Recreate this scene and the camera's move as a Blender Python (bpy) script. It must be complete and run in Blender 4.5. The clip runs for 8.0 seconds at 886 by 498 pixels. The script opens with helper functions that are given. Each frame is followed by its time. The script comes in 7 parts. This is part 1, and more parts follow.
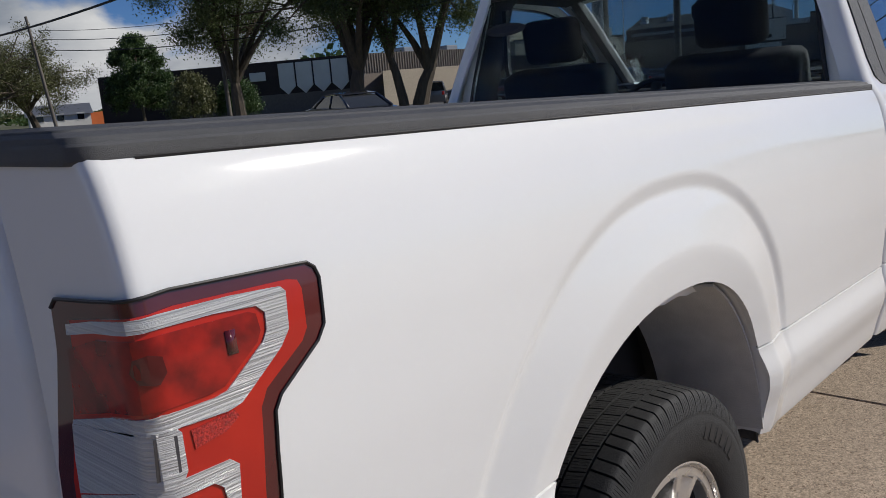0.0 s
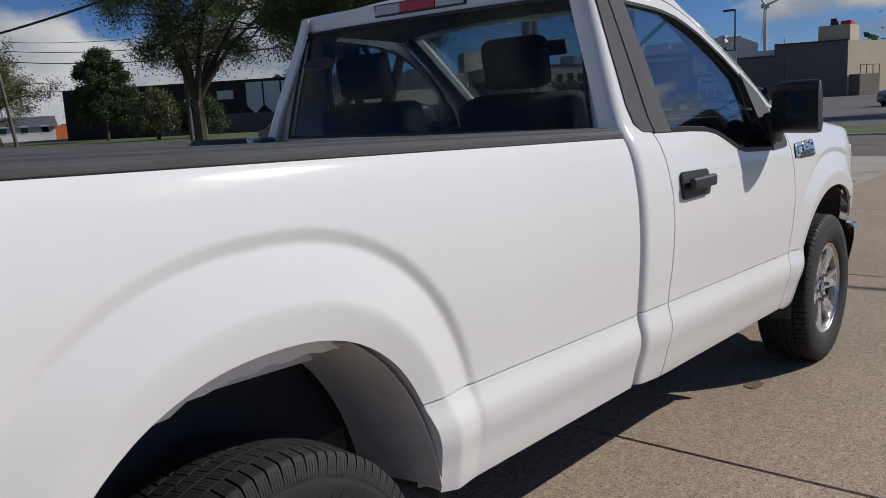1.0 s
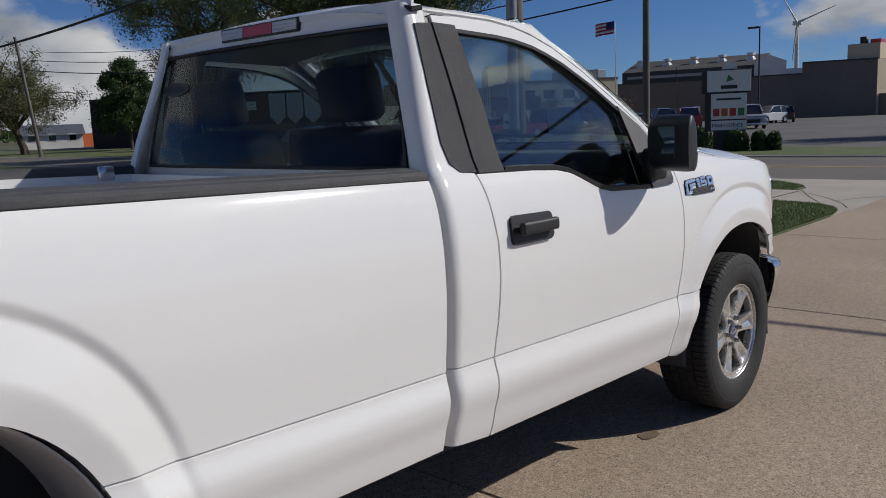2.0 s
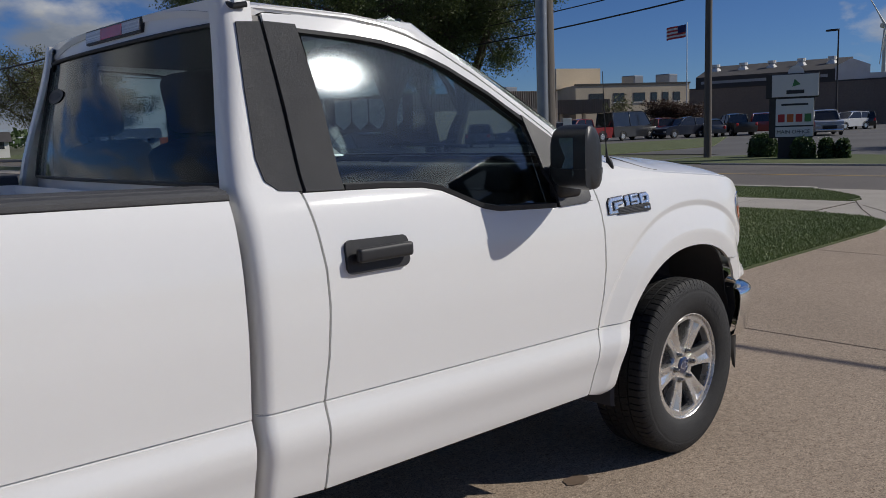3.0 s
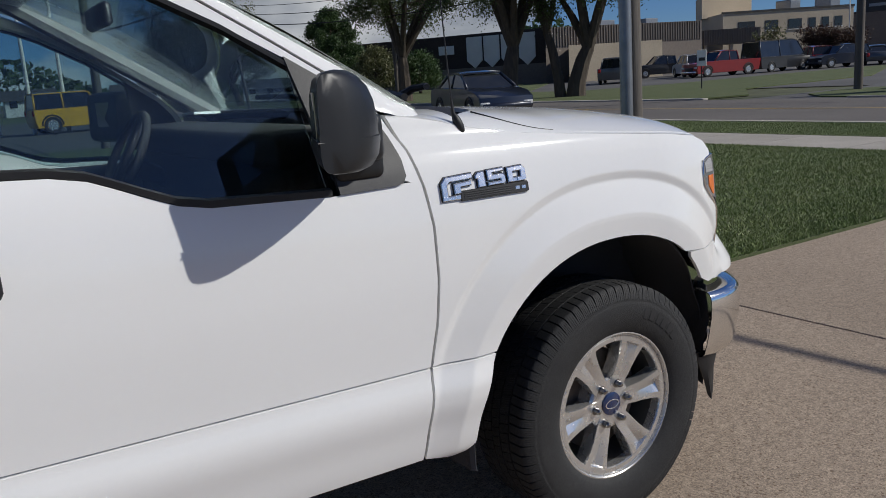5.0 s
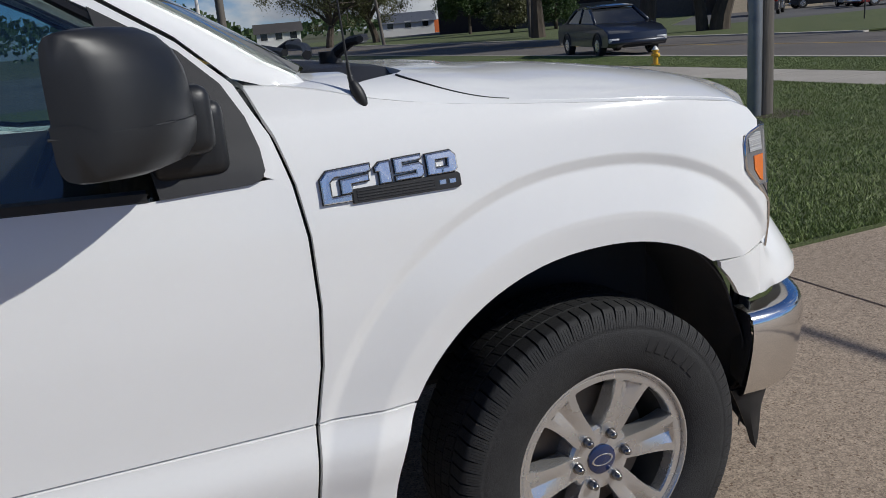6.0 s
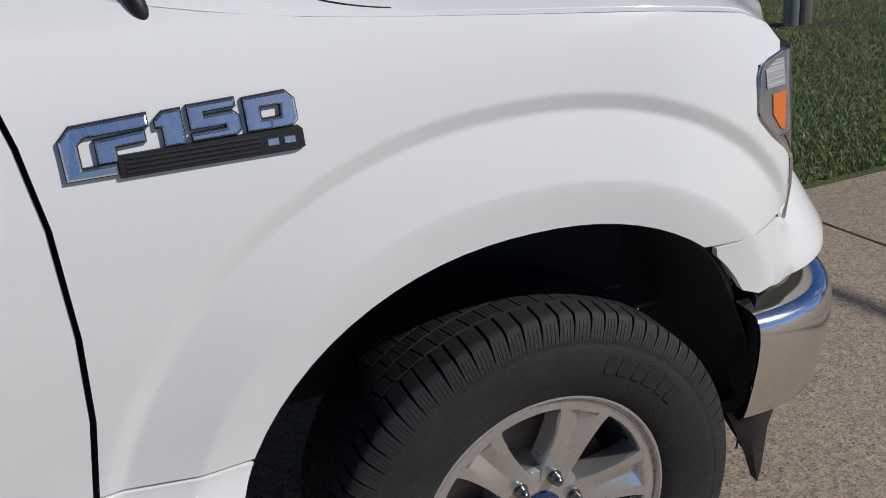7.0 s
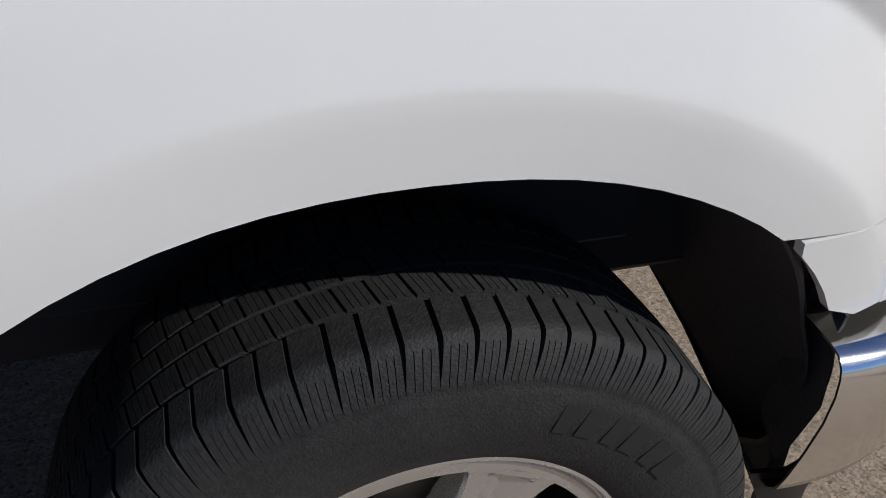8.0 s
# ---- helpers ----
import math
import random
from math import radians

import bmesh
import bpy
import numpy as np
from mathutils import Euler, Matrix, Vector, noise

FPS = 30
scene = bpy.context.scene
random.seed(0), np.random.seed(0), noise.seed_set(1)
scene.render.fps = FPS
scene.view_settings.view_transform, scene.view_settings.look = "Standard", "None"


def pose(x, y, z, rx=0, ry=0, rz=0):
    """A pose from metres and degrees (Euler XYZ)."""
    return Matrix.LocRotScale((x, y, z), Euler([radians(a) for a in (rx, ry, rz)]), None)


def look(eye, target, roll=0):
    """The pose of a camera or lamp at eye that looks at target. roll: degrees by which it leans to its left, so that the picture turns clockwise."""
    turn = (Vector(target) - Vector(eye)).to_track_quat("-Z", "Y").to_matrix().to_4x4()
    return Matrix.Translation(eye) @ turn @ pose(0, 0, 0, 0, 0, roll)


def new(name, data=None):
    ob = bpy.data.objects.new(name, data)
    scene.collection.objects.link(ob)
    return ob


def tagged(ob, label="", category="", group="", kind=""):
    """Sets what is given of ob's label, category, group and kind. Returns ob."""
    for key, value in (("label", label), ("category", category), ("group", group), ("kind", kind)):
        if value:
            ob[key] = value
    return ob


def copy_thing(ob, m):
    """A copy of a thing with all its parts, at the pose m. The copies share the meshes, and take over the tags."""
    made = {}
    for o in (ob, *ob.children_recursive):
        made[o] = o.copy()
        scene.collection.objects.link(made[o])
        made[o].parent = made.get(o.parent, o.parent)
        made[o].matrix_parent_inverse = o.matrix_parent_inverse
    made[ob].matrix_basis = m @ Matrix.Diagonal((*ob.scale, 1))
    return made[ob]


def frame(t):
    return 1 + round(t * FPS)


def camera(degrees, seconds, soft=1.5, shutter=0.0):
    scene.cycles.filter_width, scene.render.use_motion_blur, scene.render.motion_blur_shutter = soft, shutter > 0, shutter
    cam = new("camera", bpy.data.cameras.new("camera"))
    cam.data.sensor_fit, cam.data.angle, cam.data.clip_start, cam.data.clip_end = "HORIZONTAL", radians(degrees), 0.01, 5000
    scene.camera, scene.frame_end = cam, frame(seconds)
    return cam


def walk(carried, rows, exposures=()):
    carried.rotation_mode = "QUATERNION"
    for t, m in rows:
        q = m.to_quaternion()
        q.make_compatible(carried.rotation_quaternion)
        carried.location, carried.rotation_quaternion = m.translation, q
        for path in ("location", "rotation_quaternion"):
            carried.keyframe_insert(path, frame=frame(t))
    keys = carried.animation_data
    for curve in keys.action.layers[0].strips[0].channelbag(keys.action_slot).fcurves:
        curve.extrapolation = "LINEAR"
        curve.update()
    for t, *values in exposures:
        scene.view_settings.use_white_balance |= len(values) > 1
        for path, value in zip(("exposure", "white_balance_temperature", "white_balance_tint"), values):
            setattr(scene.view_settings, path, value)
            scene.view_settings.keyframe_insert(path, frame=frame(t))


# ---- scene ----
cam = camera(56.5, 8.0, soft=0.85)
PATH = [
    (0, (-5.089, -1.711, 1.439), (-3.647, -0.38, 1.053), -4.7),
    (0.5, (-4.888, -2.056, 1.442), (-3.442, -0.722, 1.085), -5.1),
    (1, (-4.569, -2.208, 1.446), (-3.072, -0.925, 1.108), -3.1),
    (1.5, (-4.264, -2.363, 1.456), (-2.753, -1.091, 1.143), -2.7),
    (2, (-3.942, -2.589, 1.487), (-2.481, -1.258, 1.182), -2.3),
    (3.3, (-2.978, -2.869, 1.475), (-1.645, -1.406, 1.188), -2.2),
    (3.5, (-2.817, -2.858, 1.472), (-1.483, -1.397, 1.18), -2.3),
    (4, (-2.441, -2.859, 1.474), (-1.13, -1.396, 1.098), -1.8),
    (4.5, (-2.045, -2.88, 1.481), (-0.868, -1.316, 1.072), -1.8),
    (4.7, (-1.946, -2.837, 1.456), (-0.816, -1.238, 1.05), -2.9),
    (5.8, (-1.121, -2.534, 1.449), (-0.321, -0.762, 0.98), -4.7),
    (6, (-0.998, -2.461, 1.444), (-0.257, -0.681, 0.914), -5.1),
    (6.5, (-0.748, -2.23, 1.417), (-0.074, -0.444, 0.821), -5.4),
    (7, (-0.538, -2.019, 1.376), (0.105, -0.271, 0.647), -5.2),
    (7.2, (-0.398, -1.889, 1.345), (0.23, -0.142, 0.602), -6.3),
    (7.3, (-0.377, -1.873, 1.326), (0.259, -0.12, 0.604), -4.2),
    (7.4, (-0.319, -1.841, 1.301), (0.288, -0.076, 0.581), -2.7),
    (7.5, (-0.293, -1.76, 1.308), (0.32, -0.045, 0.485), -0.2),
    (7.6, (-0.259, -1.715, 1.29), (0.326, -0.018, 0.408), 0.5),
    (7.8, (-0.214, -1.601, 1.243), (0.346, 0.051, 0.265), 1.0),
    (7.9, (-0.191, -1.537, 1.229), (0.348, 0.083, 0.192), 1.6),
    (8, (-0.166, -1.475, 1.213), (0.355, 0.118, 0.132), 2.3),
]
walk(cam, [(t, look(eye, target, roll)) for t, eye, target, roll in PATH], [(0, 0.28, 6650, 9), (1.0, 0.18, 6620, 9.5), (2.0, 0.15, 6640, 9.5), (3.5, 0.06, 6640, 10), (6.0, 0.16, 6370, 8), (6.5, 0.16, 6400, 8), (7.0, 0.07, 6430, 8), (7.5, 0.01, 6460, 8), (8.0, 0.08, 6460, 8)])

# ---- world, sun, exposure ----
CLOUD_AT = (0.0, 0.0, 0.0)
SUN_AZ, SUN_EL = -40.0, 35.0          # degrees; azimuth from +x towards +y


def make_world():
    world = bpy.data.worlds.new("sky")
    scene.world = world
    world.use_nodes = True
    nt = world.node_tree
    nt.nodes.clear()
    N, L = nt.nodes.new, nt.links.new
    out, bg = N("ShaderNodeOutputWorld"), N("ShaderNodeBackground")
    sky = N("ShaderNodeTexSky")
    sky.sky_type = "NISHITA"
    sky.sun_disc = False
    sky.sun_elevation = radians(SUN_EL)
    sky.sun_rotation = radians(90 - SUN_AZ)
    sky.air_density, sky.dust_density, sky.ozone_density = 0.8, 0.0, 5.0
    bg.inputs["Strength"].default_value = 0.07
    # broken cumulus over the whole dome, from the direction alone
    tc, stretch = N("ShaderNodeTexCoord"), N("ShaderNodeMapping")
    stretch.inputs["Scale"].default_value = (1.0, 1.0, 2.3)
    stretch.inputs["Location"].default_value = CLOUD_AT
    L(tc.outputs["Generated"], stretch.inputs[0])
    comb = stretch
    n1 = N("ShaderNodeTexNoise")
    n1.inputs["Scale"].default_value, n1.inputs["Detail"].default_value, n1.inputs["Roughness"].default_value = 3.6, 9.0, 0.52
    n1.inputs["Distortion"].default_value = 0.15
    L(comb.outputs[0], n1.inputs["Vector"])
    ramp = N("ShaderNodeValToRGB")
    ramp.color_ramp.elements[0].position, ramp.color_ramp.elements[1].position = 0.53, 0.60
    # heavier cloud bank in one quarter of the sky, open blue with small clouds in the other
    bank = N("ShaderNodeVectorMath"); bank.operation = "DOT_PRODUCT"
    bank.inputs[1].default_value = (-0.040, 0.078, -0.13)
    L(tc.outputs["Generated"], bank.inputs[0])
    # brighter air and brighter cloud edges round the sun
    near, pos = N("ShaderNodeVectorMath"), N("ShaderNodeMath")
    near.operation = "DOT_PRODUCT"
    el, az = radians(SUN_EL), radians(SUN_AZ)
    near.inputs[1].default_value = (math.cos(el) * math.cos(az), math.cos(el) * math.sin(az), math.sin(el))
    L(tc.outputs["Generated"], near.inputs[0])
    pos.operation, pos.inputs[1].default_value = "MAXIMUM", 0.0
    L(near.outputs["Value"], pos.inputs[0])

    def halo(power, gain):
        p, g = N("ShaderNodeMath"), N("ShaderNodeMath")
        p.operation, p.inputs[1].default_value = "POWER", power
        g.operation, g.inputs[1].default_value = "MULTIPLY", gain
        L(pos.outputs[0], p.inputs[0]); L(p.outputs[0], g.inputs[0])
        return g.outputs[0]

    dens, dens2 = N("ShaderNodeMath"), N("ShaderNodeMath")
    dens.operation = dens2.operation = "ADD"
    L(n1.outputs["Fac"], dens.inputs[0]); L(bank.outputs["Value"], dens.inputs[1])
    L(dens.outputs[0], dens2.inputs[0]); L(halo(3.0, 0.09), dens2.inputs[1])
    L(dens2.outputs[0], ramp.inputs["Fac"])
    n2 = N("ShaderNodeTexNoise")
    n2.inputs["Scale"].default_value, n2.inputs["Detail"].default_value = 5.5, 6.0
    L(comb.outputs[0], n2.inputs["Vector"])
    shade = N("ShaderNodeValToRGB")
    shade.color_ramp.elements[0].position, shade.color_ramp.elements[1].position = 0.38, 0.72
    shade.color_ramp.elements[0].color = (2.1, 2.5, 3.2, 1)
    shade.color_ramp.elements[1].color = (7.6, 7.7, 7.9, 1)
    L(n2.outputs["Fac"], shade.inputs["Fac"])
    mix = N("ShaderNodeMix"); mix.data_type = "RGBA"
    L(ramp.outputs["Color"], mix.inputs["Factor"])
    deep = N("ShaderNodeMix"); deep.data_type, deep.blend_type = "RGBA", "MULTIPLY"
    deep.inputs["Factor"].default_value = 1.0
    deep.inputs["B"].default_value = (0.38, 0.52, 0.76, 1)
    L(sky.outputs[0], deep.inputs["A"])
    lit, lift1, glow = N("ShaderNodeVectorMath"), N("ShaderNodeMath"), N("ShaderNodeVectorMath")
    lift1.operation, lift1.inputs[1].default_value = "ADD", 1.0
    L(halo(26.0, 1.6), lift1.inputs[0])
    lit.operation = "SCALE"
    L(shade.outputs["Color"], lit.inputs[0]); L(lift1.outputs[0], lit.inputs["Scale"])
    L(deep.outputs["Result"], mix.inputs["A"]); L(lit.outputs[0], mix.inputs["B"])
    glow.operation = "ADD"
    haze, air = N("ShaderNodeVectorMath"), N("ShaderNodeVectorMath")
    haze.operation = air.operation = "ADD"
    L(halo(90.0, 5.0), haze.inputs[0]); L(halo(3000.0, 700.0), haze.inputs[1])
    L(haze.outputs[0], air.inputs[0]); L(halo(5.0, 1.0), air.inputs[1])
    L(mix.outputs["Result"], glow.inputs[0]); L(air.outputs[0], glow.inputs[1])
    L(glow.outputs[0], bg.inputs["Color"])
    L(bg.outputs[0], out.inputs[0])


make_world()
sun_data = bpy.data.lights.new("sun", "SUN")
sun_data.energy, sun_data.angle, sun_data.color = 3.0, radians(0.53), (1.0, 0.962, 0.905)
sun = new("sun", sun_data)
sun_dir = Vector((math.cos(radians(SUN_EL)) * math.cos(radians(SUN_AZ)),
                  math.cos(radians(SUN_EL)) * math.sin(radians(SUN_AZ)), math.sin(radians(SUN_EL))))
sun.matrix_world = look(sun_dir * 50, (0, 0, 0))

# ---- materials ----


def surface(name, c1, c2=None, scale=3.0, rough=0.6, rough_var=0.08, bump=0.0, bump_scale=60.0, metal=0.0,
            coat=0.0, coat_rough=0.03, fine=0.0, fine_scale=200.0, random=0.0, stretch=(1, 1, 1), spec=0.5):
    """A solid surface: colour drifts between c1 and c2 at one scale, speckle at a finer one, with relief."""
    m = bpy.data.materials.new(name)
    m.use_nodes = True
    nt = m.node_tree
    N, L = nt.nodes.new, nt.links.new
    b = nt.nodes["Principled BSDF"]
    b.inputs["Metallic"].default_value = metal
    b.inputs["Coat Weight"].default_value = coat
    b.inputs["Coat Roughness"].default_value = coat_rough
    b.inputs["Specular IOR Level"].default_value = spec
    c2 = c2 or tuple(v * 0.85 for v in c1)
    tc, mp = N("ShaderNodeTexCoord"), N("ShaderNodeMapping")
    mp.inputs["Scale"].default_value = stretch
    L(tc.outputs["Object"], mp.inputs[0])
    n = N("ShaderNodeTexNoise")
    n.inputs["Scale"].default_value, n.inputs["Detail"].default_value = scale, 6.0
    L(mp.outputs[0], n.inputs["Vector"])
    ramp = N("ShaderNodeValToRGB")
    ramp.color_ramp.elements[0].position, ramp.color_ramp.elements[1].position = 0.3, 0.7
    ramp.color_ramp.elements[0].color, ramp.color_ramp.elements[1].color = (*c1, 1), (*c2, 1)
    L(n.outputs["Fac"], ramp.inputs["Fac"])
    col = ramp.outputs["Color"]
    if fine:
        f = N("ShaderNodeTexNoise")
        f.inputs["Scale"].default_value, f.inputs["Detail"].default_value = fine_scale, 3.0
        L(mp.outputs[0], f.inputs["Vector"])
        fr = N("ShaderNodeMapRange")
        fr.inputs["From Min"].default_value, fr.inputs["From Max"].default_value = 0.3, 0.7
        fr.inputs["To Min"].default_value, fr.inputs["To Max"].default_value = 1 - fine, 1 + fine
        L(f.outputs["Fac"], fr.inputs["Value"])
        mul = N("ShaderNodeMix"); mul.data_type, mul.blend_type = "RGBA", "MULTIPLY"
        mul.inputs["Factor"].default_value = 1.0
        L(col, mul.inputs["A"]); L(fr.outputs[0], mul.inputs["B"])
        col = mul.outputs["Result"]
    if random:
        oi, rr = N("ShaderNodeObjectInfo"), N("ShaderNodeMapRange")
        rr.inputs["To Min"].default_value, rr.inputs["To Max"].default_value = 1 - random, 1 + random
        L(oi.outputs["Random"], rr.inputs["Value"])
        mul2 = N("ShaderNodeMix"); mul2.data_type, mul2.blend_type = "RGBA", "MULTIPLY"
        mul2.inputs["Factor"].default_value = 1.0
        L(col, mul2.inputs["A"]); L(rr.outputs[0], mul2.inputs["B"])
        col = mul2.outputs["Result"]
    L(col, b.inputs["Base Color"])
    rv = N("ShaderNodeMapRange")
    rv.inputs["To Min"].default_value, rv.inputs["To Max"].default_value = max(0.0, rough - rough_var), min(1.0, rough + rough_var)
    L(n.outputs["Fac"], rv.inputs["Value"])
    L(rv.outputs[0], b.inputs["Roughness"])
    if bump:
        bn, bp = N("ShaderNodeTexNoise"), N("ShaderNodeBump")
        bn.inputs["Scale"].default_value, bn.inputs["Detail"].default_value = bump_scale, 4.0
        L(mp.outputs[0], bn.inputs["Vector"])
        bp.inputs["Strength"].default_value, bp.inputs["Distance"].default_value = bump, 0.01
        L(bn.outputs["Fac"], bp.inputs["Height"])
        L(bp.outputs[0], b.inputs["Normal"])
    return m


def glass(name, tint, rough=0.0, ior=1.5):
    m = bpy.data.materials.new(name)
    m.use_nodes = True
    b = m.node_tree.nodes["Principled BSDF"]
    b.inputs["Base Color"].default_value = (*tint, 1)
    b.inputs["Transmission Weight"].default_value = 1.0
    b.inputs["Roughness"].default_value = rough
    b.inputs["IOR"].default_value = ior
    return m


M = dict(
    paint=surface("white_paint", (0.80, 0.80, 0.79), (0.775, 0.775, 0.765), 1.2, rough=0.7, rough_var=0.04, coat=1.0, coat_rough=0.075, spec=0.1),
    paint_inner=surface("inner_black", (0.032, 0.033, 0.037), (0.042, 0.043, 0.048), 5, rough=0.8),
    plastic=surface("black_textured_plastic", (0.014, 0.014, 0.016), (0.022, 0.022, 0.024), 9, rough=0.5, bump=0.14, bump_scale=900, fine=0.15, fine_scale=900),
    rail=surface("grey_black_rail_plastic", (0.058, 0.059, 0.063), (0.082, 0.083, 0.087), 7, rough=0.6, bump=0.4, bump_scale=600, fine=0.3, fine_scale=700, stretch=(1, 3, 3)),
    applique=surface("charcoal_pillar_cover", (0.050, 0.050, 0.051), (0.066, 0.066, 0.066), 12, rough=0.5, bump=0.5, bump_scale=900, fine=0.25, fine_scale=1200),
    rubber=surface("tyre_rubber", (0.012, 0.012, 0.013), (0.022, 0.022, 0.022), 14, rough=0.72, bump=0.25, bump_scale=350, fine=0.35, fine_scale=160),
    seal=surface("black_seal", (0.012, 0.012, 0.013), None, 20, rough=0.5),
    liner=surface("wheel_liner", (0.048, 0.049, 0.054), (0.062, 0.063, 0.070), 8, rough=0.75, bump=0.3, bump_scale=120),
    felt=surface("grey_liner_felt", (0.54, 0.535, 0.52), (0.64, 0.63, 0.61), 16, rough=0.95, bump=0.4, bump_scale=400),
    alloy=surface("silver_alloy", (0.70, 0.69, 0.675), (0.62, 0.615, 0.60), 10, rough=0.27, rough_var=0.05, metal=0.8, coat=0.4),
    brake=surface("brake_iron", (0.10, 0.09, 0.08), (0.16, 0.12, 0.09), 20, rough=0.6, metal=0.6),
    chrome=surface("chrome", (0.90, 0.89, 0.87), (0.86, 0.85, 0.83), 4, rough=0.13, rough_var=0.03, metal=1.0),
    badge_chrome=surface("badge_chrome", (0.86, 0.86, 0.87), (0.80, 0.80, 0.81), 60, rough=0.27, rough_var=0.05, metal=1.0),
    emblem_blue=surface("dark_emblem_print", (0.006, 0.008, 0.016), None, 9, rough=0.6),
    blue_cap=surface("blue_badge", (0.012, 0.025, 0.09), None, 9, rough=0.2, coat=1.0),
    red_lens=surface("red_lens", (0.52, 0.020, 0.008), (0.42, 0.014, 0.006), 9, rough=0.2, coat=0.5),
    dark_lens=surface("dark_red_lens", (0.11, 0.010, 0.010), (0.075, 0.007, 0.008), 9, rough=0.1, coat=1.0),
    deep_lens=surface("deep_red_reflector", (0.40, 0.013, 0.007), (0.10, 0.004, 0.003), 26, rough=0.2, coat=0.5),
    clear_lens=surface("clear_ribbed_lens", (0.66, 0.66, 0.64), (0.40, 0.40, 0.41), 40, rough=0.12, rough_var=0.08, coat=1.0, bump=0.6, bump_scale=60, stretch=(0.02, 0.02, 9)),
    amber=surface("amber_reflector", (0.85, 0.20, 0.01), (0.7, 0.14, 0.01), 12, rough=0.2, coat=1.0, bump=0.2, bump_scale=300),
    lamp_grey=surface("lamp_reflector", (0.42, 0.43, 0.44), (0.25, 0.25, 0.26), 14, rough=0.15, metal=0.6, coat=1.0),
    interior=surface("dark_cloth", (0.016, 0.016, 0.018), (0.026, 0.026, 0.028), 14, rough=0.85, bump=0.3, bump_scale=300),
    # headliner cloth: the cab's shade is put into this dark grey
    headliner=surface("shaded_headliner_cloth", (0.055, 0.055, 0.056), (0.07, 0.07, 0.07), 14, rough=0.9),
    lug=surface("dark_chrome_lug", (0.34, 0.33, 0.32), (0.24, 0.235, 0.23), 40, rough=0.22, metal=1.0),
    mirror_glass=surface("silvered_glass", (0.50, 0.52, 0.54), None, 3, rough=0.02, rough_var=0.01, metal=1.0),
    trim_grey=surface("grey_trim", (0.12, 0.12, 0.118), (0.15, 0.15, 0.147), 12, rough=0.8),
    glass=glass("tinted_glass", (0.55, 0.68, 0.70), 0.0, 1.62),
    lamp_dark=surface("dark_lamp_cavity", (0.05, 0.05, 0.055), (0.09, 0.09, 0.10), 30, rough=0.15, coat=1.0),
    honeycomb=surface("honeycomb_red", (0.62, 0.03, 0.018), (0.22, 0.01, 0.008), 420, rough=0.15, coat=1.0, bump=0.4, bump_scale=420),
    barrel=surface("dark_barrel", (0.055, 0.055, 0.055), (0.035, 0.035, 0.035), 12, rough=0.6, metal=0.4),
    mark=surface("sidewall_mark", (0.016, 0.016, 0.017), None, 12, rough=0.6),
    mirror_shell=surface("black_mirror_shell", (0.010, 0.011, 0.013), (0.013, 0.014, 0.016), 6, rough=0.42, rough_var=0.05, bump=0.06, bump_scale=900),
    dark_glass=glass("privacy_glass", (0.40, 0.47, 0.53), 0.0, 1.2),
)

# ---- mesh tools ----


def part(name, bm, material, parent=None, label="", smooth=True, split=35.0, thick=0.0):
    """Links a bmesh as one mesh object, under a thing or part where one is given."""
    if thick:
        bm.normal_update()
        old_v, old_f = bm.verts[:], bm.faces[:]
        rim = [e for e in bm.edges if e.is_boundary]
        low = {v: bm.verts.new(v.co - v.normal * thick) for v in old_v}
        for f in old_f:
            bm.faces.new([low[v] for v in f.verts][::-1])
        for e in rim:
            lp = e.link_loops[0]
            a, b = lp.vert, lp.link_loop_next.vert
            bm.faces.new((b, a, low[a], low[b]))
    if smooth:
        bm.normal_update()
        lim = radians(split or 180)
        for e in bm.edges:
            if len(e.link_faces) == 2 and e.calc_face_angle(0.0) > lim:
                e.smooth = False
    me = bpy.data.meshes.new(name)
    bm.to_mesh(me)
    bm.free()
    ob = new(name, me)
    if material:
        me.materials.append(M[material] if isinstance(material, str) else material)
    if smooth:
        me.polygons.foreach_set("use_smooth", [True] * len(me.polygons))
    if name in ("window_pane", "windscreen", "rear_window"):
        ob.visible_shadow = False
    if parent:
        ob.parent = parent
    if label:
        tagged(ob, label)
    return ob


def thing(name, label, category, group="", kind="", at=None):
    ob = new(name)
    ob.empty_display_size = 0.2
    if at is not None:
        ob.matrix_world = at
    return tagged(ob, label, category, group, kind)


def add_box(bm, x0, x1, y0, y1, z0, z1, bevel=0.0, m=None, seg=1):
    r = bmesh.ops.create_cube(bm, size=1.0, matrix=Matrix.LocRotScale(((x0 + x1) / 2, (y0 + y1) / 2, (z0 + z1) / 2), None, (abs(x1 - x0), abs(y1 - y0), abs(z1 - z0))))
    vs = r["verts"]
    if bevel:
        es = list({e for v in vs for e in v.link_edges})
        g = bmesh.ops.bevel(bm, geom=es, offset=bevel, segments=seg, profile=0.6, affect="EDGES")
        vs = list({v for f in g["faces"] for v in f.verts} | {v for v in vs if v.is_valid})
    if m is not None:
        bmesh.ops.transform(bm, matrix=m, verts=vs)
    return vs


def box(x0, x1, y0, y1, z0, z1, bevel=0.0, m=None, seg=1):
    bm = bmesh.new()
    add_box(bm, x0, x1, y0, y1, z0, z1, bevel, m, seg)
    return bm


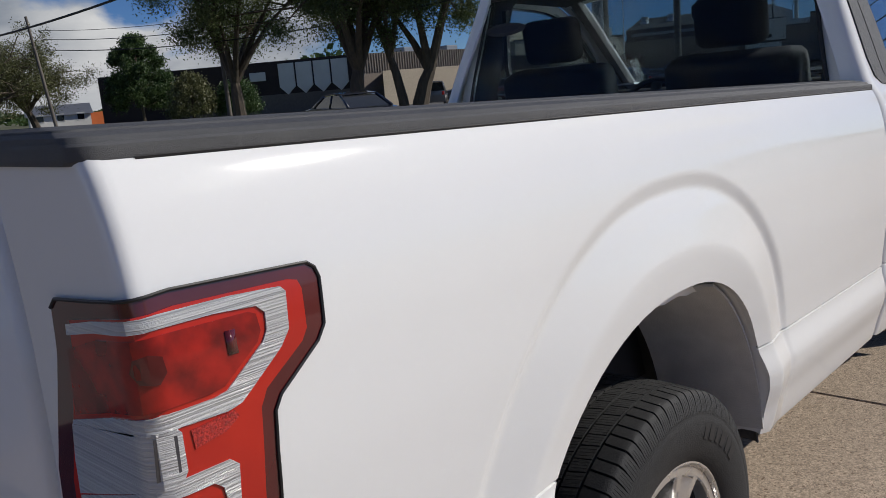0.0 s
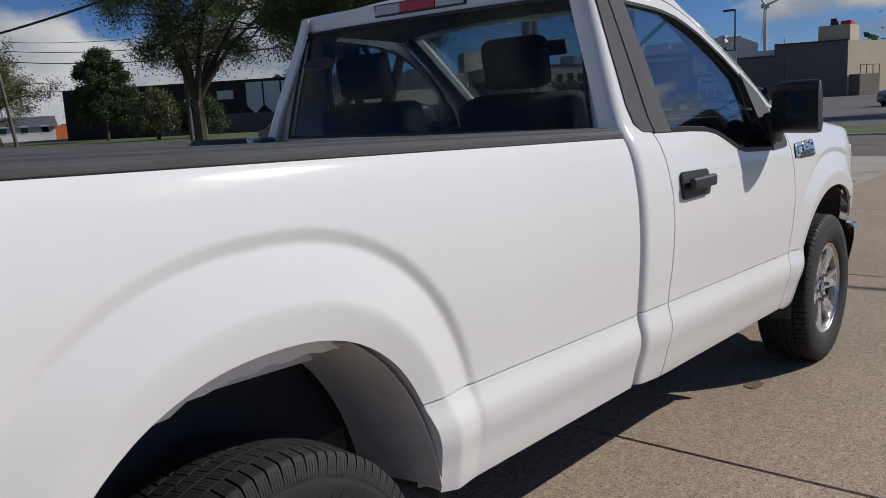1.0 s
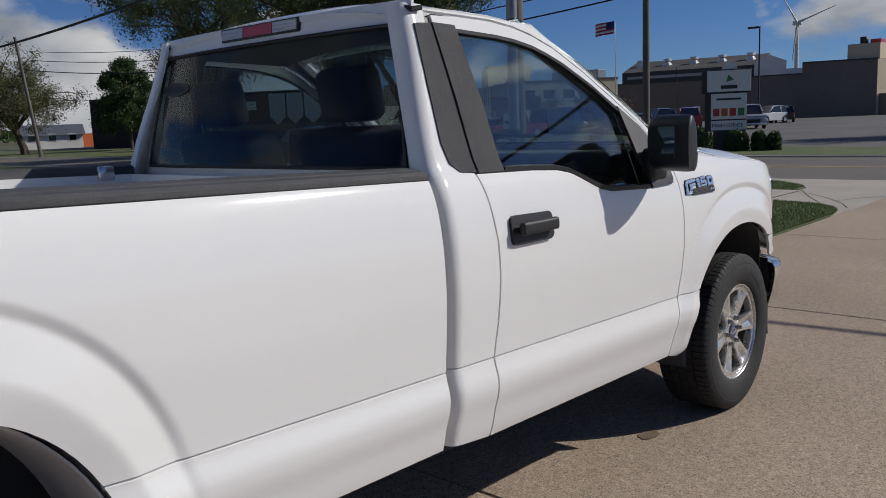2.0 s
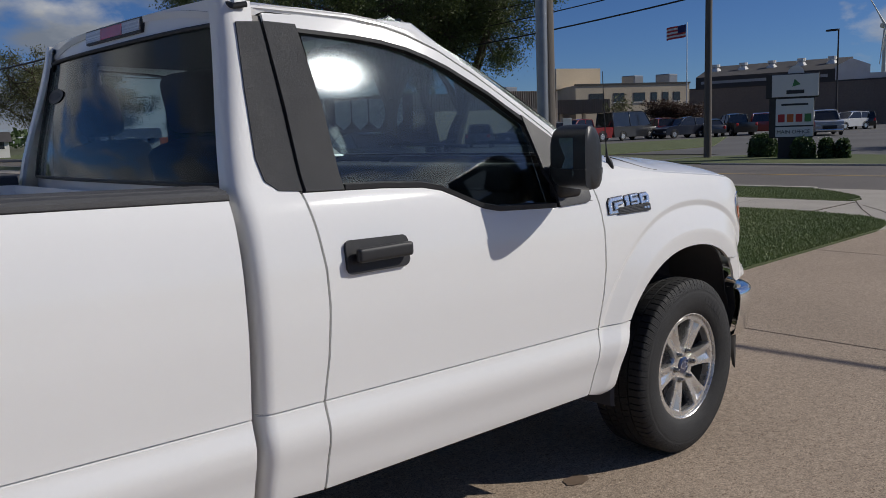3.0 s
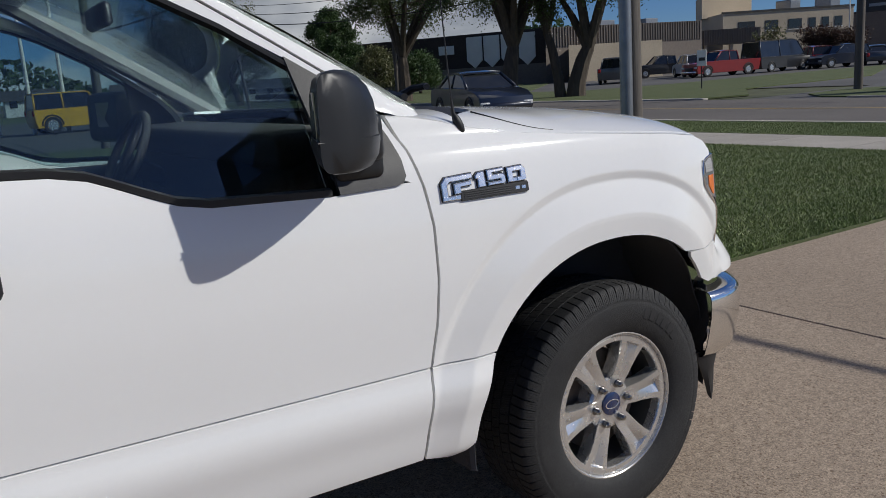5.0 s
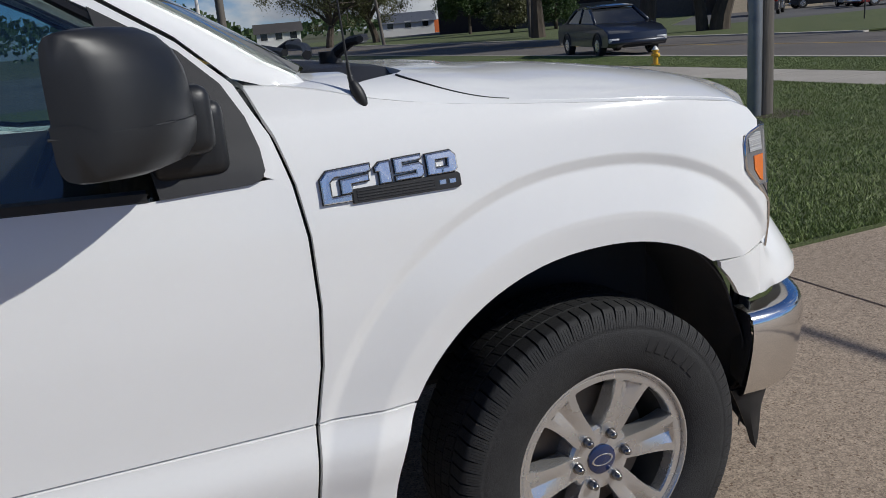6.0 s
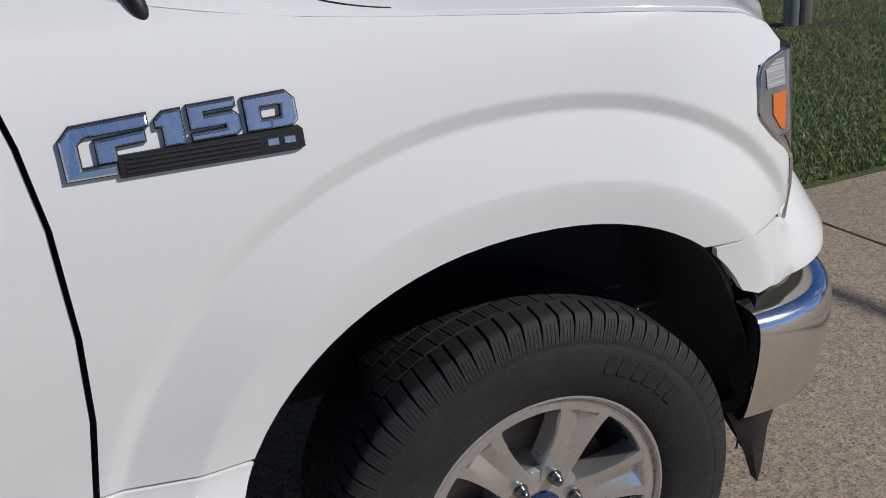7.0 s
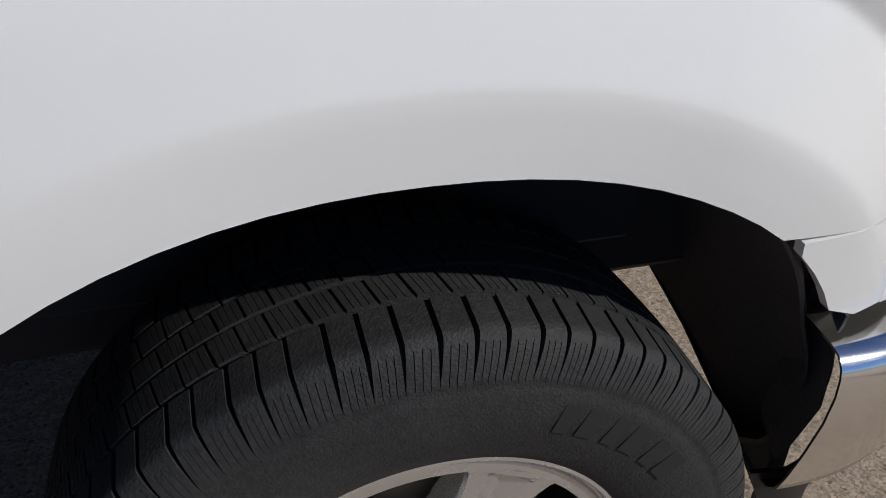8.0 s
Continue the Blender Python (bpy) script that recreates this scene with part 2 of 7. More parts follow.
def grid(rows, close_u=False, close_v=False, bm=None):
    """Quads over a table of points."""
    bm = bm or bmesh.new()
    vs = [[bm.verts.new(p) for p in r] for r in rows]
    n, k = len(vs), len(vs[0])
    for i in range(n if close_u else n - 1):
        for j in range(k if close_v else k - 1):
            a, b, c, d = vs[i][j], vs[(i + 1) % n][j], vs[(i + 1) % n][(j + 1) % k], vs[i][(j + 1) % k]
            bm.faces.new((a, b, c, d))
    return bm


def tube(points, radius, sides=8, bm=None, taper=None):
    """A round bar along points; taper gives the radius at the far end."""
    bm = bm or bmesh.new()
    pts = [Vector(p) for p in points]
    rings = []
    for i, p in enumerate(pts):
        d = (pts[min(i + 1, len(pts) - 1)] - pts[max(i - 1, 0)]).normalized()
        a = d.orthogonal().normalized() if i == 0 else (a - d * a.dot(d)).normalized()
        b = d.cross(a)
        r = radius if taper is None else radius + (taper - radius) * i / max(1, len(pts) - 1)
        rings.append([bm.verts.new(p + (a * math.cos(k * math.tau / sides) + b * math.sin(k * math.tau / sides)) * r) for k in range(sides)])
    for i in range(len(rings) - 1):
        for k in range(sides):
            bm.faces.new((rings[i][k], rings[i][(k + 1) % sides], rings[i + 1][(k + 1) % sides], rings[i + 1][k]))
    bm.faces.new(rings[0][::-1]); bm.faces.new(rings[-1])
    return bm


def lathe(profile, n=64, bm=None, close=False):
    """Turns (along, radius) pairs round the y axis."""
    bm = bm or bmesh.new()
    rows = [[Vector((r * math.cos(i * math.tau / n), y, r * math.sin(i * math.tau / n))) for y, r in profile] for i in range(n)]
    return grid(rows, close_u=True, close_v=close, bm=bm)


def skin(outline, fn, du=0.03, dv=0.03, out=None, cuts=()):
    """A sheet in the outline of (u, v) pairs, cut along a mesh of du by dv and laid on the surface fn(u, v).
    out(p): which way is outwards."""
    bm = bmesh.new()
    bm.faces.new([bm.verts.new((u, v, 0)) for u, v in outline])
    us, vs = [p[0] for p in outline], [p[1] for p in outline]
    for lo, hi, step, axis in ((min(us), max(us), du, 0), (min(vs), max(vs), dv, 1)):
        k = max(1, int((hi - lo) / step))
        for i in range(1, k):
            co, no = [0, 0, 0], [0, 0, 0]
            co[axis], no[axis] = lo + (hi - lo) * i / k, 1
            bmesh.ops.bisect_plane(bm, geom=bm.faces[:] + bm.edges[:] + bm.verts[:], dist=1e-5, plane_co=co, plane_no=no)
    for c in cuts:
        bmesh.ops.bisect_plane(bm, geom=bm.faces[:] + bm.edges[:] + bm.verts[:], dist=1e-5, plane_co=(0, c, 0), plane_no=(0, 1, 0))
    for v in bm.verts:
        v.co = Vector(fn(v.co.x, v.co.y))
    bm.normal_update()
    if out is not None:
        s = sum((f.normal.dot(Vector(out(f.calc_center_median()))) * f.calc_area() for f in bm.faces), 0.0)
        if s < 0:
            bmesh.ops.reverse_faces(bm, faces=bm.faces[:])
            bm.normal_update()
    return bm


def smooth_curve(knots):
    """A smooth function through (x, y) knots, monotone between them."""
    xs, ys = np.array([k[0] for k in knots], float), np.array([k[1] for k in knots], float)
    h, d = np.diff(xs), np.diff(ys) / np.diff(xs)
    t = np.zeros(len(xs))
    t[0], t[-1] = d[0], d[-1]
    for i in range(1, len(xs) - 1):
        t[i] = 0 if d[i - 1] * d[i] <= 0 else 2 * d[i - 1] * d[i] / (d[i - 1] + d[i])

    def f(x):
        x = min(max(x, xs[0]), xs[-1])
        i = min(int(np.searchsorted(xs, x, side="right")) - 1, len(h) - 1)
        u = (x - xs[i]) / h[i]
        return float((1 + 2 * u) * (1 - u) ** 2 * ys[i] + u * (1 - u) ** 2 * h[i] * t[i] + u * u * (3 - 2 * u) * ys[i + 1] + u * u * (u - 1) * h[i] * t[i + 1])
    return f


def ease(a, b, x):
    u = min(max((x - a) / (b - a), 0.0), 1.0)
    return u * u * (3 - 2 * u)

# ---- ground ----
M.update(
    sidewalk=surface("pale_concrete", (0.42, 0.385, 0.335), (0.35, 0.32, 0.275), 1.2, rough=0.85, bump=0.3, bump_scale=120, fine=0.15, fine_scale=90, random=0.05),
    asphalt=surface("worn_road", (0.150, 0.134, 0.119), (0.118, 0.106, 0.095), 0.35, rough=0.85, bump=0.3, bump_scale=90, fine=0.2, fine_scale=60),
    lot=surface("grey_car_park", (0.125, 0.120, 0.115), (0.09, 0.087, 0.083), 0.15, rough=0.85, fine=0.15, fine_scale=40),
    grass=surface("mown_grass", (0.072, 0.098, 0.030), (0.112, 0.128, 0.050), 0.8, rough=0.9, bump=0.6, bump_scale=90, fine=0.4, fine_scale=55),
    blades=surface("grass_blades", (0.125, 0.185, 0.044), (0.185, 0.230, 0.072), 1.5, rough=0.6, fine=0.3, fine_scale=30),
    field=surface("far_field", (0.07, 0.085, 0.035), (0.11, 0.105, 0.06), 0.02, rough=0.95, fine=0.3, fine_scale=0.8),
    soil=surface("dark_soil", (0.05, 0.037, 0.026), (0.08, 0.058, 0.04), 6, rough=0.95, bump=0.6, bump_scale=60),
    stain=surface("oil_stain", (0.19, 0.135, 0.095), (0.15, 0.105, 0.07), 14, rough=0.7),
    yellow_line=surface("worn_yellow_line", (0.55, 0.36, 0.06), (0.38, 0.28, 0.10), 1.5, rough=0.8, fine=0.3, fine_scale=30),
)


def pebble_concrete():
    """Tan concrete with small stones of mixed colour showing, worn and stained at a larger scale."""
    m = surface("exposed_aggregate_concrete", (0.388, 0.304, 0.226), (0.322, 0.252, 0.187), 0.55, rough=0.85, bump=0.3, bump_scale=240, fine=0.13, fine_scale=28, random=0.04)
    nt = m.node_tree
    N, L = nt.nodes.new, nt.links.new
    bs = nt.nodes["Principled BSDF"]
    base = bs.inputs["Base Color"].links[0].from_socket
    tc = N("ShaderNodeTexCoord")
    col = base
    for scale, lo, hi in ((190.0, 0.60, 1.36), (95.0, 0.90, 1.10)):
        vo, sp, mr, mul = N("ShaderNodeTexVoronoi"), N("ShaderNodeSeparateColor"), N("ShaderNodeMapRange"), N("ShaderNodeMix")
        vo.inputs["Scale"].default_value = scale
        L(tc.outputs["Object"], vo.inputs["Vector"]); L(vo.outputs["Color"], sp.inputs[0])
        mr.inputs["To Min"].default_value, mr.inputs["To Max"].default_value = lo, hi
        L(sp.outputs[0], mr.inputs["Value"])
        mul.data_type, mul.blend_type = "RGBA", "MULTIPLY"
        mul.inputs["Factor"].default_value = 1.0
        L(col, mul.inputs["A"]); L(mr.outputs[0], mul.inputs["B"])
        col = mul.outputs["Result"]
    # scattered dark and rusty stones
    vo, gt, mx = N("ShaderNodeTexVoronoi"), N("ShaderNodeMath"), N("ShaderNodeMix")
    sp = N("ShaderNodeSeparateColor")
    vo.inputs["Scale"].default_value = 135.0
    L(tc.outputs["Object"], vo.inputs["Vector"]); L(vo.outputs["Color"], sp.inputs[0])
    gt.operation, gt.inputs[1].default_value = "GREATER_THAN", 0.972
    L(sp.outputs[1], gt.inputs[0])
    mx.data_type = "RGBA"
    mx.inputs["B"].default_value = (0.17, 0.115, 0.075, 1)
    L(gt.outputs[0], mx.inputs["Factor"]); L(col, mx.inputs["A"])
    L(mx.outputs["Result"], bs.inputs["Base Color"])
    return m


M["concrete"] = pebble_concrete()


def sheet(name, pts, z, material, label, category, thick=0.0):
    bm = bmesh.new()
    f = bm.faces.new([bm.verts.new((x, y, z)) for x, y in pts])
    if f.normal.z < 0 or f.calc_area() and (bm.normal_update() or f.normal.z < 0):
        f.normal_flip()
    if thick:
        r = bmesh.ops.extrude_face_region(bm, geom=[f])
        bmesh.ops.translate(bm, vec=(0, 0, -thick), verts=[v for v in r["geom"] if isinstance(v, bmesh.types.BMVert)])
        bm.normal_update()
        bmesh.ops.recalc_face_normals(bm, faces=bm.faces[:])
    return tagged(part(name, bm, material, smooth=False), label, category, kind="structure")


sheet("ground", [(-2500, -2500), (2500, -2500), (2500, 2500), (-2500, 2500)], -0.06, "field", "flat dull green land reaching to the horizon", "ground")
sheet("road", [(14.0, -220), (22.1, -220), (22.1, 300), (14.0, 300)], -0.020, "asphalt", "worn brownish asphalt street", "road")
sheet("car_park", [(22.1, -120), (140, -120), (140, 120), (30, 120), (30, 15.2), (22.1, 15.2)], -0.025, "lot", "grey asphalt car park and entrance drive", "car park")
sheet("side_lot", [(-60, 1.02), (-3.05, 1.02), (-3.05, 24.0), (9.7, 24.0), (9.7, 70), (-60, 70)], -0.012, "lot", "grey asphalt display lot beside the lawn", "car park")
# lawns
LAWNS = dict(
    lawn=([(8.0, 1.02), (8.6, 1.13), (9.0, 1.32), (9.3, 1.62), (9.5, 2.1), (9.72, 3.0), (9.72, 23.9), (-3.0, 23.9), (-3.0, 1.02)], 0.012, "green mown lawn beside the concrete drive"),
    verge=([(11.45, 2.85), (11.65, 2.72), (11.95, 2.72), (12.45, 2.95), (13.2, 3.6), (13.78, 4.3), (13.78, 200), (11.45, 200)], 0.012, "strip of green grass between pavement and street"),
    far_lawn=([(22.4, 17.5), (24.5, 16.8), (29.4, 20.6), (39.6, 20.8), (61.0, 31.4), (48.0, 32.4), (37.6, 32.2), (31.8, 34.0), (33.0, 40.0), (52.5, 60.5), (38.0, 88.0), (36.0, 120), (22.4, 160)], 0.015, "sunlit lawn under the trees across the street"),
    island=([(22.4, -60), (27.0, -60), (27.0, 4.0), (29.0, 9.5), (28.6, 12.8), (26.8, 14.5), (24.2, 14.2), (22.7, 12.8), (22.4, 11.5)], 0.015, "grass island with kerb at the street"),
)
for k, (pts, z, lab) in LAWNS.items():
    sheet(k, pts, z, "grass", lab, "lawn", thick=0.05)
sheet("far_verge", [(14.0, 60), (14.0, 300), (2.95, 300), (2.95, 70), (9.7, 70), (11.45, 200)], -0.03, "grass", "grass further along the street", "lawn")
# street centre line
sheet("road_marking", [(17.95, -200), (18.07, -200), (18.07, 300), (17.95, 300)], -0.014, "yellow_line", "worn yellow centre line", "road marking")
# kerbs
for x0, x1, y0, y1 in ((13.80, 13.98, 4.3, 200), (22.12, 22.38, 16.9, 200), (22.12, 22.38, -60, 11.6)):
    tagged(part("kerb", box(x0, x1, y0, y1, -0.08, 0.03, 0.012), "sidewalk"), "pale concrete kerb along the street", "kerb", kind="structure")

# concrete drive: slabs with open joints
drive = tagged(part("pavement", box(-14, 13.95, -12, 1.0, -0.09, -0.016), "soil", smooth=False), "tan exposed-aggregate concrete drive in large slabs", "pavement", kind="structure")
JX = [-12.85, -9.08, -5.30, -1.535, 2.235, 6.0, 9.72, 13.94]
JY = [-11.9, -8.0, -4.15, 1.0]
for i in range(len(JX) - 1):
    for j in range(len(JY) - 1):
        g = 0.005
        bm = box(JX[i] + g, JX[i + 1] - g, JY[j] + g, JY[j + 1] - g, -0.015, 0.0, 0.0)
        top = [e for e in bm.edges if all(v.co.z > -0.001 for v in e.verts)]
        bmesh.ops.bevel(bm, geom=top, offset=0.006, segments=1, affect="EDGES")
        part("slab", bm, "concrete", drive, smooth=False)
# flared apron corner
apron = sheet("apron", [(7.9, 1.01), (13.98, 1.01), (13.98, 4.28), (13.79, 4.28), (13.2, 3.56), (12.45, 2.91), (11.95, 2.68), (11.65, 2.68), (11.44, 2.8), (11.44, 2.59), (9.735, 2.59), (9.735, 3.1), (9.3, 3.1), (8.6, 1.5)], -0.002, "sidewalk", "pale concrete apron where drive meets street", "pavement", thick=0.05)
for line in ([(11.60, 2.66), (10.4, 2.12), (9.28, 1.55)], [(10.95, 2.30), (10.3, 1.80), (9.55, 1.35), (9.0, 1.12)], [(9.9, 1.55), (10.5, 1.30), (10.9, 1.02)]):
    bm = bmesh.new()
    rows = []
    for i, (x, y) in enumerate(line):
        (xa, ya), (xb, yb) = line[max(i - 1, 0)], line[min(i + 1, len(line) - 1)]
        n = Vector((ya - yb, xb - xa, 0)).normalized() * 0.011
        rows.append([Vector((x, y, 0.0)) + n, Vector((x, y, 0.0015)), Vector((x, y, 0.0)) - n])
    part("joint", grid(rows, bm=bm), "soil", apron, "dark sealed joint in the concrete")
walkway = tagged(part("walkway", box(9.74, 11.43, 2.6, 200, -0.07, 0.0), "soil", smooth=False), "pale concrete public footway in slabs", "pavement", kind="structure")
for k in range(30):
    y0 = 2.62 + 1.6 * k if k else 2.62
    bm = box(9.745, 11.425, y0 + 0.006, y0 + 1.594, 0.0, 0.010, 0.0)
    part("slab", bm, "sidewalk", walkway, smooth=False)
# stains on the drive
bm = bmesh.new()
rng = random.Random(4)
pts = [(-0.60 + (0.052 + 0.02 * rng.random()) * math.cos(a), -0.80 + (0.034 + 0.014 * rng.random()) * math.sin(a)) for a in [k * math.tau / 22 for k in range(22)]]
f = bm.faces.new([bm.verts.new((x, y, 0.0035)) for x, y in pts])
tagged(part("oil_stain", bm, "stain", smooth=False), "brown oil stain on the concrete", "stain", kind="structure")

# ---- the pickup: x forwards from the front axle, y to its left, z up; the body rises 3 cm a metre to the rear ----
RAKE = 0.030
WB = 3.645
HUB_Z, HUB_Y, TYRE_R = 0.392, 0.85, 0.394
truck = thing("pickup_truck", "white regular-cab pickup truck with black trim parked on concrete", "pickup truck")

half_width = smooth_curve([(0.34, 0.86), (0.385, 0.928), (0.405, 0.947), (0.43, 0.957), (0.50, 0.974), (0.575, 0.994), (0.60, 0.996), (0.676, 0.982), (0.70, 0.983), (0.80, 0.991), (0.92, 0.997),
                           (1.03, 0.994), (1.12, 0.984), (1.19, 0.969), (1.235, 0.952), (1.262, 0.936), (1.28, 0.922), (1.32, 0.906), (1.50, 0.842), (1.66, 0.784), (1.84, 0.716)])
ARCH = dict(front=(-0.022, 0.517, 0.517, 0.552, 2.2), rear=(-3.650, 0.525, 0.485, 0.625, 2.3))


def arch_q(which, x, z):
    cx, al, ar, b, n = ARCH[which]
    dx, dz = x - cx, max(z - HUB_Z, 0.0)
    a = al if dx < 0 else ar
    return ((abs(dx) / a) ** n + (dz / b) ** n) ** (1 / n), math.atan2(abs(dx) / a, dz / b + 1e-6)


def flare(x, zb):
    """How far the side stands out round the two wheel openings."""
    z, w = zb - RAKE * x, 0.0
    for which in ARCH:
        q, th = arch_q(which, x, z)
        if q > 1.6:
            continue
        fade = 1 - ease(radians(42), radians(84), th)
        lip = 1 - ease(radians(74), radians(90), th) * 0.5
        ramp = lambda a, b: min(max((q - a) / (b - a), 0.0), 1.0)
        w += lip * (0.013 * (1 - ramp(1.125, 1.30)) - 0.0085 * (1 - ramp(1.0, 1.125)))
        w += fade * -0.010 * ramp(1.10, 1.308) * (1 - ramp(1.308, 1.352))
    return w


def side_y(x, zb, base=None):
    w = (base or half_width)(zb) + flare(x, zb)
    if x > 0.2:
        w -= 0.62 * (x - 0.2) ** 2
    if x > 0.5:
        w -= 6.0 * (x - 0.5) ** 2
    # pressed line above the sill
    w -= 0.011 * max(0.0, 1 - abs(zb - 0.678) / 0.0032)
    return w


def body(x, y, zb):
    return Vector((x, y, zb - RAKE * x))


def side_map(sgn, lift=0.0, rear=None, radius=0.08):
    """(s, zb) to the body side; behind `rear` + radius the sheet turns round the corner."""
    def fn(s, zb):
        xr = rear(zb) + radius if rear else -99.0
        if s >= xr:
            return body(s, sgn * (side_y(s, zb) + lift), zb)
        a = (xr - s) / radius
        over = max(a - math.pi / 2, 0.0) * radius
        a = min(a, math.pi / 2)
        return body(xr - (radius + lift) * math.sin(a), sgn * (side_y(xr, zb) - radius + (radius + lift) * math.cos(a) - over), zb)
    return fn


def outwards(sgn):
    return lambda p: (0, sgn, 0.15)


def arch_points(which, zb_end_l, zb_end_r, k=44):
    """The opening's edge from its rear foot to its front foot."""
    cx, al, ar, b, n = ARCH[which]
    pts = []
    for i in range(k + 1):
        a = math.pi * (1 - i / k)
        c, s = math.cos(a), math.sin(a)
        r = (abs(c) ** n + abs(s) ** n) ** (-1 / n)
        x = cx + (al if c < 0 else ar) * r * c
        zb = HUB_Z + b * r * s + RAKE * x
        if zb > (zb_end_l if c < 0 else zb_end_r):
            pts.append((x, zb))
    return pts


SIDES = ((-1, "right"), (1, "left"))
BED_F, BED_R, CAB_R = -2.186, -4.742, -2.158
bed_rear = lambda zb: BED_R + 0.03 * ease(0.7, 0.4, zb)
cab_rear = lambda zb: CAB_R + 0.105 * ease(1.20, 1.85, zb)

DOOR_REAR = [(-1.957, 1.262), (-1.940, 1.16), (-1.926, 1.05), (-1.924, 0.95), (-1.934, 0.80), (-1.951, 0.678), (-1.945, 0.55), (-1.945, 0.405)]
DOOR_FRONT = [(-0.712, 0.412), (-0.700, 0.55), (-0.687, 0.676), (-0.664, 0.80), (-0.654, 0.92), (-0.655, 1.06), (-0.668, 1.16), (-0.690, 1.25)]
BELT = [(-0.700, 1.174), (-0.735, 1.172), (-0.92, 1.160), (-1.21, 1.166), (-1.28, 1.178), (-1.338, 1.200), (-1.40, 1.226), (-1.45, 1.245), (-1.52, 1.257), (-1.67, 1.262)]
FRAME_OUT = [(-1.935, 1.768), (-1.80, 1.774), (-1.62, 1.774), (-1.50, 1.763), (-1.40, 1.742), (-1.283, 1.702), (-1.13, 1.622), (-0.97, 1.523), (-0.82, 1.425), (-0.735, 1.345), (-0.690, 1.25)]
SAIL_EDGE = [(-0.700, 1.174), (-0.716, 1.180), (-0.713, 1.195), (-0.716, 1.232), (-0.728, 1.285), (-0.760, 1.345), (-0.82, 1.405), (-0.94, 1.483)]
WIN_TOP = [(-1.09, 1.568), (-1.255, 1.650), (-1.34, 1.681), (-1.42, 1.704), (-1.52, 1.720), (-1.62, 1.727), (-1.83, 1.731)]


for sgn, side in SIDES:
    o = outwards(sgn)
    # bed side with its wheel opening, turned round the rear corner
    outline = ([(BED_F, 1.259), (BED_F, 0.678), (BED_F, 0.428), (-3.10, 0.415)] + arch_points("rear", 0.43, 0.42)[::-1]
               + [(-4.20, 0.46), (-4.60, 0.50), (BED_R - 0.245, 0.52), (BED_R - 0.245, 1.259)])
    part("bed_side", skin(outline, side_map(sgn, 0, bed_rear, 0.016), *((0.009, 0.006) if sgn < 0 else (0.016, 0.014)), o, cuts=(0.6748, 0.678, 0.6812)), "paint", truck, thick=0.014)
    # cab corner behind the door
    outline = [(x - 0.008, z) for x, z in DOOR_REAR[::-1]] + [(-1.970, 1.268), (-1.972, 1.50), (-1.970, 1.742), (-1.960, 1.80), (cab_rear(1.78) - 0.05, 1.80),
               (cab_rear(1.5) - 0.06, 1.5), (cab_rear(1.3) - 0.06, 1.3), (CAB_R - 0.09, 1.2), (CAB_R - 0.09, 0.44), (-2.09, 0.418)]
    part("cab_corner", skin(outline, side_map(sgn, 0, cab_rear, 0.042), 0.015, 0.025, o, cuts=(0.6748, 0.678, 0.6812)), "paint", truck, thick=0.014)
    # door
    outline = BELT + DOOR_REAR + DOOR_FRONT
    door = part("door", skin(outline, side_map(sgn), 0.025, 0.02, o, cuts=(0.6748, 0.678, 0.6812)), "paint", truck, thick=0.014)
    part("window_frame", skin(FRAME_OUT + SAIL_EDGE + WIN_TOP + [(-1.935, 1.733)], side_map(sgn, 0.002), 0.03, 0.03, o), "paint", door, thick=0.02)
    part("pillar_cover", skin([(-1.938, 1.745), (-1.830, 1.745), (-1.812, 1.50), (-1.815, 1.266), (-1.945, 1.266), (-1.938, 1.50)], side_map(sgn, 0.004), 0.03, 0.04, o), "applique", door, "charcoal textured pillar cover", thick=0.012)
    part("sail_panel", skin([(-0.740, 1.170), (-0.722, 1.176), (-0.712, 1.192), (-0.714, 1.232), (-0.726, 1.286), (-0.758, 1.348), (-0.82, 1.410), (-0.955, 1.494), (-0.925, 1.35), (-0.90, 1.163)], side_map(sgn, 0.007), 0.03, 0.03, o), "plastic", door, "black mirror sail panel", thick=0.012)
    glass_line = [(-1.815, 1.735), (-1.812, 1.25), (-1.52, 1.245), (-1.40, 1.215), (-1.28, 1.166), (-1.21, 1.154), (-0.905, 1.15), (-0.93, 1.35), (-0.945, 1.485), (-1.09, 1.575), (-1.255, 1.657), (-1.42, 1.71), (-1.62, 1.735)]
    part("window_pane", skin(glass_line, lambda x, z, s=sgn: body(x, s * (0.9205 - 0.30 * (z - 1.25) - 0.11 * (z - 1.25) ** 2 - 0.022 * (x + 1.81)), z), 0.03, 0.03, o), "glass", door, "tinted side glass", thick=0.005)
    # seal along the belt
    belt_seal = [(x, z + 0.009) for x, z in BELT[2:]] + [(-1.81, 1.271)]
    part("belt_seal", grid([[body(x, sgn * (side_y(x, z) + d), z + h) for d, h in ((0.0, -0.010), (0.006, -0.006), (0.006, 0.008), (-0.012, 0.012))] for x, z in belt_seal]), "seal", door)
    top_seal = [(x, z - 0.002) for x, z in [(-0.935, 1.47)] + WIN_TOP]
    part("window_seal", grid([[body(x, sgn * (side_y(x, z) + d), z + h) for d, h in ((0.004, 0.004), (0.005, -0.008), (-0.012, -0.016))] for x, z in top_seal]), "seal", door)
    # cover behind the door seam
    part("pillar_cover", skin([(-1.950, 1.742), (-1.952, 1.50), (-1.957, 1.268), (-2.03, 1.272), (-2.062, 1.30), (-2.072, 1.36), (-2.052, 1.55), (-2.026, 1.735)], side_map(sgn, 0.005), 0.03, 0.04, o), "applique", truck, "charcoal textured pillar cover", thick=0.012)
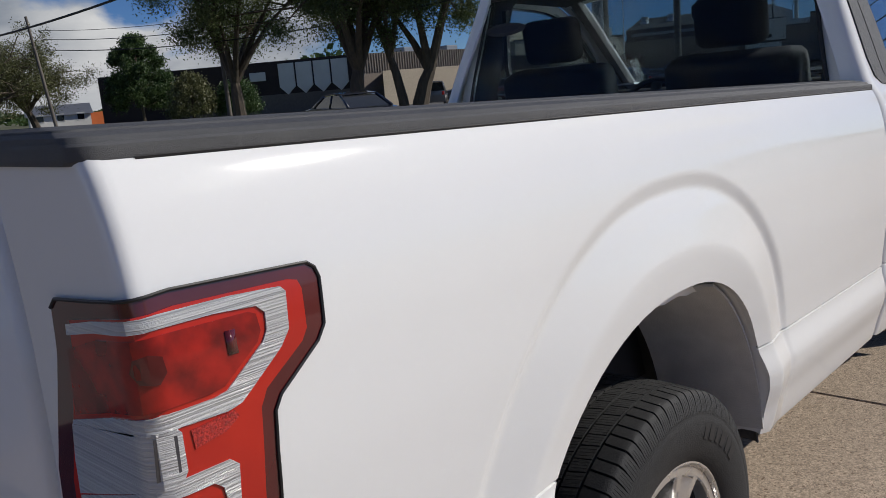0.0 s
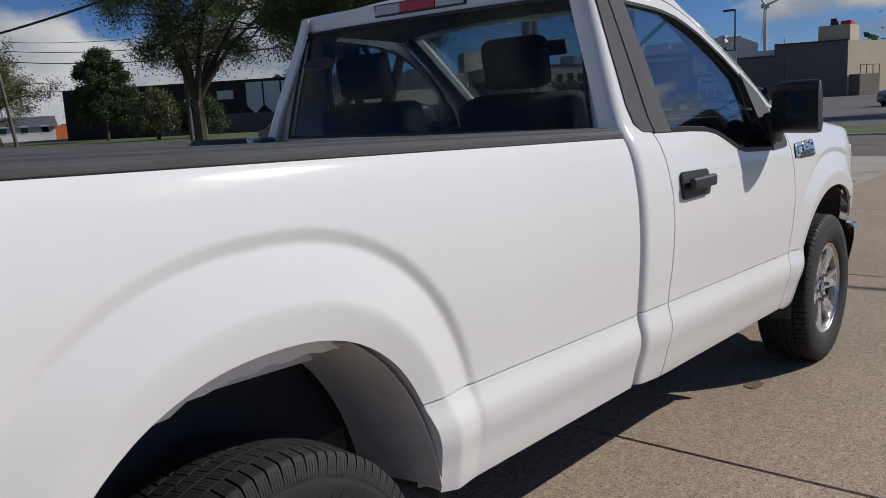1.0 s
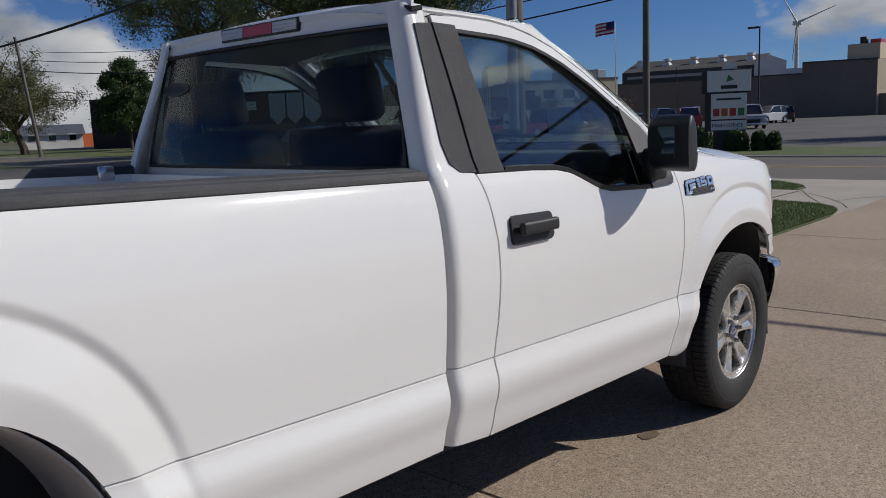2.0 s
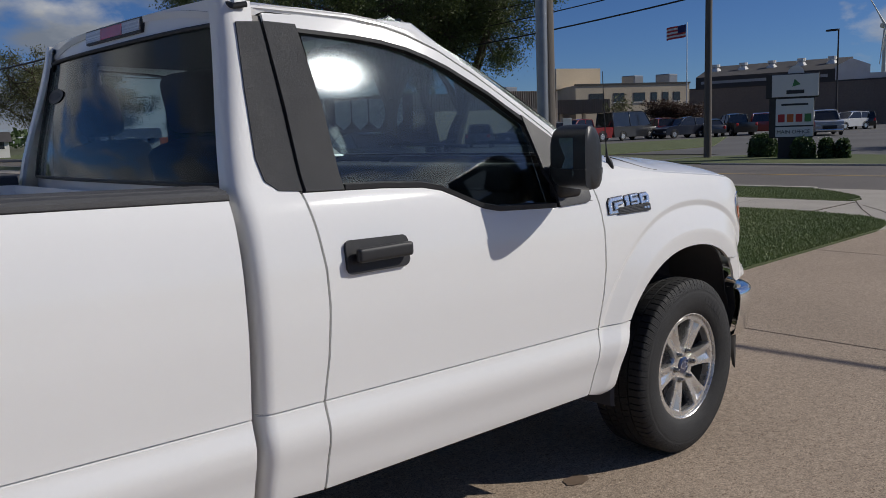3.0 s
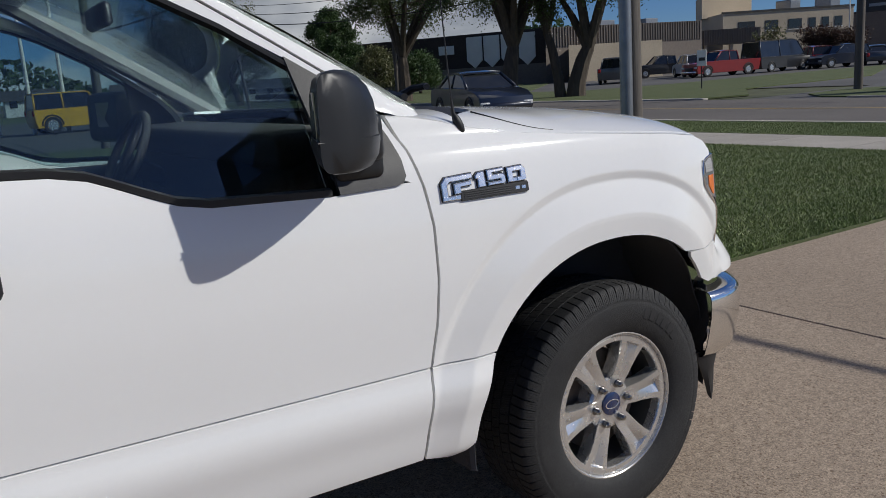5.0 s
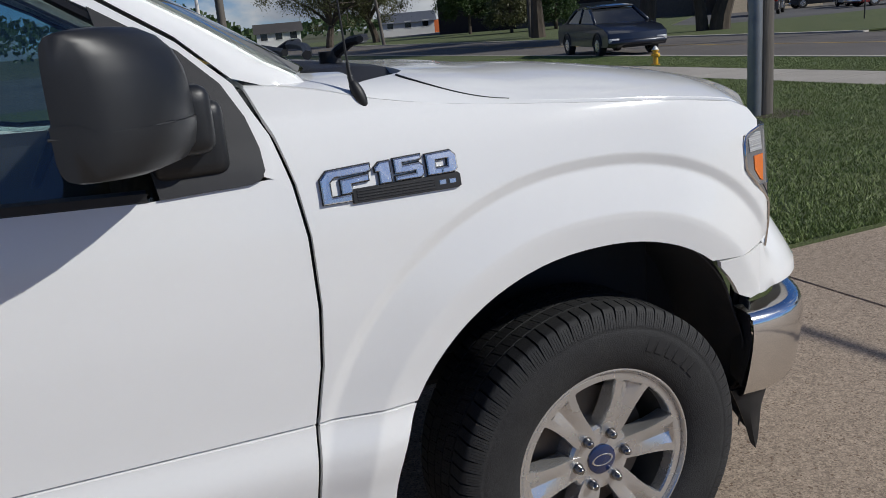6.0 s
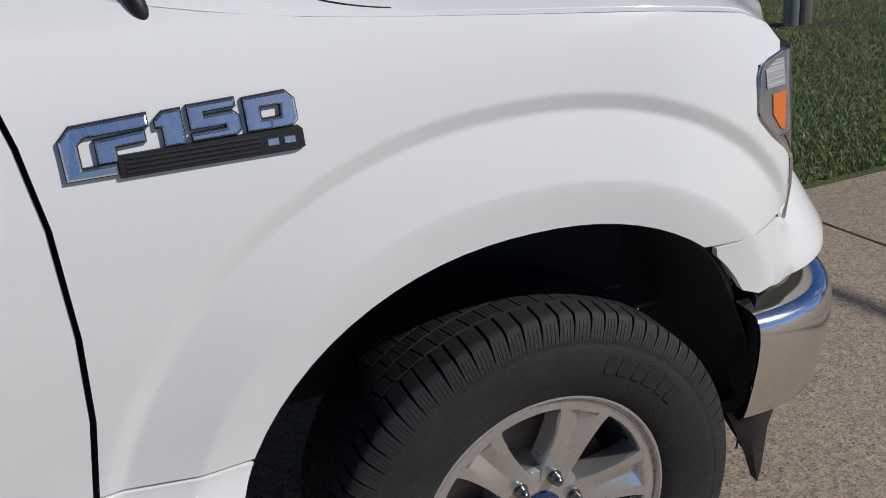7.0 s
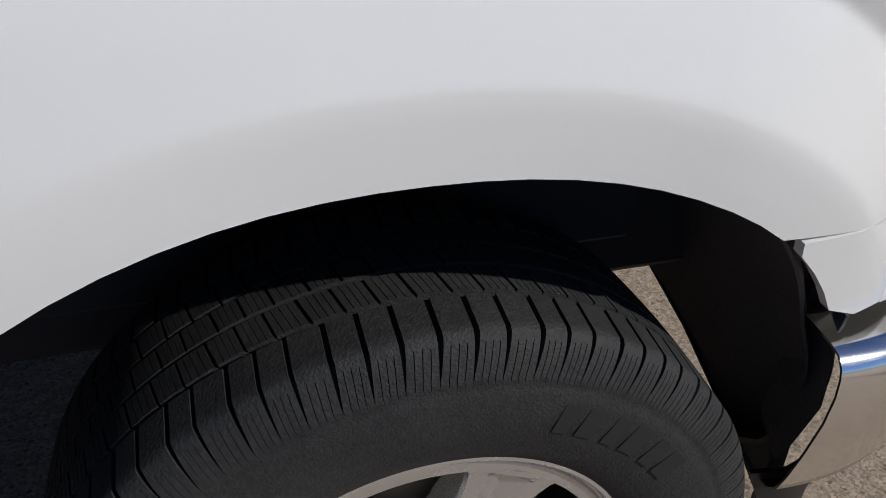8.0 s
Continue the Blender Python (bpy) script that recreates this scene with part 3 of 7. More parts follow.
    part("door_seal", skin([(-1.985, 1.760), (-1.915, 1.760), (-1.915, 1.262), (-1.985, 1.262)], side_map(sgn, -0.008), 0.04, 0.05, o), "seal", truck, thick=0.01)
    # handle: cup plate and grip
    handle = part("door_handle", skin([(-1.866, 1.046), (-1.866, 1.108), (-1.862, 1.119), (-1.850, 1.126), (-1.654, 1.127), (-1.642, 1.121), (-1.637, 1.110), (-1.637, 1.052), (-1.643, 1.041), (-1.656, 1.034), (-1.846, 1.029), (-1.860, 1.034)], side_map(sgn, 0.011), 0.03, 0.03, o), "plastic", door, "black plastic door handle", thick=0.014)
    bm = bmesh.new()
    yo = sgn * (side_y(-1.75, 1.08) + 0.033)
    add_box(bm, -1.845, -1.645, yo - 0.012, yo + 0.012, 1.064 + RAKE * 1.75, 1.106 + RAKE * 1.75, 0.0115, seg=4)
    add_box(bm, -1.68, -1.645, min(yo, yo - sgn * 0.03), max(yo, yo - sgn * 0.03), 1.07 + RAKE * 1.75, 1.10 + RAKE * 1.75, 0.006)
    part("grip", bm, "plastic", handle)
    # front wing
    outline = ([(x + 0.0085, z) for x, z in DOOR_FRONT] + [(-0.715, 1.335), (-0.66, 1.334), (-0.565, 1.318), (-0.50, 1.302), (-0.42, 1.288), (-0.30, 1.2725), (-0.15, 1.2605), (0.0, 1.2505),
               (0.25, 1.2345), (0.40, 1.2185), (0.46, 1.198), (0.495, 1.165), (0.492, 1.150), (0.426, 1.134), (0.422, 1.055), (0.462, 1.018), (0.530, 0.962), (0.550, 0.90), (0.556, 0.868), (0.43, 0.853), (0.39, 0.850)]
               + [p for p in arch_points("front", 0.415, 0.848)[::-1]] + [(-0.57, 0.395), (-0.62, 0.392)])
    part("front_wing", skin(outline, side_map(sgn), *((0.007, 0.004) if sgn < 0 else (0.014, 0.012)), o, cuts=(0.6748, 0.678, 0.6812)), "paint", truck, thick=0.014)

# inner shell: closes the seams and the cab below the glass
bm = bmesh.new()
rows = []
for x in (-2.12, -1.9, -1.5, -1.1, -0.75, -0.60):
    rows.append([body(x, y, z) for y, z in ((-0.86, 0.42), (-0.945, 0.55), (-0.955, 0.9), (-0.945, 1.10), (-0.93, 1.15))])
grid(rows, bm=bm)
rows = [[Vector((p[0], -p[1], p[2])) for p in r] for r in ([[v for v in r] for r in rows])]
grid(rows, bm=bm)
add_box(bm, -2.14, -0.55, -0.88, 0.88, 0.44, 0.52)
add_box(bm, -2.10, -2.07, -0.90, 0.90, 0.50, 1.27)
add_box(bm, -0.62, -0.58, -0.86, 0.86, 0.50, 1.27)
part("inner_shell", bm, "paint_inner", truck, smooth=False)

# roof, rear panel with its window, pillars
rows = []
for i in range(33):
    x = -2.075 + 0.745 * i / 32
    row = []
    for j in range(41):
        t = -1 + j / 20
        zb = 1.853 - 0.058 * abs(t) ** 3.2 - 0.045 * ease(-1.90, -2.10, x) - 0.05 * ease(-1.62, -1.25, x) ** 1.3
        tail = 0.012 + 0.05 * (0.92 * abs(t)) ** 3
        row.append(body(x + tail * ease(-1.9, -2.07, x) + 0.10 * ease(-1.6, -1.33, x) * (1 - t * t), 0.735 * t, zb))
    rows.append(row)
part("roof", grid(rows), "paint", truck, thick=0.02)
for sgn, side in SIDES:
    # roof side between roof sheet and door frame, running down as the windscreen pillar
    line_o = [(-2.035, 1.772), (-2.0, 1.778), (-1.95, 1.782)] + [(x, z + 0.010) for x, z in FRAME_OUT[1:-1]] + [(-0.68, 1.338)]
    rows = []
    for k, (x, z) in enumerate(line_o):
        yo = side_y(x, z) - 0.001 - 0.05 * max(0.0, (-1.985 - x) / 0.075) ** 2
        if x < -1.42:
            top = body(x, sgn * 0.728, 1.853 - 0.058 * 0.97 - 0.045 * ease(-1.90, -2.10, x) - 0.05 * ease(-1.62, -1.25, x) ** 1.3 + 0.002)
        else:
            u = (x + 1.42) / 0.74
            top = body(-1.36 + 0.80 * u, sgn * (0.705 + 0.125 * u), 1.812 - 0.452 * u)
        a, c = body(x, sgn * yo, z), top
        c = c.lerp(a, 0.36 * ease(-1.50, -1.15, x))
        out = Vector((0.0, sgn, 0.9)).normalized()
        mid = (a + c) / 2 + out * 0.22 * (c - a).length
        rows.append([a - Vector((0, sgn * 0.02, 0)), a] + [a * (1 - t) ** 2 + mid * 2 * t * (1 - t) + c * t * t for t in (0.2, 0.4, 0.6, 0.8, 1.0)] + [c - Vector((0.0, sgn * 0.03, 0.012))])
    rows.append([p + Vector((0.025, 0, -0.03)) for p in rows[-1]])
    rows.insert(0, [p + Vector((-0.012, -sgn * 0.02, -0.035)) for p in rows[0]])
    part("roof_seal", tube([body(-2.020, sgn * 0.690, 1.785), body(-2.030, sgn * 0.725, 1.786), body(-2.022, sgn * 0.748, 1.778), body(-1.985, sgn * 0.752, 1.786)], 0.009, 8), "seal", truck)
    part("windscreen_pillar", grid(rows), "paint", truck, split=50)


def rear_map(d=0.0):
    return lambda y, zb: body(CAB_R + 0.002 + 0.105 * ease(1.20, 1.85, zb) + 0.05 * (abs(y) / 0.8) ** 3 - d, y, zb)


back = lambda p: (-1, 0, 0)
wy, wt, wb = 0.70, 1.735, 1.285
for name, outline in (("rear_header", [(-0.74, 1.812), (0.74, 1.812), (0.74, wt), (-0.74, wt)]),
                      ("rear_panel", [(-0.86, wb), (0.86, wb), (0.86, 0.5), (-0.86, 0.5)]),
                      ("rear_pillar", [(-wy, wt), (-0.745, wt), (-0.86, wb), (-wy - 0.085, wb)]),
                      ("rear_pillar", [(wy, wt), (0.745, wt), (0.86, wb), (wy + 0.085, wb)])):
    part(name, skin(outline, rear_map(), 0.06, 0.05, back), "paint", truck, thick=0.012)
rw = part("rear_window", skin([(-wy, wt), (wy, wt), (wy + 0.085, wb), (-wy - 0.085, wb)], rear_map(0.006), 0.06, 0.05, back), "dark_glass", truck, "dark tinted rear glass", thick=0.005)
for pts in (((-wy, wt), (wy, wt)), ((-wy, wt), (-wy - 0.085, wb)), ((wy, wt), (wy + 0.085, wb)), ((-wy - 0.085, wb), (wy + 0.085, wb))):
    p, q = pts
    f = rear_map(0.010)
    line = [f(p[0] + (q[0] - p[0]) * i / 16, p[1] + (q[1] - p[1]) * i / 16) for i in range(17)]
    part("window_seal", tube(line, 0.007, 6), "seal", rw)
# oval emblem on the rear glass, plain shape
decal = [(0.590 + 0.120 * math.cos(a), 1.600 + 0.028 * math.sin(a)) for a in [k * math.tau / 24 for k in range(24)]]
part("window_emblem", skin(decal, rear_map(0.010), 0.05, 0.05, back), "seal", rw, "dark grey oval emblem on the rear glass", thick=0.001)
decal = [(0.590 + 0.085 * math.cos(a), 1.600 + 0.016 * math.sin(a)) for a in [k * math.tau / 20 for k in range(20)]]
part("emblem_centre", skin(decal, rear_map(0.0115), 0.05, 0.05, back), "emblem_blue", rw, thick=0.001)
# high brake lamp on the header
f = rear_map(0.012)
bl = part("high_brake_lamp", skin([(-0.24, 1.808), (0.24, 1.808), (0.235, 1.760), (-0.235, 1.760)], f, 0.04, 0.02, back), "plastic", truck, "high-mounted brake lamp with red centre", thick=0.03)
f = rear_map(0.016)
part("red_lens", skin([(-0.09, 1.803), (0.09, 1.803), (0.09, 1.766), (-0.09, 1.766)], f, 0.04, 0.02, back), "red_lens", bl, thick=0.01)
for y0, y1 in ((-0.23, -0.094), (0.094, 0.23)):
    part("clear_lens", skin([(y0, 1.803), (y1, 1.803), (y1, 1.766), (y0, 1.766)], f, 0.04, 0.02, back), "clear_lens", bl, thick=0.01)

# windscreen, cowl, wipers
rows = []
for j in range(17):
    v = j / 16
    rows.append([body(-0.45 - 0.90 * v - 0.16 * u * u * (1 - 0.4 * v), u * (0.868 - 0.150 * v), 1.350 + 0.454 * v + 0.03 * math.sin(math.pi * v)) for u in [k / 10 - 1 for k in range(21)]])
part("windscreen", grid(rows), "glass", truck, "clear windscreen glass", thick=0.006)
rows = [[body(-0.475 - 0.16 * u * u + (0.19 + 0.12 * u * u) * v, u * (0.815 - 0.12 * v), 1.352 + 0.006 * math.sin(math.pi * v) - 0.006 * v * v - 0.006 * abs(u) ** 6 - 0.030 * max(0.0, abs(u) - 0.9) / 0.1) for u in [k / 10 - 1 for k in range(21)]] for v in (0, 0.25, 0.5, 0.75, 1)]
part("cowl", grid(rows), "plastic", truck, "black plastic cowl panel", thick=0.01)
for y0, y1 in ((-0.70, -0.12), (-0.05, 0.55)):
    pts = [body(-0.58 + 0.15 * (1 - (y / 0.83) ** 2) * 1.0, y, 1.384 + 0.02 * math.sin(3 * (y - y0))) for y in [y0 + (y1 - y0) * i / 10 for i in range(11)]]
    wiper = part("wiper", tube(pts, 0.011, 6), "seal", truck)
    arm = [body(-0.40 + 0.02 * i - 0.05 * (i == 4), y0 + (0.30 - 0.05 * i) * (1 + 0.1 * i), 1.362 + 0.020 * math.sin(i / 4 * math.pi) + 0.012 * i) for i in range(5)]
    part("wiper_arm", tube(arm, 0.016, 8, taper=0.009), "plastic", wiper)
    part("pivot_cap", tube([body(-0.40, y0 + 0.30, 1.345), body(-0.40, y0 + 0.30, 1.385)], 0.028, 12), "plastic", wiper)

# bonnet
top_edge = smooth_curve([(-0.72, 1.340), (-0.66, 1.337), (-0.565, 1.321), (-0.50, 1.304), (-0.42, 1.289), (-0.30, 1.273), (-0.15, 1.261), (0.0, 1.251), (0.25, 1.235), (0.40, 1.219), (0.46, 1.200), (0.56, 1.190), (0.74, 1.196), (0.87, 1.180), (0.98, 1.13)])
centre = smooth_curve([(-0.50, 1.352), (-0.16, 1.342), (0.10, 1.330), (0.35, 1.303), (0.60, 1.268), (0.77, 1.238), (0.88, 1.207), (0.95, 1.165), (0.985, 1.13)])


def bonnet_half(x):
    if x < 0.46:
        return side_y(x, top_edge(x)) - 0.0015
    return nose_half(x)


nose_half = smooth_curve([(0.46, side_y(0.46, 1.2) - 0.004), (0.52, 0.853), (0.60, 0.760), (0.74, 0.590), (0.85, 0.425), (0.93, 0.24), (0.965, 0.11), (0.9831, 0.0)])


def bonnet_z(x, t):
    return top_edge(x) + (centre(x) - top_edge(x)) * (1 - abs(t) ** (5 + 5 * ease(-0.05, -0.42, x))) - 0.010 * (1 - ease(0.25, 0.5, abs(t))) * ease(-0.4, 0.3, x)


rows = []
for i in range(61):
    x = -0.50 + 1.483 * math.sin(i / 60 * math.pi / 2) ** 1.0
    row = []
    for j in range(61):
        t = math.sin((-1 + j / 30) * math.pi / 2)
        xx = x + 0.16 * (1 - ease(0.80, 0.97, abs(t))) * ease(-0.1, -0.5, x)
        row.append(body(xx, bonnet_half(x) * t, bonnet_z(xx, t)))
    drop = 0.075 * ease(0.45, 0.60, x) + 0.004
    for end in (0, -1):
        p = row[end] + Vector((-0.006 * (x > 0.5), 0, -drop))
        p.y *= 0.992
        row.insert(0 if end == 0 else len(row), p)
    rows.append(row)
bonnet = part("bonnet", grid(rows), "paint", truck, thick=0.012, split=55)
for sgn, side in SIDES:
    rows = []
    for i in range(13):
        x = -0.715 + 0.235 * i / 12
        rows.append([body(x, sgn * (side_y(x, top_edge(x)) - 0.001) * t, bonnet_z(x, t) if t < 1 else top_edge(x)) for t in (1.0, 0.985, 0.97, 0.95, 0.93, 0.91, 0.885, 0.86, 0.83, 0.80)])
    part("wing_shoulder", grid(rows), "paint", truck, thick=0.01 if sgn < 0 else -0.01)
shut = []
for i in range(15):
    u = i / 14
    x = -0.375 + 0.20 * u ** 1.6
    t = 0.862 + 0.118 * math.sin(u * math.pi / 2)
    shut.append(body(x, -bonnet_half(x) * t, bonnet_z(x, t) + 0.0004))
part("shut_line", tube(shut, 0.0026, 6, taper=0.0012), "seal", bonnet)
shut = [Vector((p.x, -p.y, p.z)) for p in shut]
part("shut_line", tube(shut, 0.0026, 6, taper=0.0012), "seal", bonnet)


# front end: panels swept round the nose
def nose(t, half=0.988, x0=0.44, x1=0.93, p=1.9):
    """Plan of the nose: t from 0 (right side) over 1 (middle) to 2 (left side)."""
    s = -1 if t <= 1 else 1
    a = (t if t <= 1 else 2 - t) * math.pi / 2
    c, k = math.cos(a), math.sin(a)
    r = (c ** p + k ** p) ** (-1 / p)
    return x0 + (x1 - x0) * r * k, s * half * r * c


def sweep(section, t0, t1, n, **kw):
    rows = []
    for i in range(n + 1):
        t = t0 + (t1 - t0) * i / n
        x, y = nose(t, **kw)
        xa, ya = nose(max(t - 0.01, 0), **kw)
        xb, yb = nose(min(t + 0.01, 2), **kw)
        d = Vector((xb - xa, yb - ya, 0)).normalized()
        nrm = Vector((d.y, -d.x, 0))
        rows.append([body(x + nrm.x * off, y + nrm.y * off, zb) for off, zb in section])
    return grid(rows)


def front_wrap(z_list, x0, x_mid, lift, n=40, top=None, bulge=0.0, fade=False, boxy=False):
    """Rows of points that leave the body side at x0 and run round the nose to the other side."""
    half = []
    for i in range(n + 1):
        u = i / n
        row = []
        for off, zb in z_list:
            zz = zb + (top(u) if top and zb > 0.80 else 0.0) * (zb - 0.80) / 0.053
            ys = side_y(x0, min(zb, 0.85)) + lift
            if boxy:
                ys = 0.966 + 0.020 * ease(0.45, 0.66, zb)
            P = [(x0, ys), (0.76, ys + 0.017), (0.83, 0.72), (x_mid, 0.0)] if boxy else [(x0, ys), (x0 + 0.19 + bulge, ys - 0.052 + bulge * 0.3), (x_mid - 0.02, 0.65 + bulge), (x_mid, 0.0)]
            b = ((1 - u) ** 3, 3 * u * (1 - u) ** 2, 3 * u * u * (1 - u), u ** 3)
            x, y = sum(k * q[0] for k, q in zip(b, P)), sum(k * q[1] for k, q in zip(b, P))
            g = 1 - u
            dx = 3 * (g * g * (P[1][0] - P[0][0]) + 2 * g * u * (P[2][0] - P[1][0]) + u * u * (P[3][0] - P[2][0]))
            dy = 3 * (g * g * (P[1][1] - P[0][1]) + 2 * g * u * (P[2][1] - P[1][1]) + u * u * (P[3][1] - P[2][1]))
            k = off * (ease(0.0, 0.16, u) if fade else 1.0) / math.hypot(dx, dy)
            row.append((x - dy * k, y + dx * k, zz))
        half.append(row)
    rows = [[body(x, -y, z) for x, y, z in r] for r in half]
    rows += [[body(x, y, z) for x, y, z in r] for r in half[-2::-1]]
    return grid(rows)


chrome_sec = [(-0.075, 0.694), (-0.030, 0.691), (-0.014, 0.687), (-0.004, 0.676), (0.000, 0.664), (0.003, 0.640), (0.004, 0.600), (0.002, 0.545), (-0.003, 0.495), (-0.010, 0.466), (-0.022, 0.453), (-0.045, 0.449)]
part("front_bumper", front_wrap(chrome_sec, 0.432, 1.005, 0.0, n=56, boxy=True), "chrome", truck, "polished chrome front bumper", thick=-0.003, split=45)
part("bumper_gap", front_wrap([(-0.030, 0.735), (-0.040, 0.715), (-0.040, 0.670)], 0.468, 0.945, -0.022), "seal", truck, "black strip between bumper and cover")
for sgn, side in SIDES:
    rows = []
    for zb in (0.705, 0.670, 0.63, 0.58, 0.52, 0.46):
        ys = side_y(0.462, zb) + 0.008
        rows.append([body(x, sgn * y, zb) for x, y in ((0.468, ys - 0.020), (0.474, ys - 0.034), (0.484, ys - 0.055), (0.50, 0.84), (0.53, 0.80))])
    part("bumper_end_plate", grid(rows), "liner", truck, "black plate behind the bumper end", thick=0.003)
lift_top = lambda u: 0.025 * ease(0.06, 0.25, u)
part("bumper_cover", front_wrap([(-0.10, 0.8545), (-0.072, 0.852), (-0.055, 0.838), (-0.022, 0.800), (0.000, 0.760), (0.003, 0.736), (-0.02, 0.726)], 0.492, 0.965, 0.001, top=lift_top, bulge=0.045, fade=True), "paint", truck, thick=-0.010, split=50)
for sgn, side in SIDES:
    outline = [p for p in arch_points("front", 0.726, 0.726) if p[0] > 0.30 and p[1] < 0.845]
    outline = [(0.323, 0.8482), (0.39, 0.8485), (0.445, 0.8512), (0.500, 0.8570), (0.500, 0.730), (0.452, 0.724)] + outline[::-1]
    part("bumper_end", skin(outline, side_map(sgn, 0.001), 0.010, 0.012, outwards(sgn)), "paint", truck, thick=0.012)
part("air_dam", front_wrap([(-0.035, 0.462), (-0.045, 0.43), (-0.075, 0.39), (-0.11, 0.35)], 0.50, 0.93, 0.0), "plastic", truck, "black plastic air dam", thick=-0.008)
gr_sec = [(-0.02, 1.12), (-0.005, 1.0), (-0.01, 0.88)]
part("front_panel", sweep(gr_sec, 0.34, 1.66, 48, half=0.925, x0=0.46, x1=0.90, p=1.6), "plastic", truck, thick=0.02)
for sgn, side in SIDES:
    hl_sec = [(-0.02, 1.150), (-0.003, 1.128), (0.0, 1.06), (-0.004, 0.98), (-0.012, 0.90), (-0.03, 0.87)]
    a, b = (0.055, 0.40) if sgn < 0 else (1.945, 1.60)
    hl = part("headlamp", skin([(0.430, 1.132), (0.426, 1.056), (0.466, 1.020), (0.534, 0.964), (0.554, 0.90), (0.560, 0.868), (0.63, 0.868), (0.63, 1.147), (0.494, 1.148)], side_map(sgn, 0.001), 0.012, 0.03, outwards(sgn)), "lamp_grey", truck, "clear headlamp with amber side reflector", thick=0.02)
    part("amber_reflector", skin([(0.462, 1.083), (0.462, 1.050), (0.487, 1.022), (0.498, 1.018), (0.502, 1.084)], side_map(sgn, 0.003), 0.012, 0.03, outwards(sgn)), "amber", hl, "orange side reflector", thick=0.004)
    part("clear_lens", skin([(0.444, 1.126), (0.446, 1.094), (0.500, 1.094), (0.500, 1.138), (0.480, 1.138)], side_map(sgn, 0.003), 0.012, 0.03, outwards(sgn)), "clear_lens", hl, "clear upper lens", thick=0.004)
    part("dark_bezel", skin([(0.470, 1.010), (0.500, 1.008), (0.545, 0.962), (0.560, 0.905), (0.562, 0.880), (0.60, 0.880), (0.60, 1.008)], side_map(sgn, 0.003), 0.012, 0.03, outwards(sgn)), "lamp_dark", hl, "dark lower lamp bezel", thick=0.004)
    part("lamp_body", sweep(hl_sec, a, b, 30, half=0.925, x0=0.46, x1=0.90, p=1.6), "lamp_grey", hl)
    part("chrome_edge", tube([side_map(sgn, 0.003)(x, z) for x, z in ((0.492, 1.149), (0.450, 1.140), (0.432, 1.132), (0.425, 1.118), (0.424, 1.060), (0.432, 1.048), (0.464, 1.019), (0.532, 0.963), (0.545, 0.94), (0.553, 0.90), (0.560, 0.83))], 0.0035, 6), "chrome", hl)


# wheel wells: the liner follows the opening and closes inboard
def well(which, sgn):
    cx, al, ar, b, n = ARCH[which]
    pts = []
    for i in range(49):
        a = math.pi * (1.06 - 1.12 * i / 48)
        c, s = math.cos(a), math.sin(a)
        r = (abs(c) ** n + abs(s) ** n) ** (-1 / n)
        pts.append((cx + (al if c < 0 else ar) * r * c * 1.01, HUB_Z + b * r * s * 1.012))
    rows = []
    for x, z in pts:
        ox = (x - cx)
        row = []
        edge = min(side_y(x, max(z + RAKE * x, 0.5)) - (0.050 if which == "front" and x > 0.3 else 0.018), 0.955)
        for y, k in ((-edge, 1.0), (-edge + 0.012, 1.02), (-0.885, 1.025), (-0.80, 1.03), (-0.62, 1.03), (-0.50 if which == "front" else -0.62, 1.03)):
            zz = HUB_Z + (z - HUB_Z) * k
            if which == "front" and ox > 0.25:
                zz = max(zz, 0.30 + 0.62 * max(0.0, 0.89 + y) * (1 - 0.8 * max(0.0, 0.89 + y)))
            elif which == "front" and ox < -0.25:
                zz = max(zz, 0.345)
            elif which == "rear":
                zz = max(zz, 0.50)
            row.append(Vector((cx + ox * k, y, zz)))
        rows.append(row)
    if sgn > 0:
        rows = [[Vector((p.x, abs(p.y), p.z)) for p in r] for r in rows]
    part("wheel_liner", grid(rows), "liner", truck, "black plastic wheel-arch liner", thick=0.004)


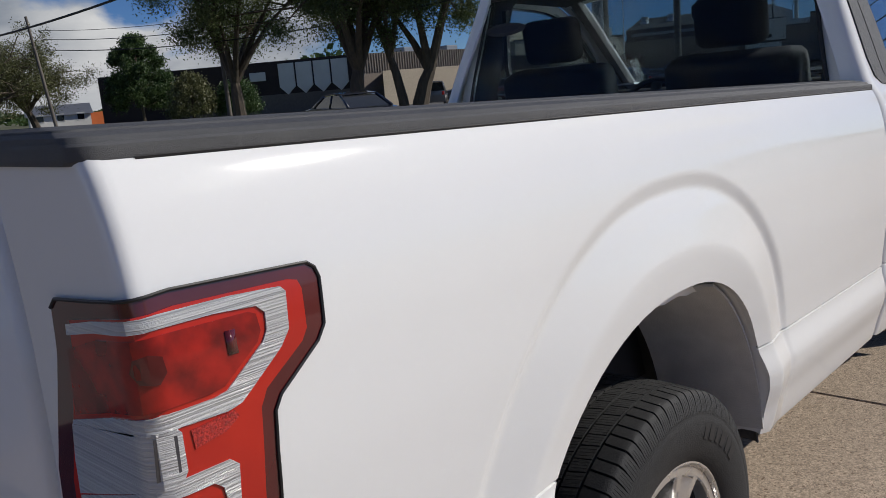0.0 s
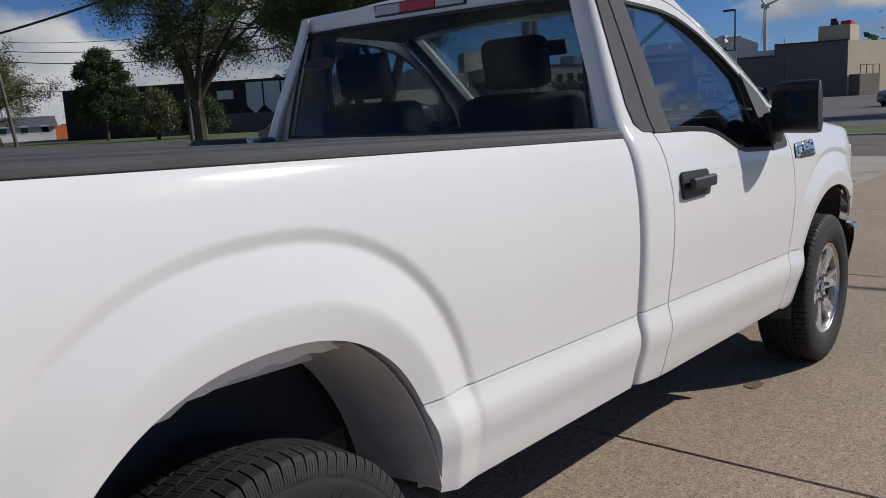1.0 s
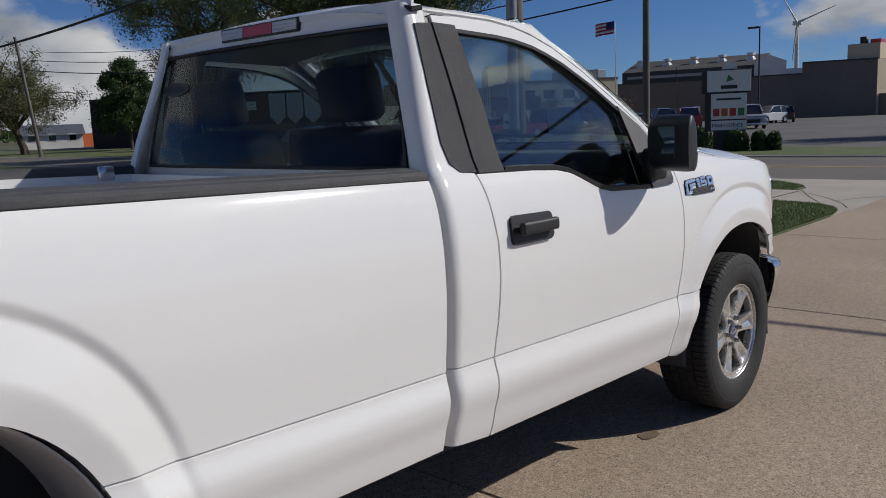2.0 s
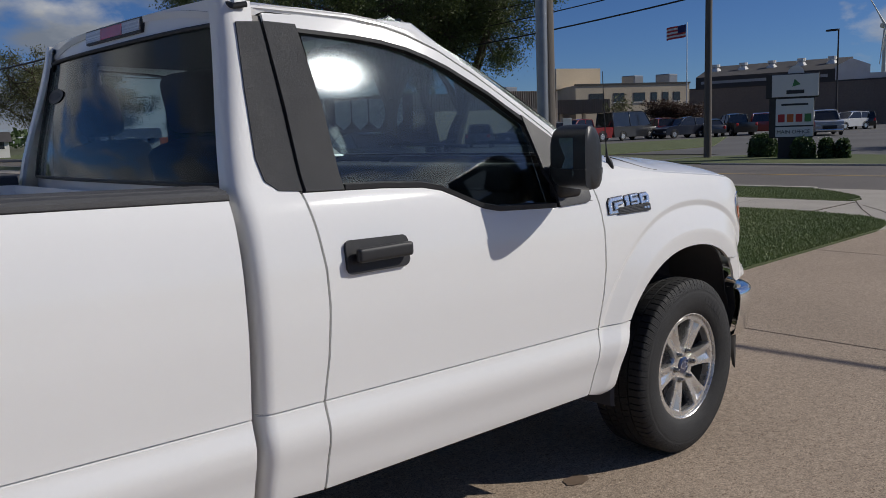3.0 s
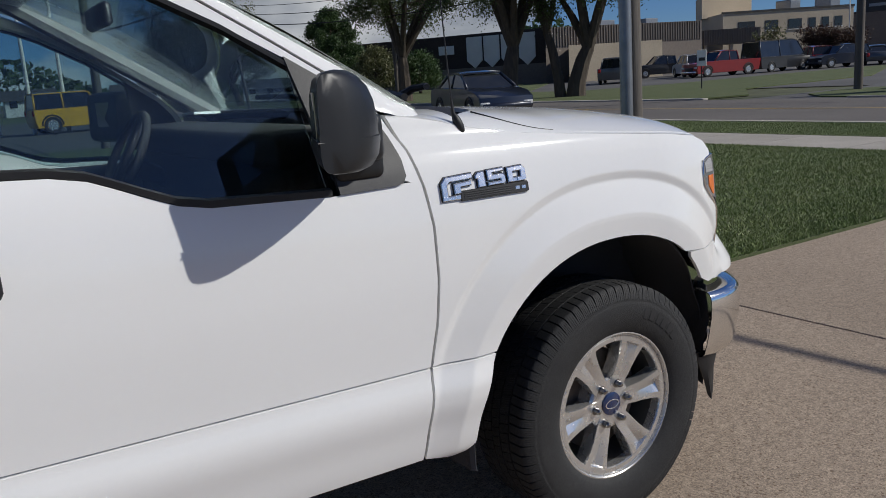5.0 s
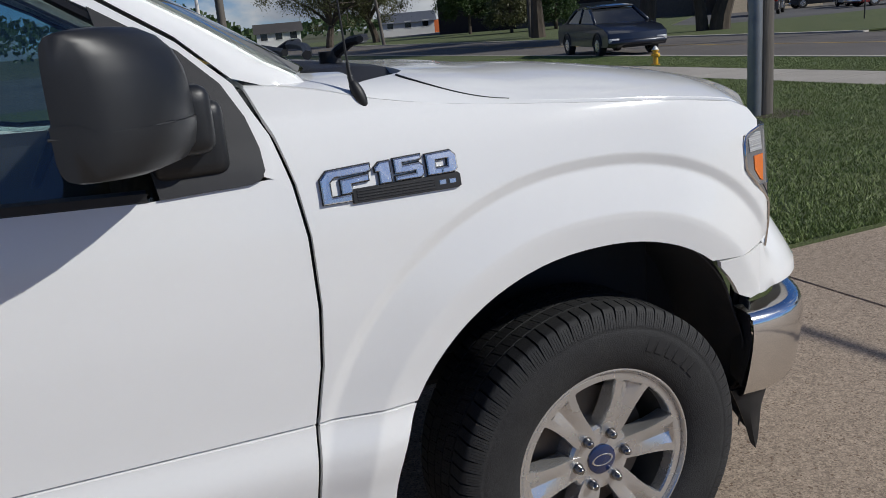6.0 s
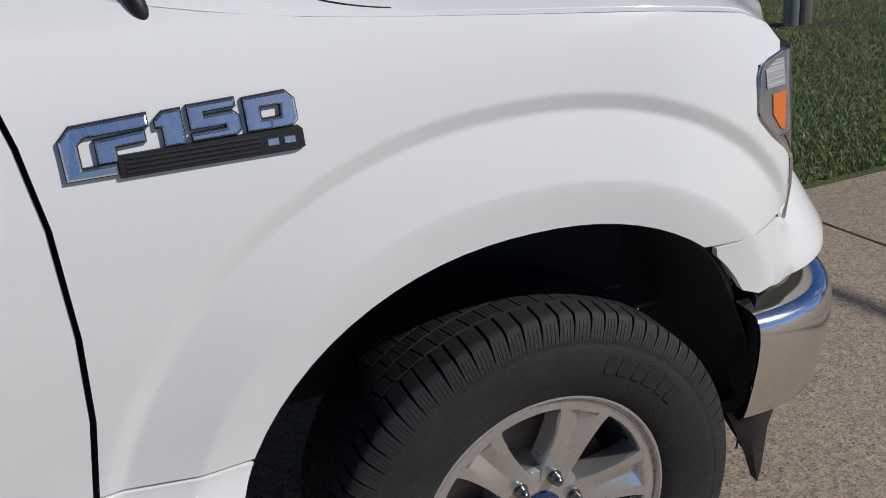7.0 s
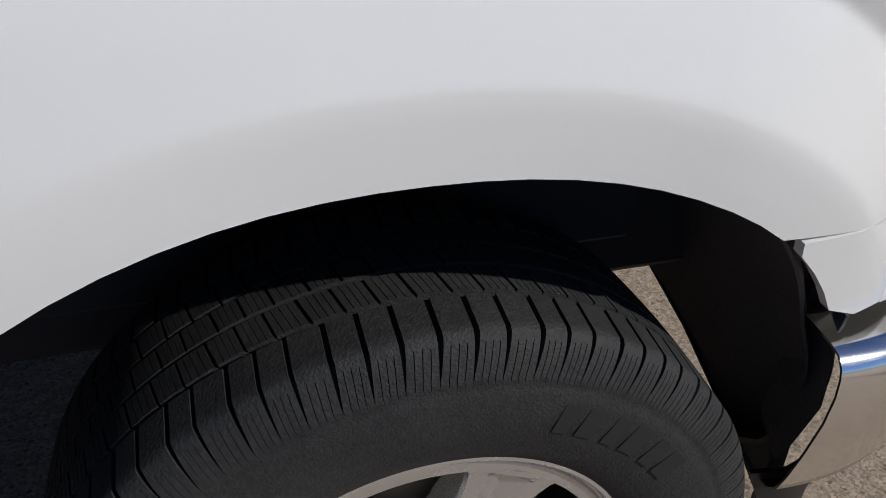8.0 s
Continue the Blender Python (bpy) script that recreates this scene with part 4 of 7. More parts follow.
for sgn, side in SIDES:
    well("front", sgn)
    well("rear", sgn)
    for which in ARCH:
        lo = 0.43 if which == "rear" else 0.42
        pts = arch_points(which, lo, lo if which == "rear" else 0.85)
        rows = [[body(x, sgn * (side_y(x, z) - 0.002 - d), z + 0.004 + h) for d, h in (((0.0, 0.0), (0.02, 0.001), (0.045, 0.0), (0.070, -0.012), (0.075, -0.012 - (0.048 + 0.005 * math.sin(x * 70)) * max(0.0, 1 - (abs(x + 3.74) / 0.34) ** 3))) if which == "rear" else ((0.0, 0.0), (0.02, 0.001), (0.03, 0.004)))] for x, z in pts]
        part("arch_flange", grid(rows), "paint" if which == "rear" else "liner", truck, "folded inner edge of the wheel opening")
    # felt apron on the forward half of the rear arch
    cx = -3.65
    rows = []
    for i in range(13):
        a = radians(66 - 52 * i / 12)
        c, s = math.cos(a), math.sin(a)
        r = (abs(c) ** 2.3 + abs(s) ** 2.3) ** (-1 / 2.3)
        k = 1.004 - 0.02 * math.sin(math.pi * i / 12)
        rows.append([Vector((cx + 0.485 * r * c * k * f, sgn * yy, HUB_Z + 0.622 * r * s * k * f)) for yy, f in ((0.972, 1.0), (0.90, 0.985), (0.82, 0.965), (0.72, 0.94))])
    part("felt_liner", grid(rows), "felt", truck, "grey felt liner in the rear arch", thick=0.006)
    # mud flap corner under the front bumper
    part("mud_flap", grid([[Vector((x, sgn * y, z)) for x, y, z in r] for r in (
        ((0.580, 0.895, 0.450), (0.52, 0.915, 0.456), (0.465, 0.930, 0.456), (0.42, 0.920, 0.452)),
        ((0.560, 0.895, 0.412), (0.520, 0.915, 0.385), (0.475, 0.927, 0.380), (0.447, 0.920, 0.395)),
        ((0.533, 0.905, 0.372), (0.516, 0.918, 0.335), (0.487, 0.927, 0.320), (0.470, 0.920, 0.340)),
        ((0.520, 0.912, 0.345), (0.510, 0.920, 0.290), (0.500, 0.925, 0.264), (0.490, 0.920, 0.282)))]), "seal", truck, "black front mud flap", thick=0.006)

# chassis
for s in (-1, 1):
    part("frame_rail", box(-4.7, 0.75, s * 0.42 - 0.04, s * 0.42 + 0.04, 0.46, 0.62, 0.01), "paint_inner", truck, smooth=False)
    part("inner_arch", box(-0.45, 0.38, s * 0.60 - 0.04, s * 0.60 + 0.04, 0.62, 1.10, 0.01), "paint_inner", truck, smooth=False)
    part("inner_arch", box(-4.15, -3.1, s * 0.62 - 0.03, s * 0.62 + 0.03, 0.62, 0.89, 0.01), "paint_inner", truck, smooth=False)
part("engine_bay", box(-0.55, 0.62, -0.60, 0.60, 0.525, 1.12, 0.02), "paint_inner", truck, smooth=False)
part("bed_underside", box(-4.2, -3.0, -0.62, 0.62, 0.66, 0.87, 0.02), "paint_inner", truck, smooth=False)
part("cab_underside", box(-3.0, -0.6, -0.55, 0.55, 0.42, 0.56, 0.02), "paint_inner", truck, smooth=False)
for xa in (0.0, -WB):
    part("axle", tube([(xa, -0.78, HUB_Z), (xa, 0.78, HUB_Z)], 0.045, 12), "brake", truck)

# bed: floor, inner walls, rail caps, tailgate
bm = bmesh.new()
for s in (-1, 1):
    rows = [[body(x, s * y, z) for y, z in ((0.80, 1.252), (0.80, 1.20), (0.775, 1.19), (0.775, 0.80))] for x in (-4.70, -4.0, -3.2, -2.20)]
    grid(rows, bm=bm)
grid([[body(x, y, 0.80) for y in (-0.78, 0.78)] for x in (-4.70, -2.20)], bm=bm)
grid([[body(-2.20, y, z) for y in (-0.92, 0.92)] for z in (0.5, 1.252)], bm=bm)
part("bed_liner", bm, "paint", truck, smooth=False, thick=0.01)
for sgn, side in SIDES:
    sec = [(0.930, 1.250), (0.9415, 1.2545), (0.9425, 1.258), (0.9415, 1.2685), (0.937, 1.2715), (0.931, 1.2700), (0.929, 1.2735), (0.926, 1.2775), (0.902, 1.2825), (0.897, 1.2800), (0.894, 1.2800), (0.889, 1.2850),
           (0.860, 1.2885), (0.855, 1.2865), (0.850, 1.2890), (0.815, 1.2890), (0.802, 1.283), (0.797, 1.250)]
    rows = []
    for i in range(41):
        x = BED_F + 0.003 - (BED_F - (BED_R + 0.026)) * i / 40
        rows.append([body(x, sgn * y, z) for y, z in sec])
    for k in range(1, 9):
        a = k / 8 * math.pi / 2
        r = 0.026
        rows.append([body(BED_R + 0.026 - (r + 0.007 - (0.9425 - y) * 0.15) * math.sin(a), sgn * (y - r * (1 - math.cos(a)) * max(0.0, (y - 0.79) / 0.1525)), z) for y, z in sec])
    last = [Vector(p) for p in rows[-1]]
    rows.append([Vector((p.x, sgn * 0.70, p.z)) for p in last])
    part("bed_rail_cap", grid(rows), "rail", truck, "grainy black plastic bed rail cap", split=24)
    # shadow gap under the cap, its shade put in as a thin black bar
    gap = [body(BED_F + 0.003 - (BED_F - (BED_R + 0.05)) * i / 20, sgn * (side_y(-3, 1.256) + 0.0005), 1.2545) for i in range(21)]
    part("rail_gap", tube(gap, 0.0028, 6), "seal", truck)
part("tailgate_cap", box(BED_R - 0.009, BED_R + 0.055, -0.72, 0.72, 1.236 + RAKE * 4.75, 1.285 + RAKE * 4.75, 0.008), "rail", truck, "black plastic tailgate cap")
tg = part("tailgate", box(BED_R - 0.008, BED_R + 0.05, -0.715, 0.715, 0.70, 1.240 + RAKE * 4.75, 0.012), "paint", truck)
part("tailgate_handle", box(BED_R - 0.02, BED_R, -0.13, 0.13, 1.20, 1.29, 0.01), "plastic", tg)
part("rear_bumper", box(-4.86, -4.70, -0.93, 0.93, 0.50, 0.68, 0.02, seg=2), "chrome", truck, "chrome rear step bumper")

# tie-downs on the far rail
for x in (-2.32, -3.9):
    bm = box(x - 0.035, x + 0.035, 0.765, 0.79, 1.30, 1.36, 0.006)
    part("tie_down", bm, "alloy", truck, "metal cargo tie-down")

# tail lamps, wrapped round the corner
for sgn, side in SIDES:
    o = lambda p, s=sgn: (-0.5, s, 0)
    R = 0.016
    fm = lambda lift: side_map(sgn, lift, bed_rear, R)
    inner = lambda zb, d=0.0: (-4.900 - 0.075 * ease(1.11, 0.86, zb) + d, zb)
    outer = [(-4.545, 1.1245), (-4.532, 1.124), (-4.522, 1.117), (-4.518, 1.105), (-4.523, 1.053), (-4.535, 1.036), (-4.594, 0.991), (-4.604, 0.975), (-4.608, 0.93), (-4.616, 0.72), (-4.63, 0.705)] + [inner(z) for z in (0.705, 0.80, 0.90, 0.98, 1.05, 1.10)] + [(-4.885, 1.111), (-4.80, 1.118), (-4.70, 1.1275)]
    lamp = part("tail_lamp", skin(outer, fm(0.004), 0.012, 0.02, o), "dark_lens", truck, "red and clear tail lamp with white light strip", thick=0.014, split=60)
    line = [inner(1.10)] + outer[-3:] + outer[:11]
    edge = [fm(0.0045)(p_[0] + (q_[0] - p_[0]) * k / 12, p_[1] + (q_[1] - p_[1]) * k / 12) for p_, q_ in zip(line, line[1:]) for k in range(12)]
    part("lamp_seal", tube(edge, 0.0022, 6), "seal", lamp)
    red = [(-4.563, 1.111), (-4.550, 1.108), (-4.546, 1.098), (-4.549, 1.054), (-4.558, 1.041), (-4.612, 1.003), (-4.622, 0.985), (-4.630, 0.90), (-4.640, 0.725)] + [inner(z, 0.045) for z in (0.725, 0.80, 0.90, 0.98, 1.05)] + [(-4.855, 1.093), (-4.78, 1.103), (-4.70, 1.112)]
    part("red_lens", skin(red, fm(0.0065), 0.012, 0.02, o), "red_lens", lamp, thick=0.004)
    bar = [(-4.590, 1.107), (-4.575, 1.106), (-4.569, 1.100), (-4.574, 1.059), (-4.588, 1.042), (-4.645, 0.998), (-4.662, 0.994), (-4.715, 0.995), (-4.80, 0.985), (-4.895, 0.973), (-4.893, 0.978), (-4.80, 1.000), (-4.73, 1.011), (-4.675, 1.012), (-4.660, 1.015), (-4.609, 1.054), (-4.602, 1.065),
           (-4.600, 1.083), (-4.609, 1.092), (-4.66, 1.095), (-4.72, 1.094), (-4.80, 1.087), (-4.865, 1.076), (-4.862, 1.088), (-4.80, 1.099), (-4.72, 1.108), (-4.64, 1.109)]
    strip = part("light_strip", skin(bar, fm(0.0085), 0.010, 0.012, o), "clear_lens", lamp, "white ribbed light strip", thick=0.003)
    rev = part("reverse_lens", skin([(-4.897, 0.972), (-4.80, 0.986), (-4.722, 0.997), (-4.716, 0.990), (-4.716, 0.950), (-4.721, 0.942), (-4.80, 0.918), (-4.908, 0.888), (-4.906, 0.93)], fm(0.0085), 0.010, 0.012, o), "clear_lens", lamp, "clear ribbed reversing lens", thick=0.003)
    part("dark_reflector", skin([(-4.738, 0.990), (-4.722, 0.989), (-4.723, 0.952), (-4.740, 0.946)], fm(0.0095), 0.01, 0.02, o), "lamp_dark", rev, thick=0.0015)
    part("light_strip", skin([(-4.721, 0.943), (-4.668, 0.944), (-4.659, 0.936), (-4.662, 0.898), (-4.672, 0.76), (-4.690, 0.76), (-4.678, 0.905), (-4.680, 0.918), (-4.690, 0.926), (-4.736, 0.926), (-4.80, 0.905), (-4.905, 0.872), (-4.907, 0.886), (-4.80, 0.917)], fm(0.0085), 0.010, 0.012, o), "clear_lens", lamp, "white ribbed light strip", thick=0.003)
    part("reflector", skin([(-4.611, 1.084), (-4.609, 1.066), (-4.615, 1.055), (-4.662, 1.020), (-4.68, 1.017), (-4.73, 1.016), (-4.80, 1.005), (-4.885, 0.985), (-4.872, 1.060), (-4.80, 1.080), (-4.72, 1.088), (-4.66, 1.088), (-4.62, 1.088)], fm(0.0078), 0.010, 0.015, o), "deep_lens", lamp, "deep red reflector bowl", thick=0.002)
    part("bulb_socket", skin([(-4.742, 1.068), (-4.732, 1.072), (-4.722, 1.068), (-4.720, 1.052), (-4.728, 1.042), (-4.740, 1.044), (-4.746, 1.055)], fm(0.0088), 0.01, 0.02, o), "dark_lens", lamp, "dark bulb socket", thick=0.001)
    part("bulb_socket", skin([(-4.652, 1.075), (-4.640, 1.075), (-4.640, 1.050), (-4.652, 1.050)], fm(0.0088), 0.01, 0.02, o), "dark_lens", lamp, "dark bulb socket", thick=0.001)
    part("reflector_block", skin([(-4.706, 0.988), (-4.655, 0.993), (-4.650, 0.985), (-4.668, 0.974), (-4.704, 0.968)], fm(0.0078), 0.01, 0.02, o), "honeycomb", lamp, "red honeycomb reflector", thick=0.002)

# mirrors
for sgn, side in SIDES:
    ring = [(-1.047, 1.285), (-1.050, 1.36), (-1.047, 1.43), (-1.036, 1.462), (-1.012, 1.476), (-0.975, 1.480), (-0.935, 1.477), (-0.900, 1.463), (-0.870, 1.438), (-0.852, 1.405), (-0.843, 1.36), (-0.842, 1.310), (-0.850, 1.280), (-0.872, 1.258), (-0.905, 1.250), (-0.98, 1.250), (-1.020, 1.256), (-1.040, 1.268)]
    low_ring = [(-1.051, 1.322), (-1.051, 1.285), (-1.042, 1.264), (-1.020, 1.252), (-0.98, 1.246), (-0.905, 1.246), (-0.870, 1.254), (-0.847, 1.277), (-0.838, 1.310), (-0.838, 1.322)]
    stations = ((1.025, 0.72, 0.80), (1.035, 0.90, 0.95), (1.055, 0.985, 1.0), (1.10, 1.0, 0.97), (1.15, 1.0, 0.86), (1.19, 1.0, 0.73), (1.220, 0.985, 0.60), (1.238, 0.970, 0.47), (1.246, 0.955, 0.38), (1.251, 0.93, 0.30), (1.2515, 0.5, 0.15))
    cz = 1.359

    def hull(shape, grow):
        rows = []
        for y, k, kx in stations:
            w = (1.251 - y) / 0.226
            rows.append([Vector((-1.05 - grow + 0.075 * w + (x + 1.05) * kx * (1 - 0.32 * w) * (1 + grow * 4), sgn * (1.198 + grow - (1.251 - y) * 0.92), cz + (z - cz) * (k + grow * (z < cz - 0.06)))) for x, z in shape])
        for r in rows:
            for p in r:
                p.z = 1.480 - (1.480 - p.z) * 0.935
                p.x += 0.012
        bm = grid(rows, close_v=True)
        for r in (rows[0], rows[-1]):
            bm.faces.new([bm.verts.new(p) for p in r])
        bmesh.ops.remove_doubles(bm, verts=bm.verts[:], dist=1e-5)
        bmesh.ops.recalc_face_normals(bm, faces=bm.faces[:])
        return bm

    mir = part("wing_mirror", hull(ring, 0.0), "mirror_shell", truck, "large black plastic wing mirror", split=48)
    part("lower_cover", hull(low_ring, 0.003), "mirror_shell", mir, split=48)
    bm = grid([[Vector((xx - 0.006, sgn * yy, zz)) for zz in (1.308, 1.37, 1.435)] for xx, yy in ((-1.0110, 1.132), (-0.9955, 1.095), (-0.975, 1.045))])
    part("mirror_glass", bm, "mirror_glass", mir, "silvered mirror glass", thick=-0.003 if sgn < 0 else 0.003)
    bm = box(-0.885, -0.795, min(sgn * 0.95, sgn * 1.04), max(sgn * 0.95, sgn * 1.04), 1.262, 1.380, 0.030, seg=4)
    part("mirror_arm", bm, "mirror_shell", mir, split=50)
    bm = box(-0.905, -0.770, min(sgn * 0.925, sgn * 0.985), max(sgn * 0.925, sgn * 0.985), 1.215, 1.350, 0.028, seg=4)
    part("arm_root", bm, "mirror_shell", mir, split=50)
    seam = [Vector((-1.05 - 0.004 + 0.012 + 0.075 * w + (x + 1.05) * kx * (1 - 0.32 * w) * 1.012, sgn * (1.1985 - w * 0.226 * 0.92), 1.3325)) for w, kx in ((0.31, 0.79), (0.2, 0.66), (0.137, 0.58), (0.0575, 0.42), (0.0133, 0.26)) for x in (-0.8425,)]
    seam = [Vector((-0.855, sgn * 1.06, 1.3325))] + seam + [Vector((-1.046, sgn * 1.2005, 1.3325))]
    part("shell_seam", tube(seam, 0.0022, 6), "seal", mir)

# aerial on the right wing
bm = bmesh.new()
bmesh.ops.create_uvsphere(bm, u_segments=14, v_segments=10, radius=1.0, matrix=Matrix.Translation((-0.500, -0.909, 1.324)) @ Matrix.Rotation(radians(-20), 4, "Y") @ Matrix.Rotation(radians(-12), 4, "X") @ Matrix.Diagonal((0.0125, 0.012, 0.031, 1)))
tube([(-0.505, -0.906, 1.330), (-0.511, -0.903, 1.355), (-0.513, -0.902, 1.385)], 0.0080, 10, bm, taper=0.0032)
ant = part("aerial", bm, "seal", truck, "black aerial with teardrop foot", split=60)
part("mast", tube([(-0.513, -0.902, 1.380), (-0.518, -0.899, 1.50), (-0.524, -0.895, 1.68)], 0.0026, 8, taper=0.0014), "seal", ant)

# nameplate: bevelled chrome shapes with dark edges over a dark ribbed bar; no lettering
def offset_outline(pts, d):
    """The outline moved outwards by d, corner by corner."""
    n = len(pts)
    turn = 1 if sum(pts[i][0] * pts[(i + 1) % n][1] - pts[(i + 1) % n][0] * pts[i][1] for i in range(n)) > 0 else -1
    res = []
    for i in range(n):
        p, q, r = (Vector(pts[j % n]) for j in (i - 1, i, i + 1))
        a, b = (q - p).normalized(), (r - q).normalized()
        na, nb = Vector((a.y, -a.x)) * turn, Vector((b.y, -b.x)) * turn
        m = na + nb
        m = m / max(m.length_squared / 2, 0.5)
        res.append((q.x + m.x * d, q.y + m.y * d))
    return res


def chip(name, pts, fn, low, high, bevel, material, parent, sgn):
    """A raised badge piece with sloped edges."""
    bm = bmesh.new()
    rings = [[bm.verts.new(fn(lift)(*p)) for p in ring] for ring, lift in ((pts, low), (pts, high - bevel), (offset_outline(pts, -bevel), high))]
    n = len(pts)
    for r0, r1 in zip(rings, rings[1:]):
        for i in range(n):
            bm.faces.new((r0[i], r0[(i + 1) % n], r1[(i + 1) % n], r1[i]))
    bm.faces.new(rings[-1])
    bmesh.ops.recalc_face_normals(bm, faces=bm.faces[:])
    bm.faces.ensure_lookup_table()
    if bm.faces[-1].normal.y * sgn < 0:
        bmesh.ops.reverse_faces(bm, faces=bm.faces[:])
    return part(name, bm, material, parent, smooth=False)


CHROME_SHAPES = ([(0.0, 0.004), (0.0, 0.050), (0.05, 0.064), (0.355, 0.068), (0.355, 0.054), (0.10, 0.051), (0.065, 0.043), (0.065, 0.015), (0.20, 0.016), (0.20, 0.004)],
                 [(0.135, 0.019), (0.135, 0.045), (0.335, 0.049), (0.335, 0.037), (0.21, 0.035), (0.21, 0.019)],
                 [(0.41, 0.027), (0.41, 0.050), (0.385, 0.050), (0.385, 0.059), (0.42, 0.067), (0.495, 0.068), (0.495, 0.027)],
                 [(0.525, 0.028), (0.525, 0.036), (0.675, 0.0375), (0.675, 0.043), (0.525, 0.042), (0.525, 0.0695), (0.725, 0.0715), (0.725, 0.0625), (0.585, 0.061), (0.585, 0.055), (0.71, 0.0565), (0.735, 0.050), (0.735, 0.034), (0.71, 0.0285)],
                 [(0.762, 0.029), (0.762, 0.069), (0.95, 0.0715), (0.985, 0.061), (0.985, 0.036), (0.962, 0.0295), (0.87, 0.029), (0.87, 0.041), (0.915, 0.0415), (0.92, 0.057), (0.83, 0.0565), (0.825, 0.041), (0.869, 0.041), (0.869, 0.029)])
for sgn, side in SIDES:
    f = lambda lift: side_map(sgn, lift)
    o = outwards(sgn)

    def at(u, v):
        return (-0.617 + 0.284 * u, 1.112 + 0.006 * u + v)

    bar = [(0.205, -0.002), (0.205, 0.0245), (0.985, 0.0275), (1.0, 0.023), (1.0, 0.001), (0.97, -0.002)]
    badge = chip("nameplate", [at(u, v) for u, v in bar], f, 0.0, 0.007, 0.0012, "seal", truck, sgn)
    tagged(badge, "dark ribbed nameplate bar with chrome shapes")
    for b in CHROME_SHAPES:
        edge = offset_outline([at(u, v) for u, v in b], 0.0013)
        chip("dark_edge", edge, f, 0.0, 0.0062, 0.0006, "seal", badge, sgn)
        chip("chrome_shape", [at(u, v) for u, v in b], f, 0.003, 0.0095, 0.0022, "badge_chrome", badge, sgn)
    for k in range(4):
        v = 0.0025 + 0.0055 * k
        chip("rib", [at(0.235, v), at(0.80, v), at(0.80, v + 0.003), at(0.235, v + 0.003)], f, 0.005, 0.0085, 0.0008, "plastic", badge, sgn)
    for u in (0.835, 0.91):
        chip("chrome_bar", [at(u, 0.008), at(u + 0.05, 0.008), at(u + 0.05, 0.017), at(u, 0.017)], f, 0.005, 0.0083, 0.0007, "badge_chrome", badge, sgn)

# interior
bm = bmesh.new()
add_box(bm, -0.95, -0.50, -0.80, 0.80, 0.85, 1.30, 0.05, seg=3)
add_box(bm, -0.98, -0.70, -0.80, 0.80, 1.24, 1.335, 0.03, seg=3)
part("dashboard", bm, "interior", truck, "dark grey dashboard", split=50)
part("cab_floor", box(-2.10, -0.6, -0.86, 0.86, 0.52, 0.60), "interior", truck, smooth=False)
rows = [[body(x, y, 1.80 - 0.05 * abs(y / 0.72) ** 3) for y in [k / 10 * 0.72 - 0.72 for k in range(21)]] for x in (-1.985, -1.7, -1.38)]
part("headliner", grid(rows), "headliner", truck, "grey headliner, darkened for the shade in the cab", thick=0.01)
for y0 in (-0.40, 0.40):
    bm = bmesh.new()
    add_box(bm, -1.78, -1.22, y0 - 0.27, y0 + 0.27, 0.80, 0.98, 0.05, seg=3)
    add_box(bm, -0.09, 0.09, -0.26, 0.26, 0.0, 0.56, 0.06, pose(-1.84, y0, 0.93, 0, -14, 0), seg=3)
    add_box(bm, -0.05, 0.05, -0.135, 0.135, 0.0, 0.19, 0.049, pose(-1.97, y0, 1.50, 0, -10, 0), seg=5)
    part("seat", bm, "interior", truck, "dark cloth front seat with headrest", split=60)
bm = bmesh.new()
n = 28
rows = []
for i in range(n):
    a = i * math.tau / n
    rows.append([Vector(((0.185 + 0.016 * math.cos(b)) * math.cos(a), (0.185 + 0.016 * math.cos(b)) * math.sin(a), 0.016 * math.sin(b))) for b in [k * math.tau / 8 for k in range(8)]])
grid(rows, True, True, bm)
add_box(bm, -0.17, 0.17, -0.03, 0.03, -0.012, 0.012, 0.008)
bmesh.ops.transform(bm, matrix=pose(-1.08, 0.42, 1.22, 0, -62, 0), verts=bm.verts[:])
part("steering_wheel", bm, "interior", truck, "dark steering wheel", split=60)
part("column", tube([(-1.07, 0.42, 1.21), (-0.80, 0.42, 1.07)], 0.035, 10), "interior", truck)
part("rear_view_mirror", box(-1.20, -1.17, -0.13, 0.13, 1.66, 1.73, 0.01), "seal", truck)
for s in (-1, 1):
    f = lambda v: body(-0.60 - 0.78 * v, s * (0.80 - 0.13 * v), 1.335 + 0.45 * v)
    part("pillar_trim", tube([f(0), f(0.33), f(0.66), f(1)], 0.035, 8), "trim_grey", truck, "grey pillar trim")
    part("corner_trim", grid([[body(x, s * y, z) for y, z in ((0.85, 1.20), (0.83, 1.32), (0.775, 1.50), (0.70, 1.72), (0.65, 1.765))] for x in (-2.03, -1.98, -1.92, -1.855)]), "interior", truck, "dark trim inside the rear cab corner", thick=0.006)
    part("seat_belt", tube([body(-1.92, s * 0.70, 1.70), body(-1.90, s * 0.72, 1.45), body(-1.86, s * 0.70, 1.15)], 0.018, 6), "seal", truck)
    rows = [[body(x, s * y, z) for y, z in ((0.87, 1.15), (0.90, 1.20), (0.905, 1.25), (0.86, 1.245))] for x in (-1.95, -1.5)]
    part("door_trim", grid(rows), "interior", truck)


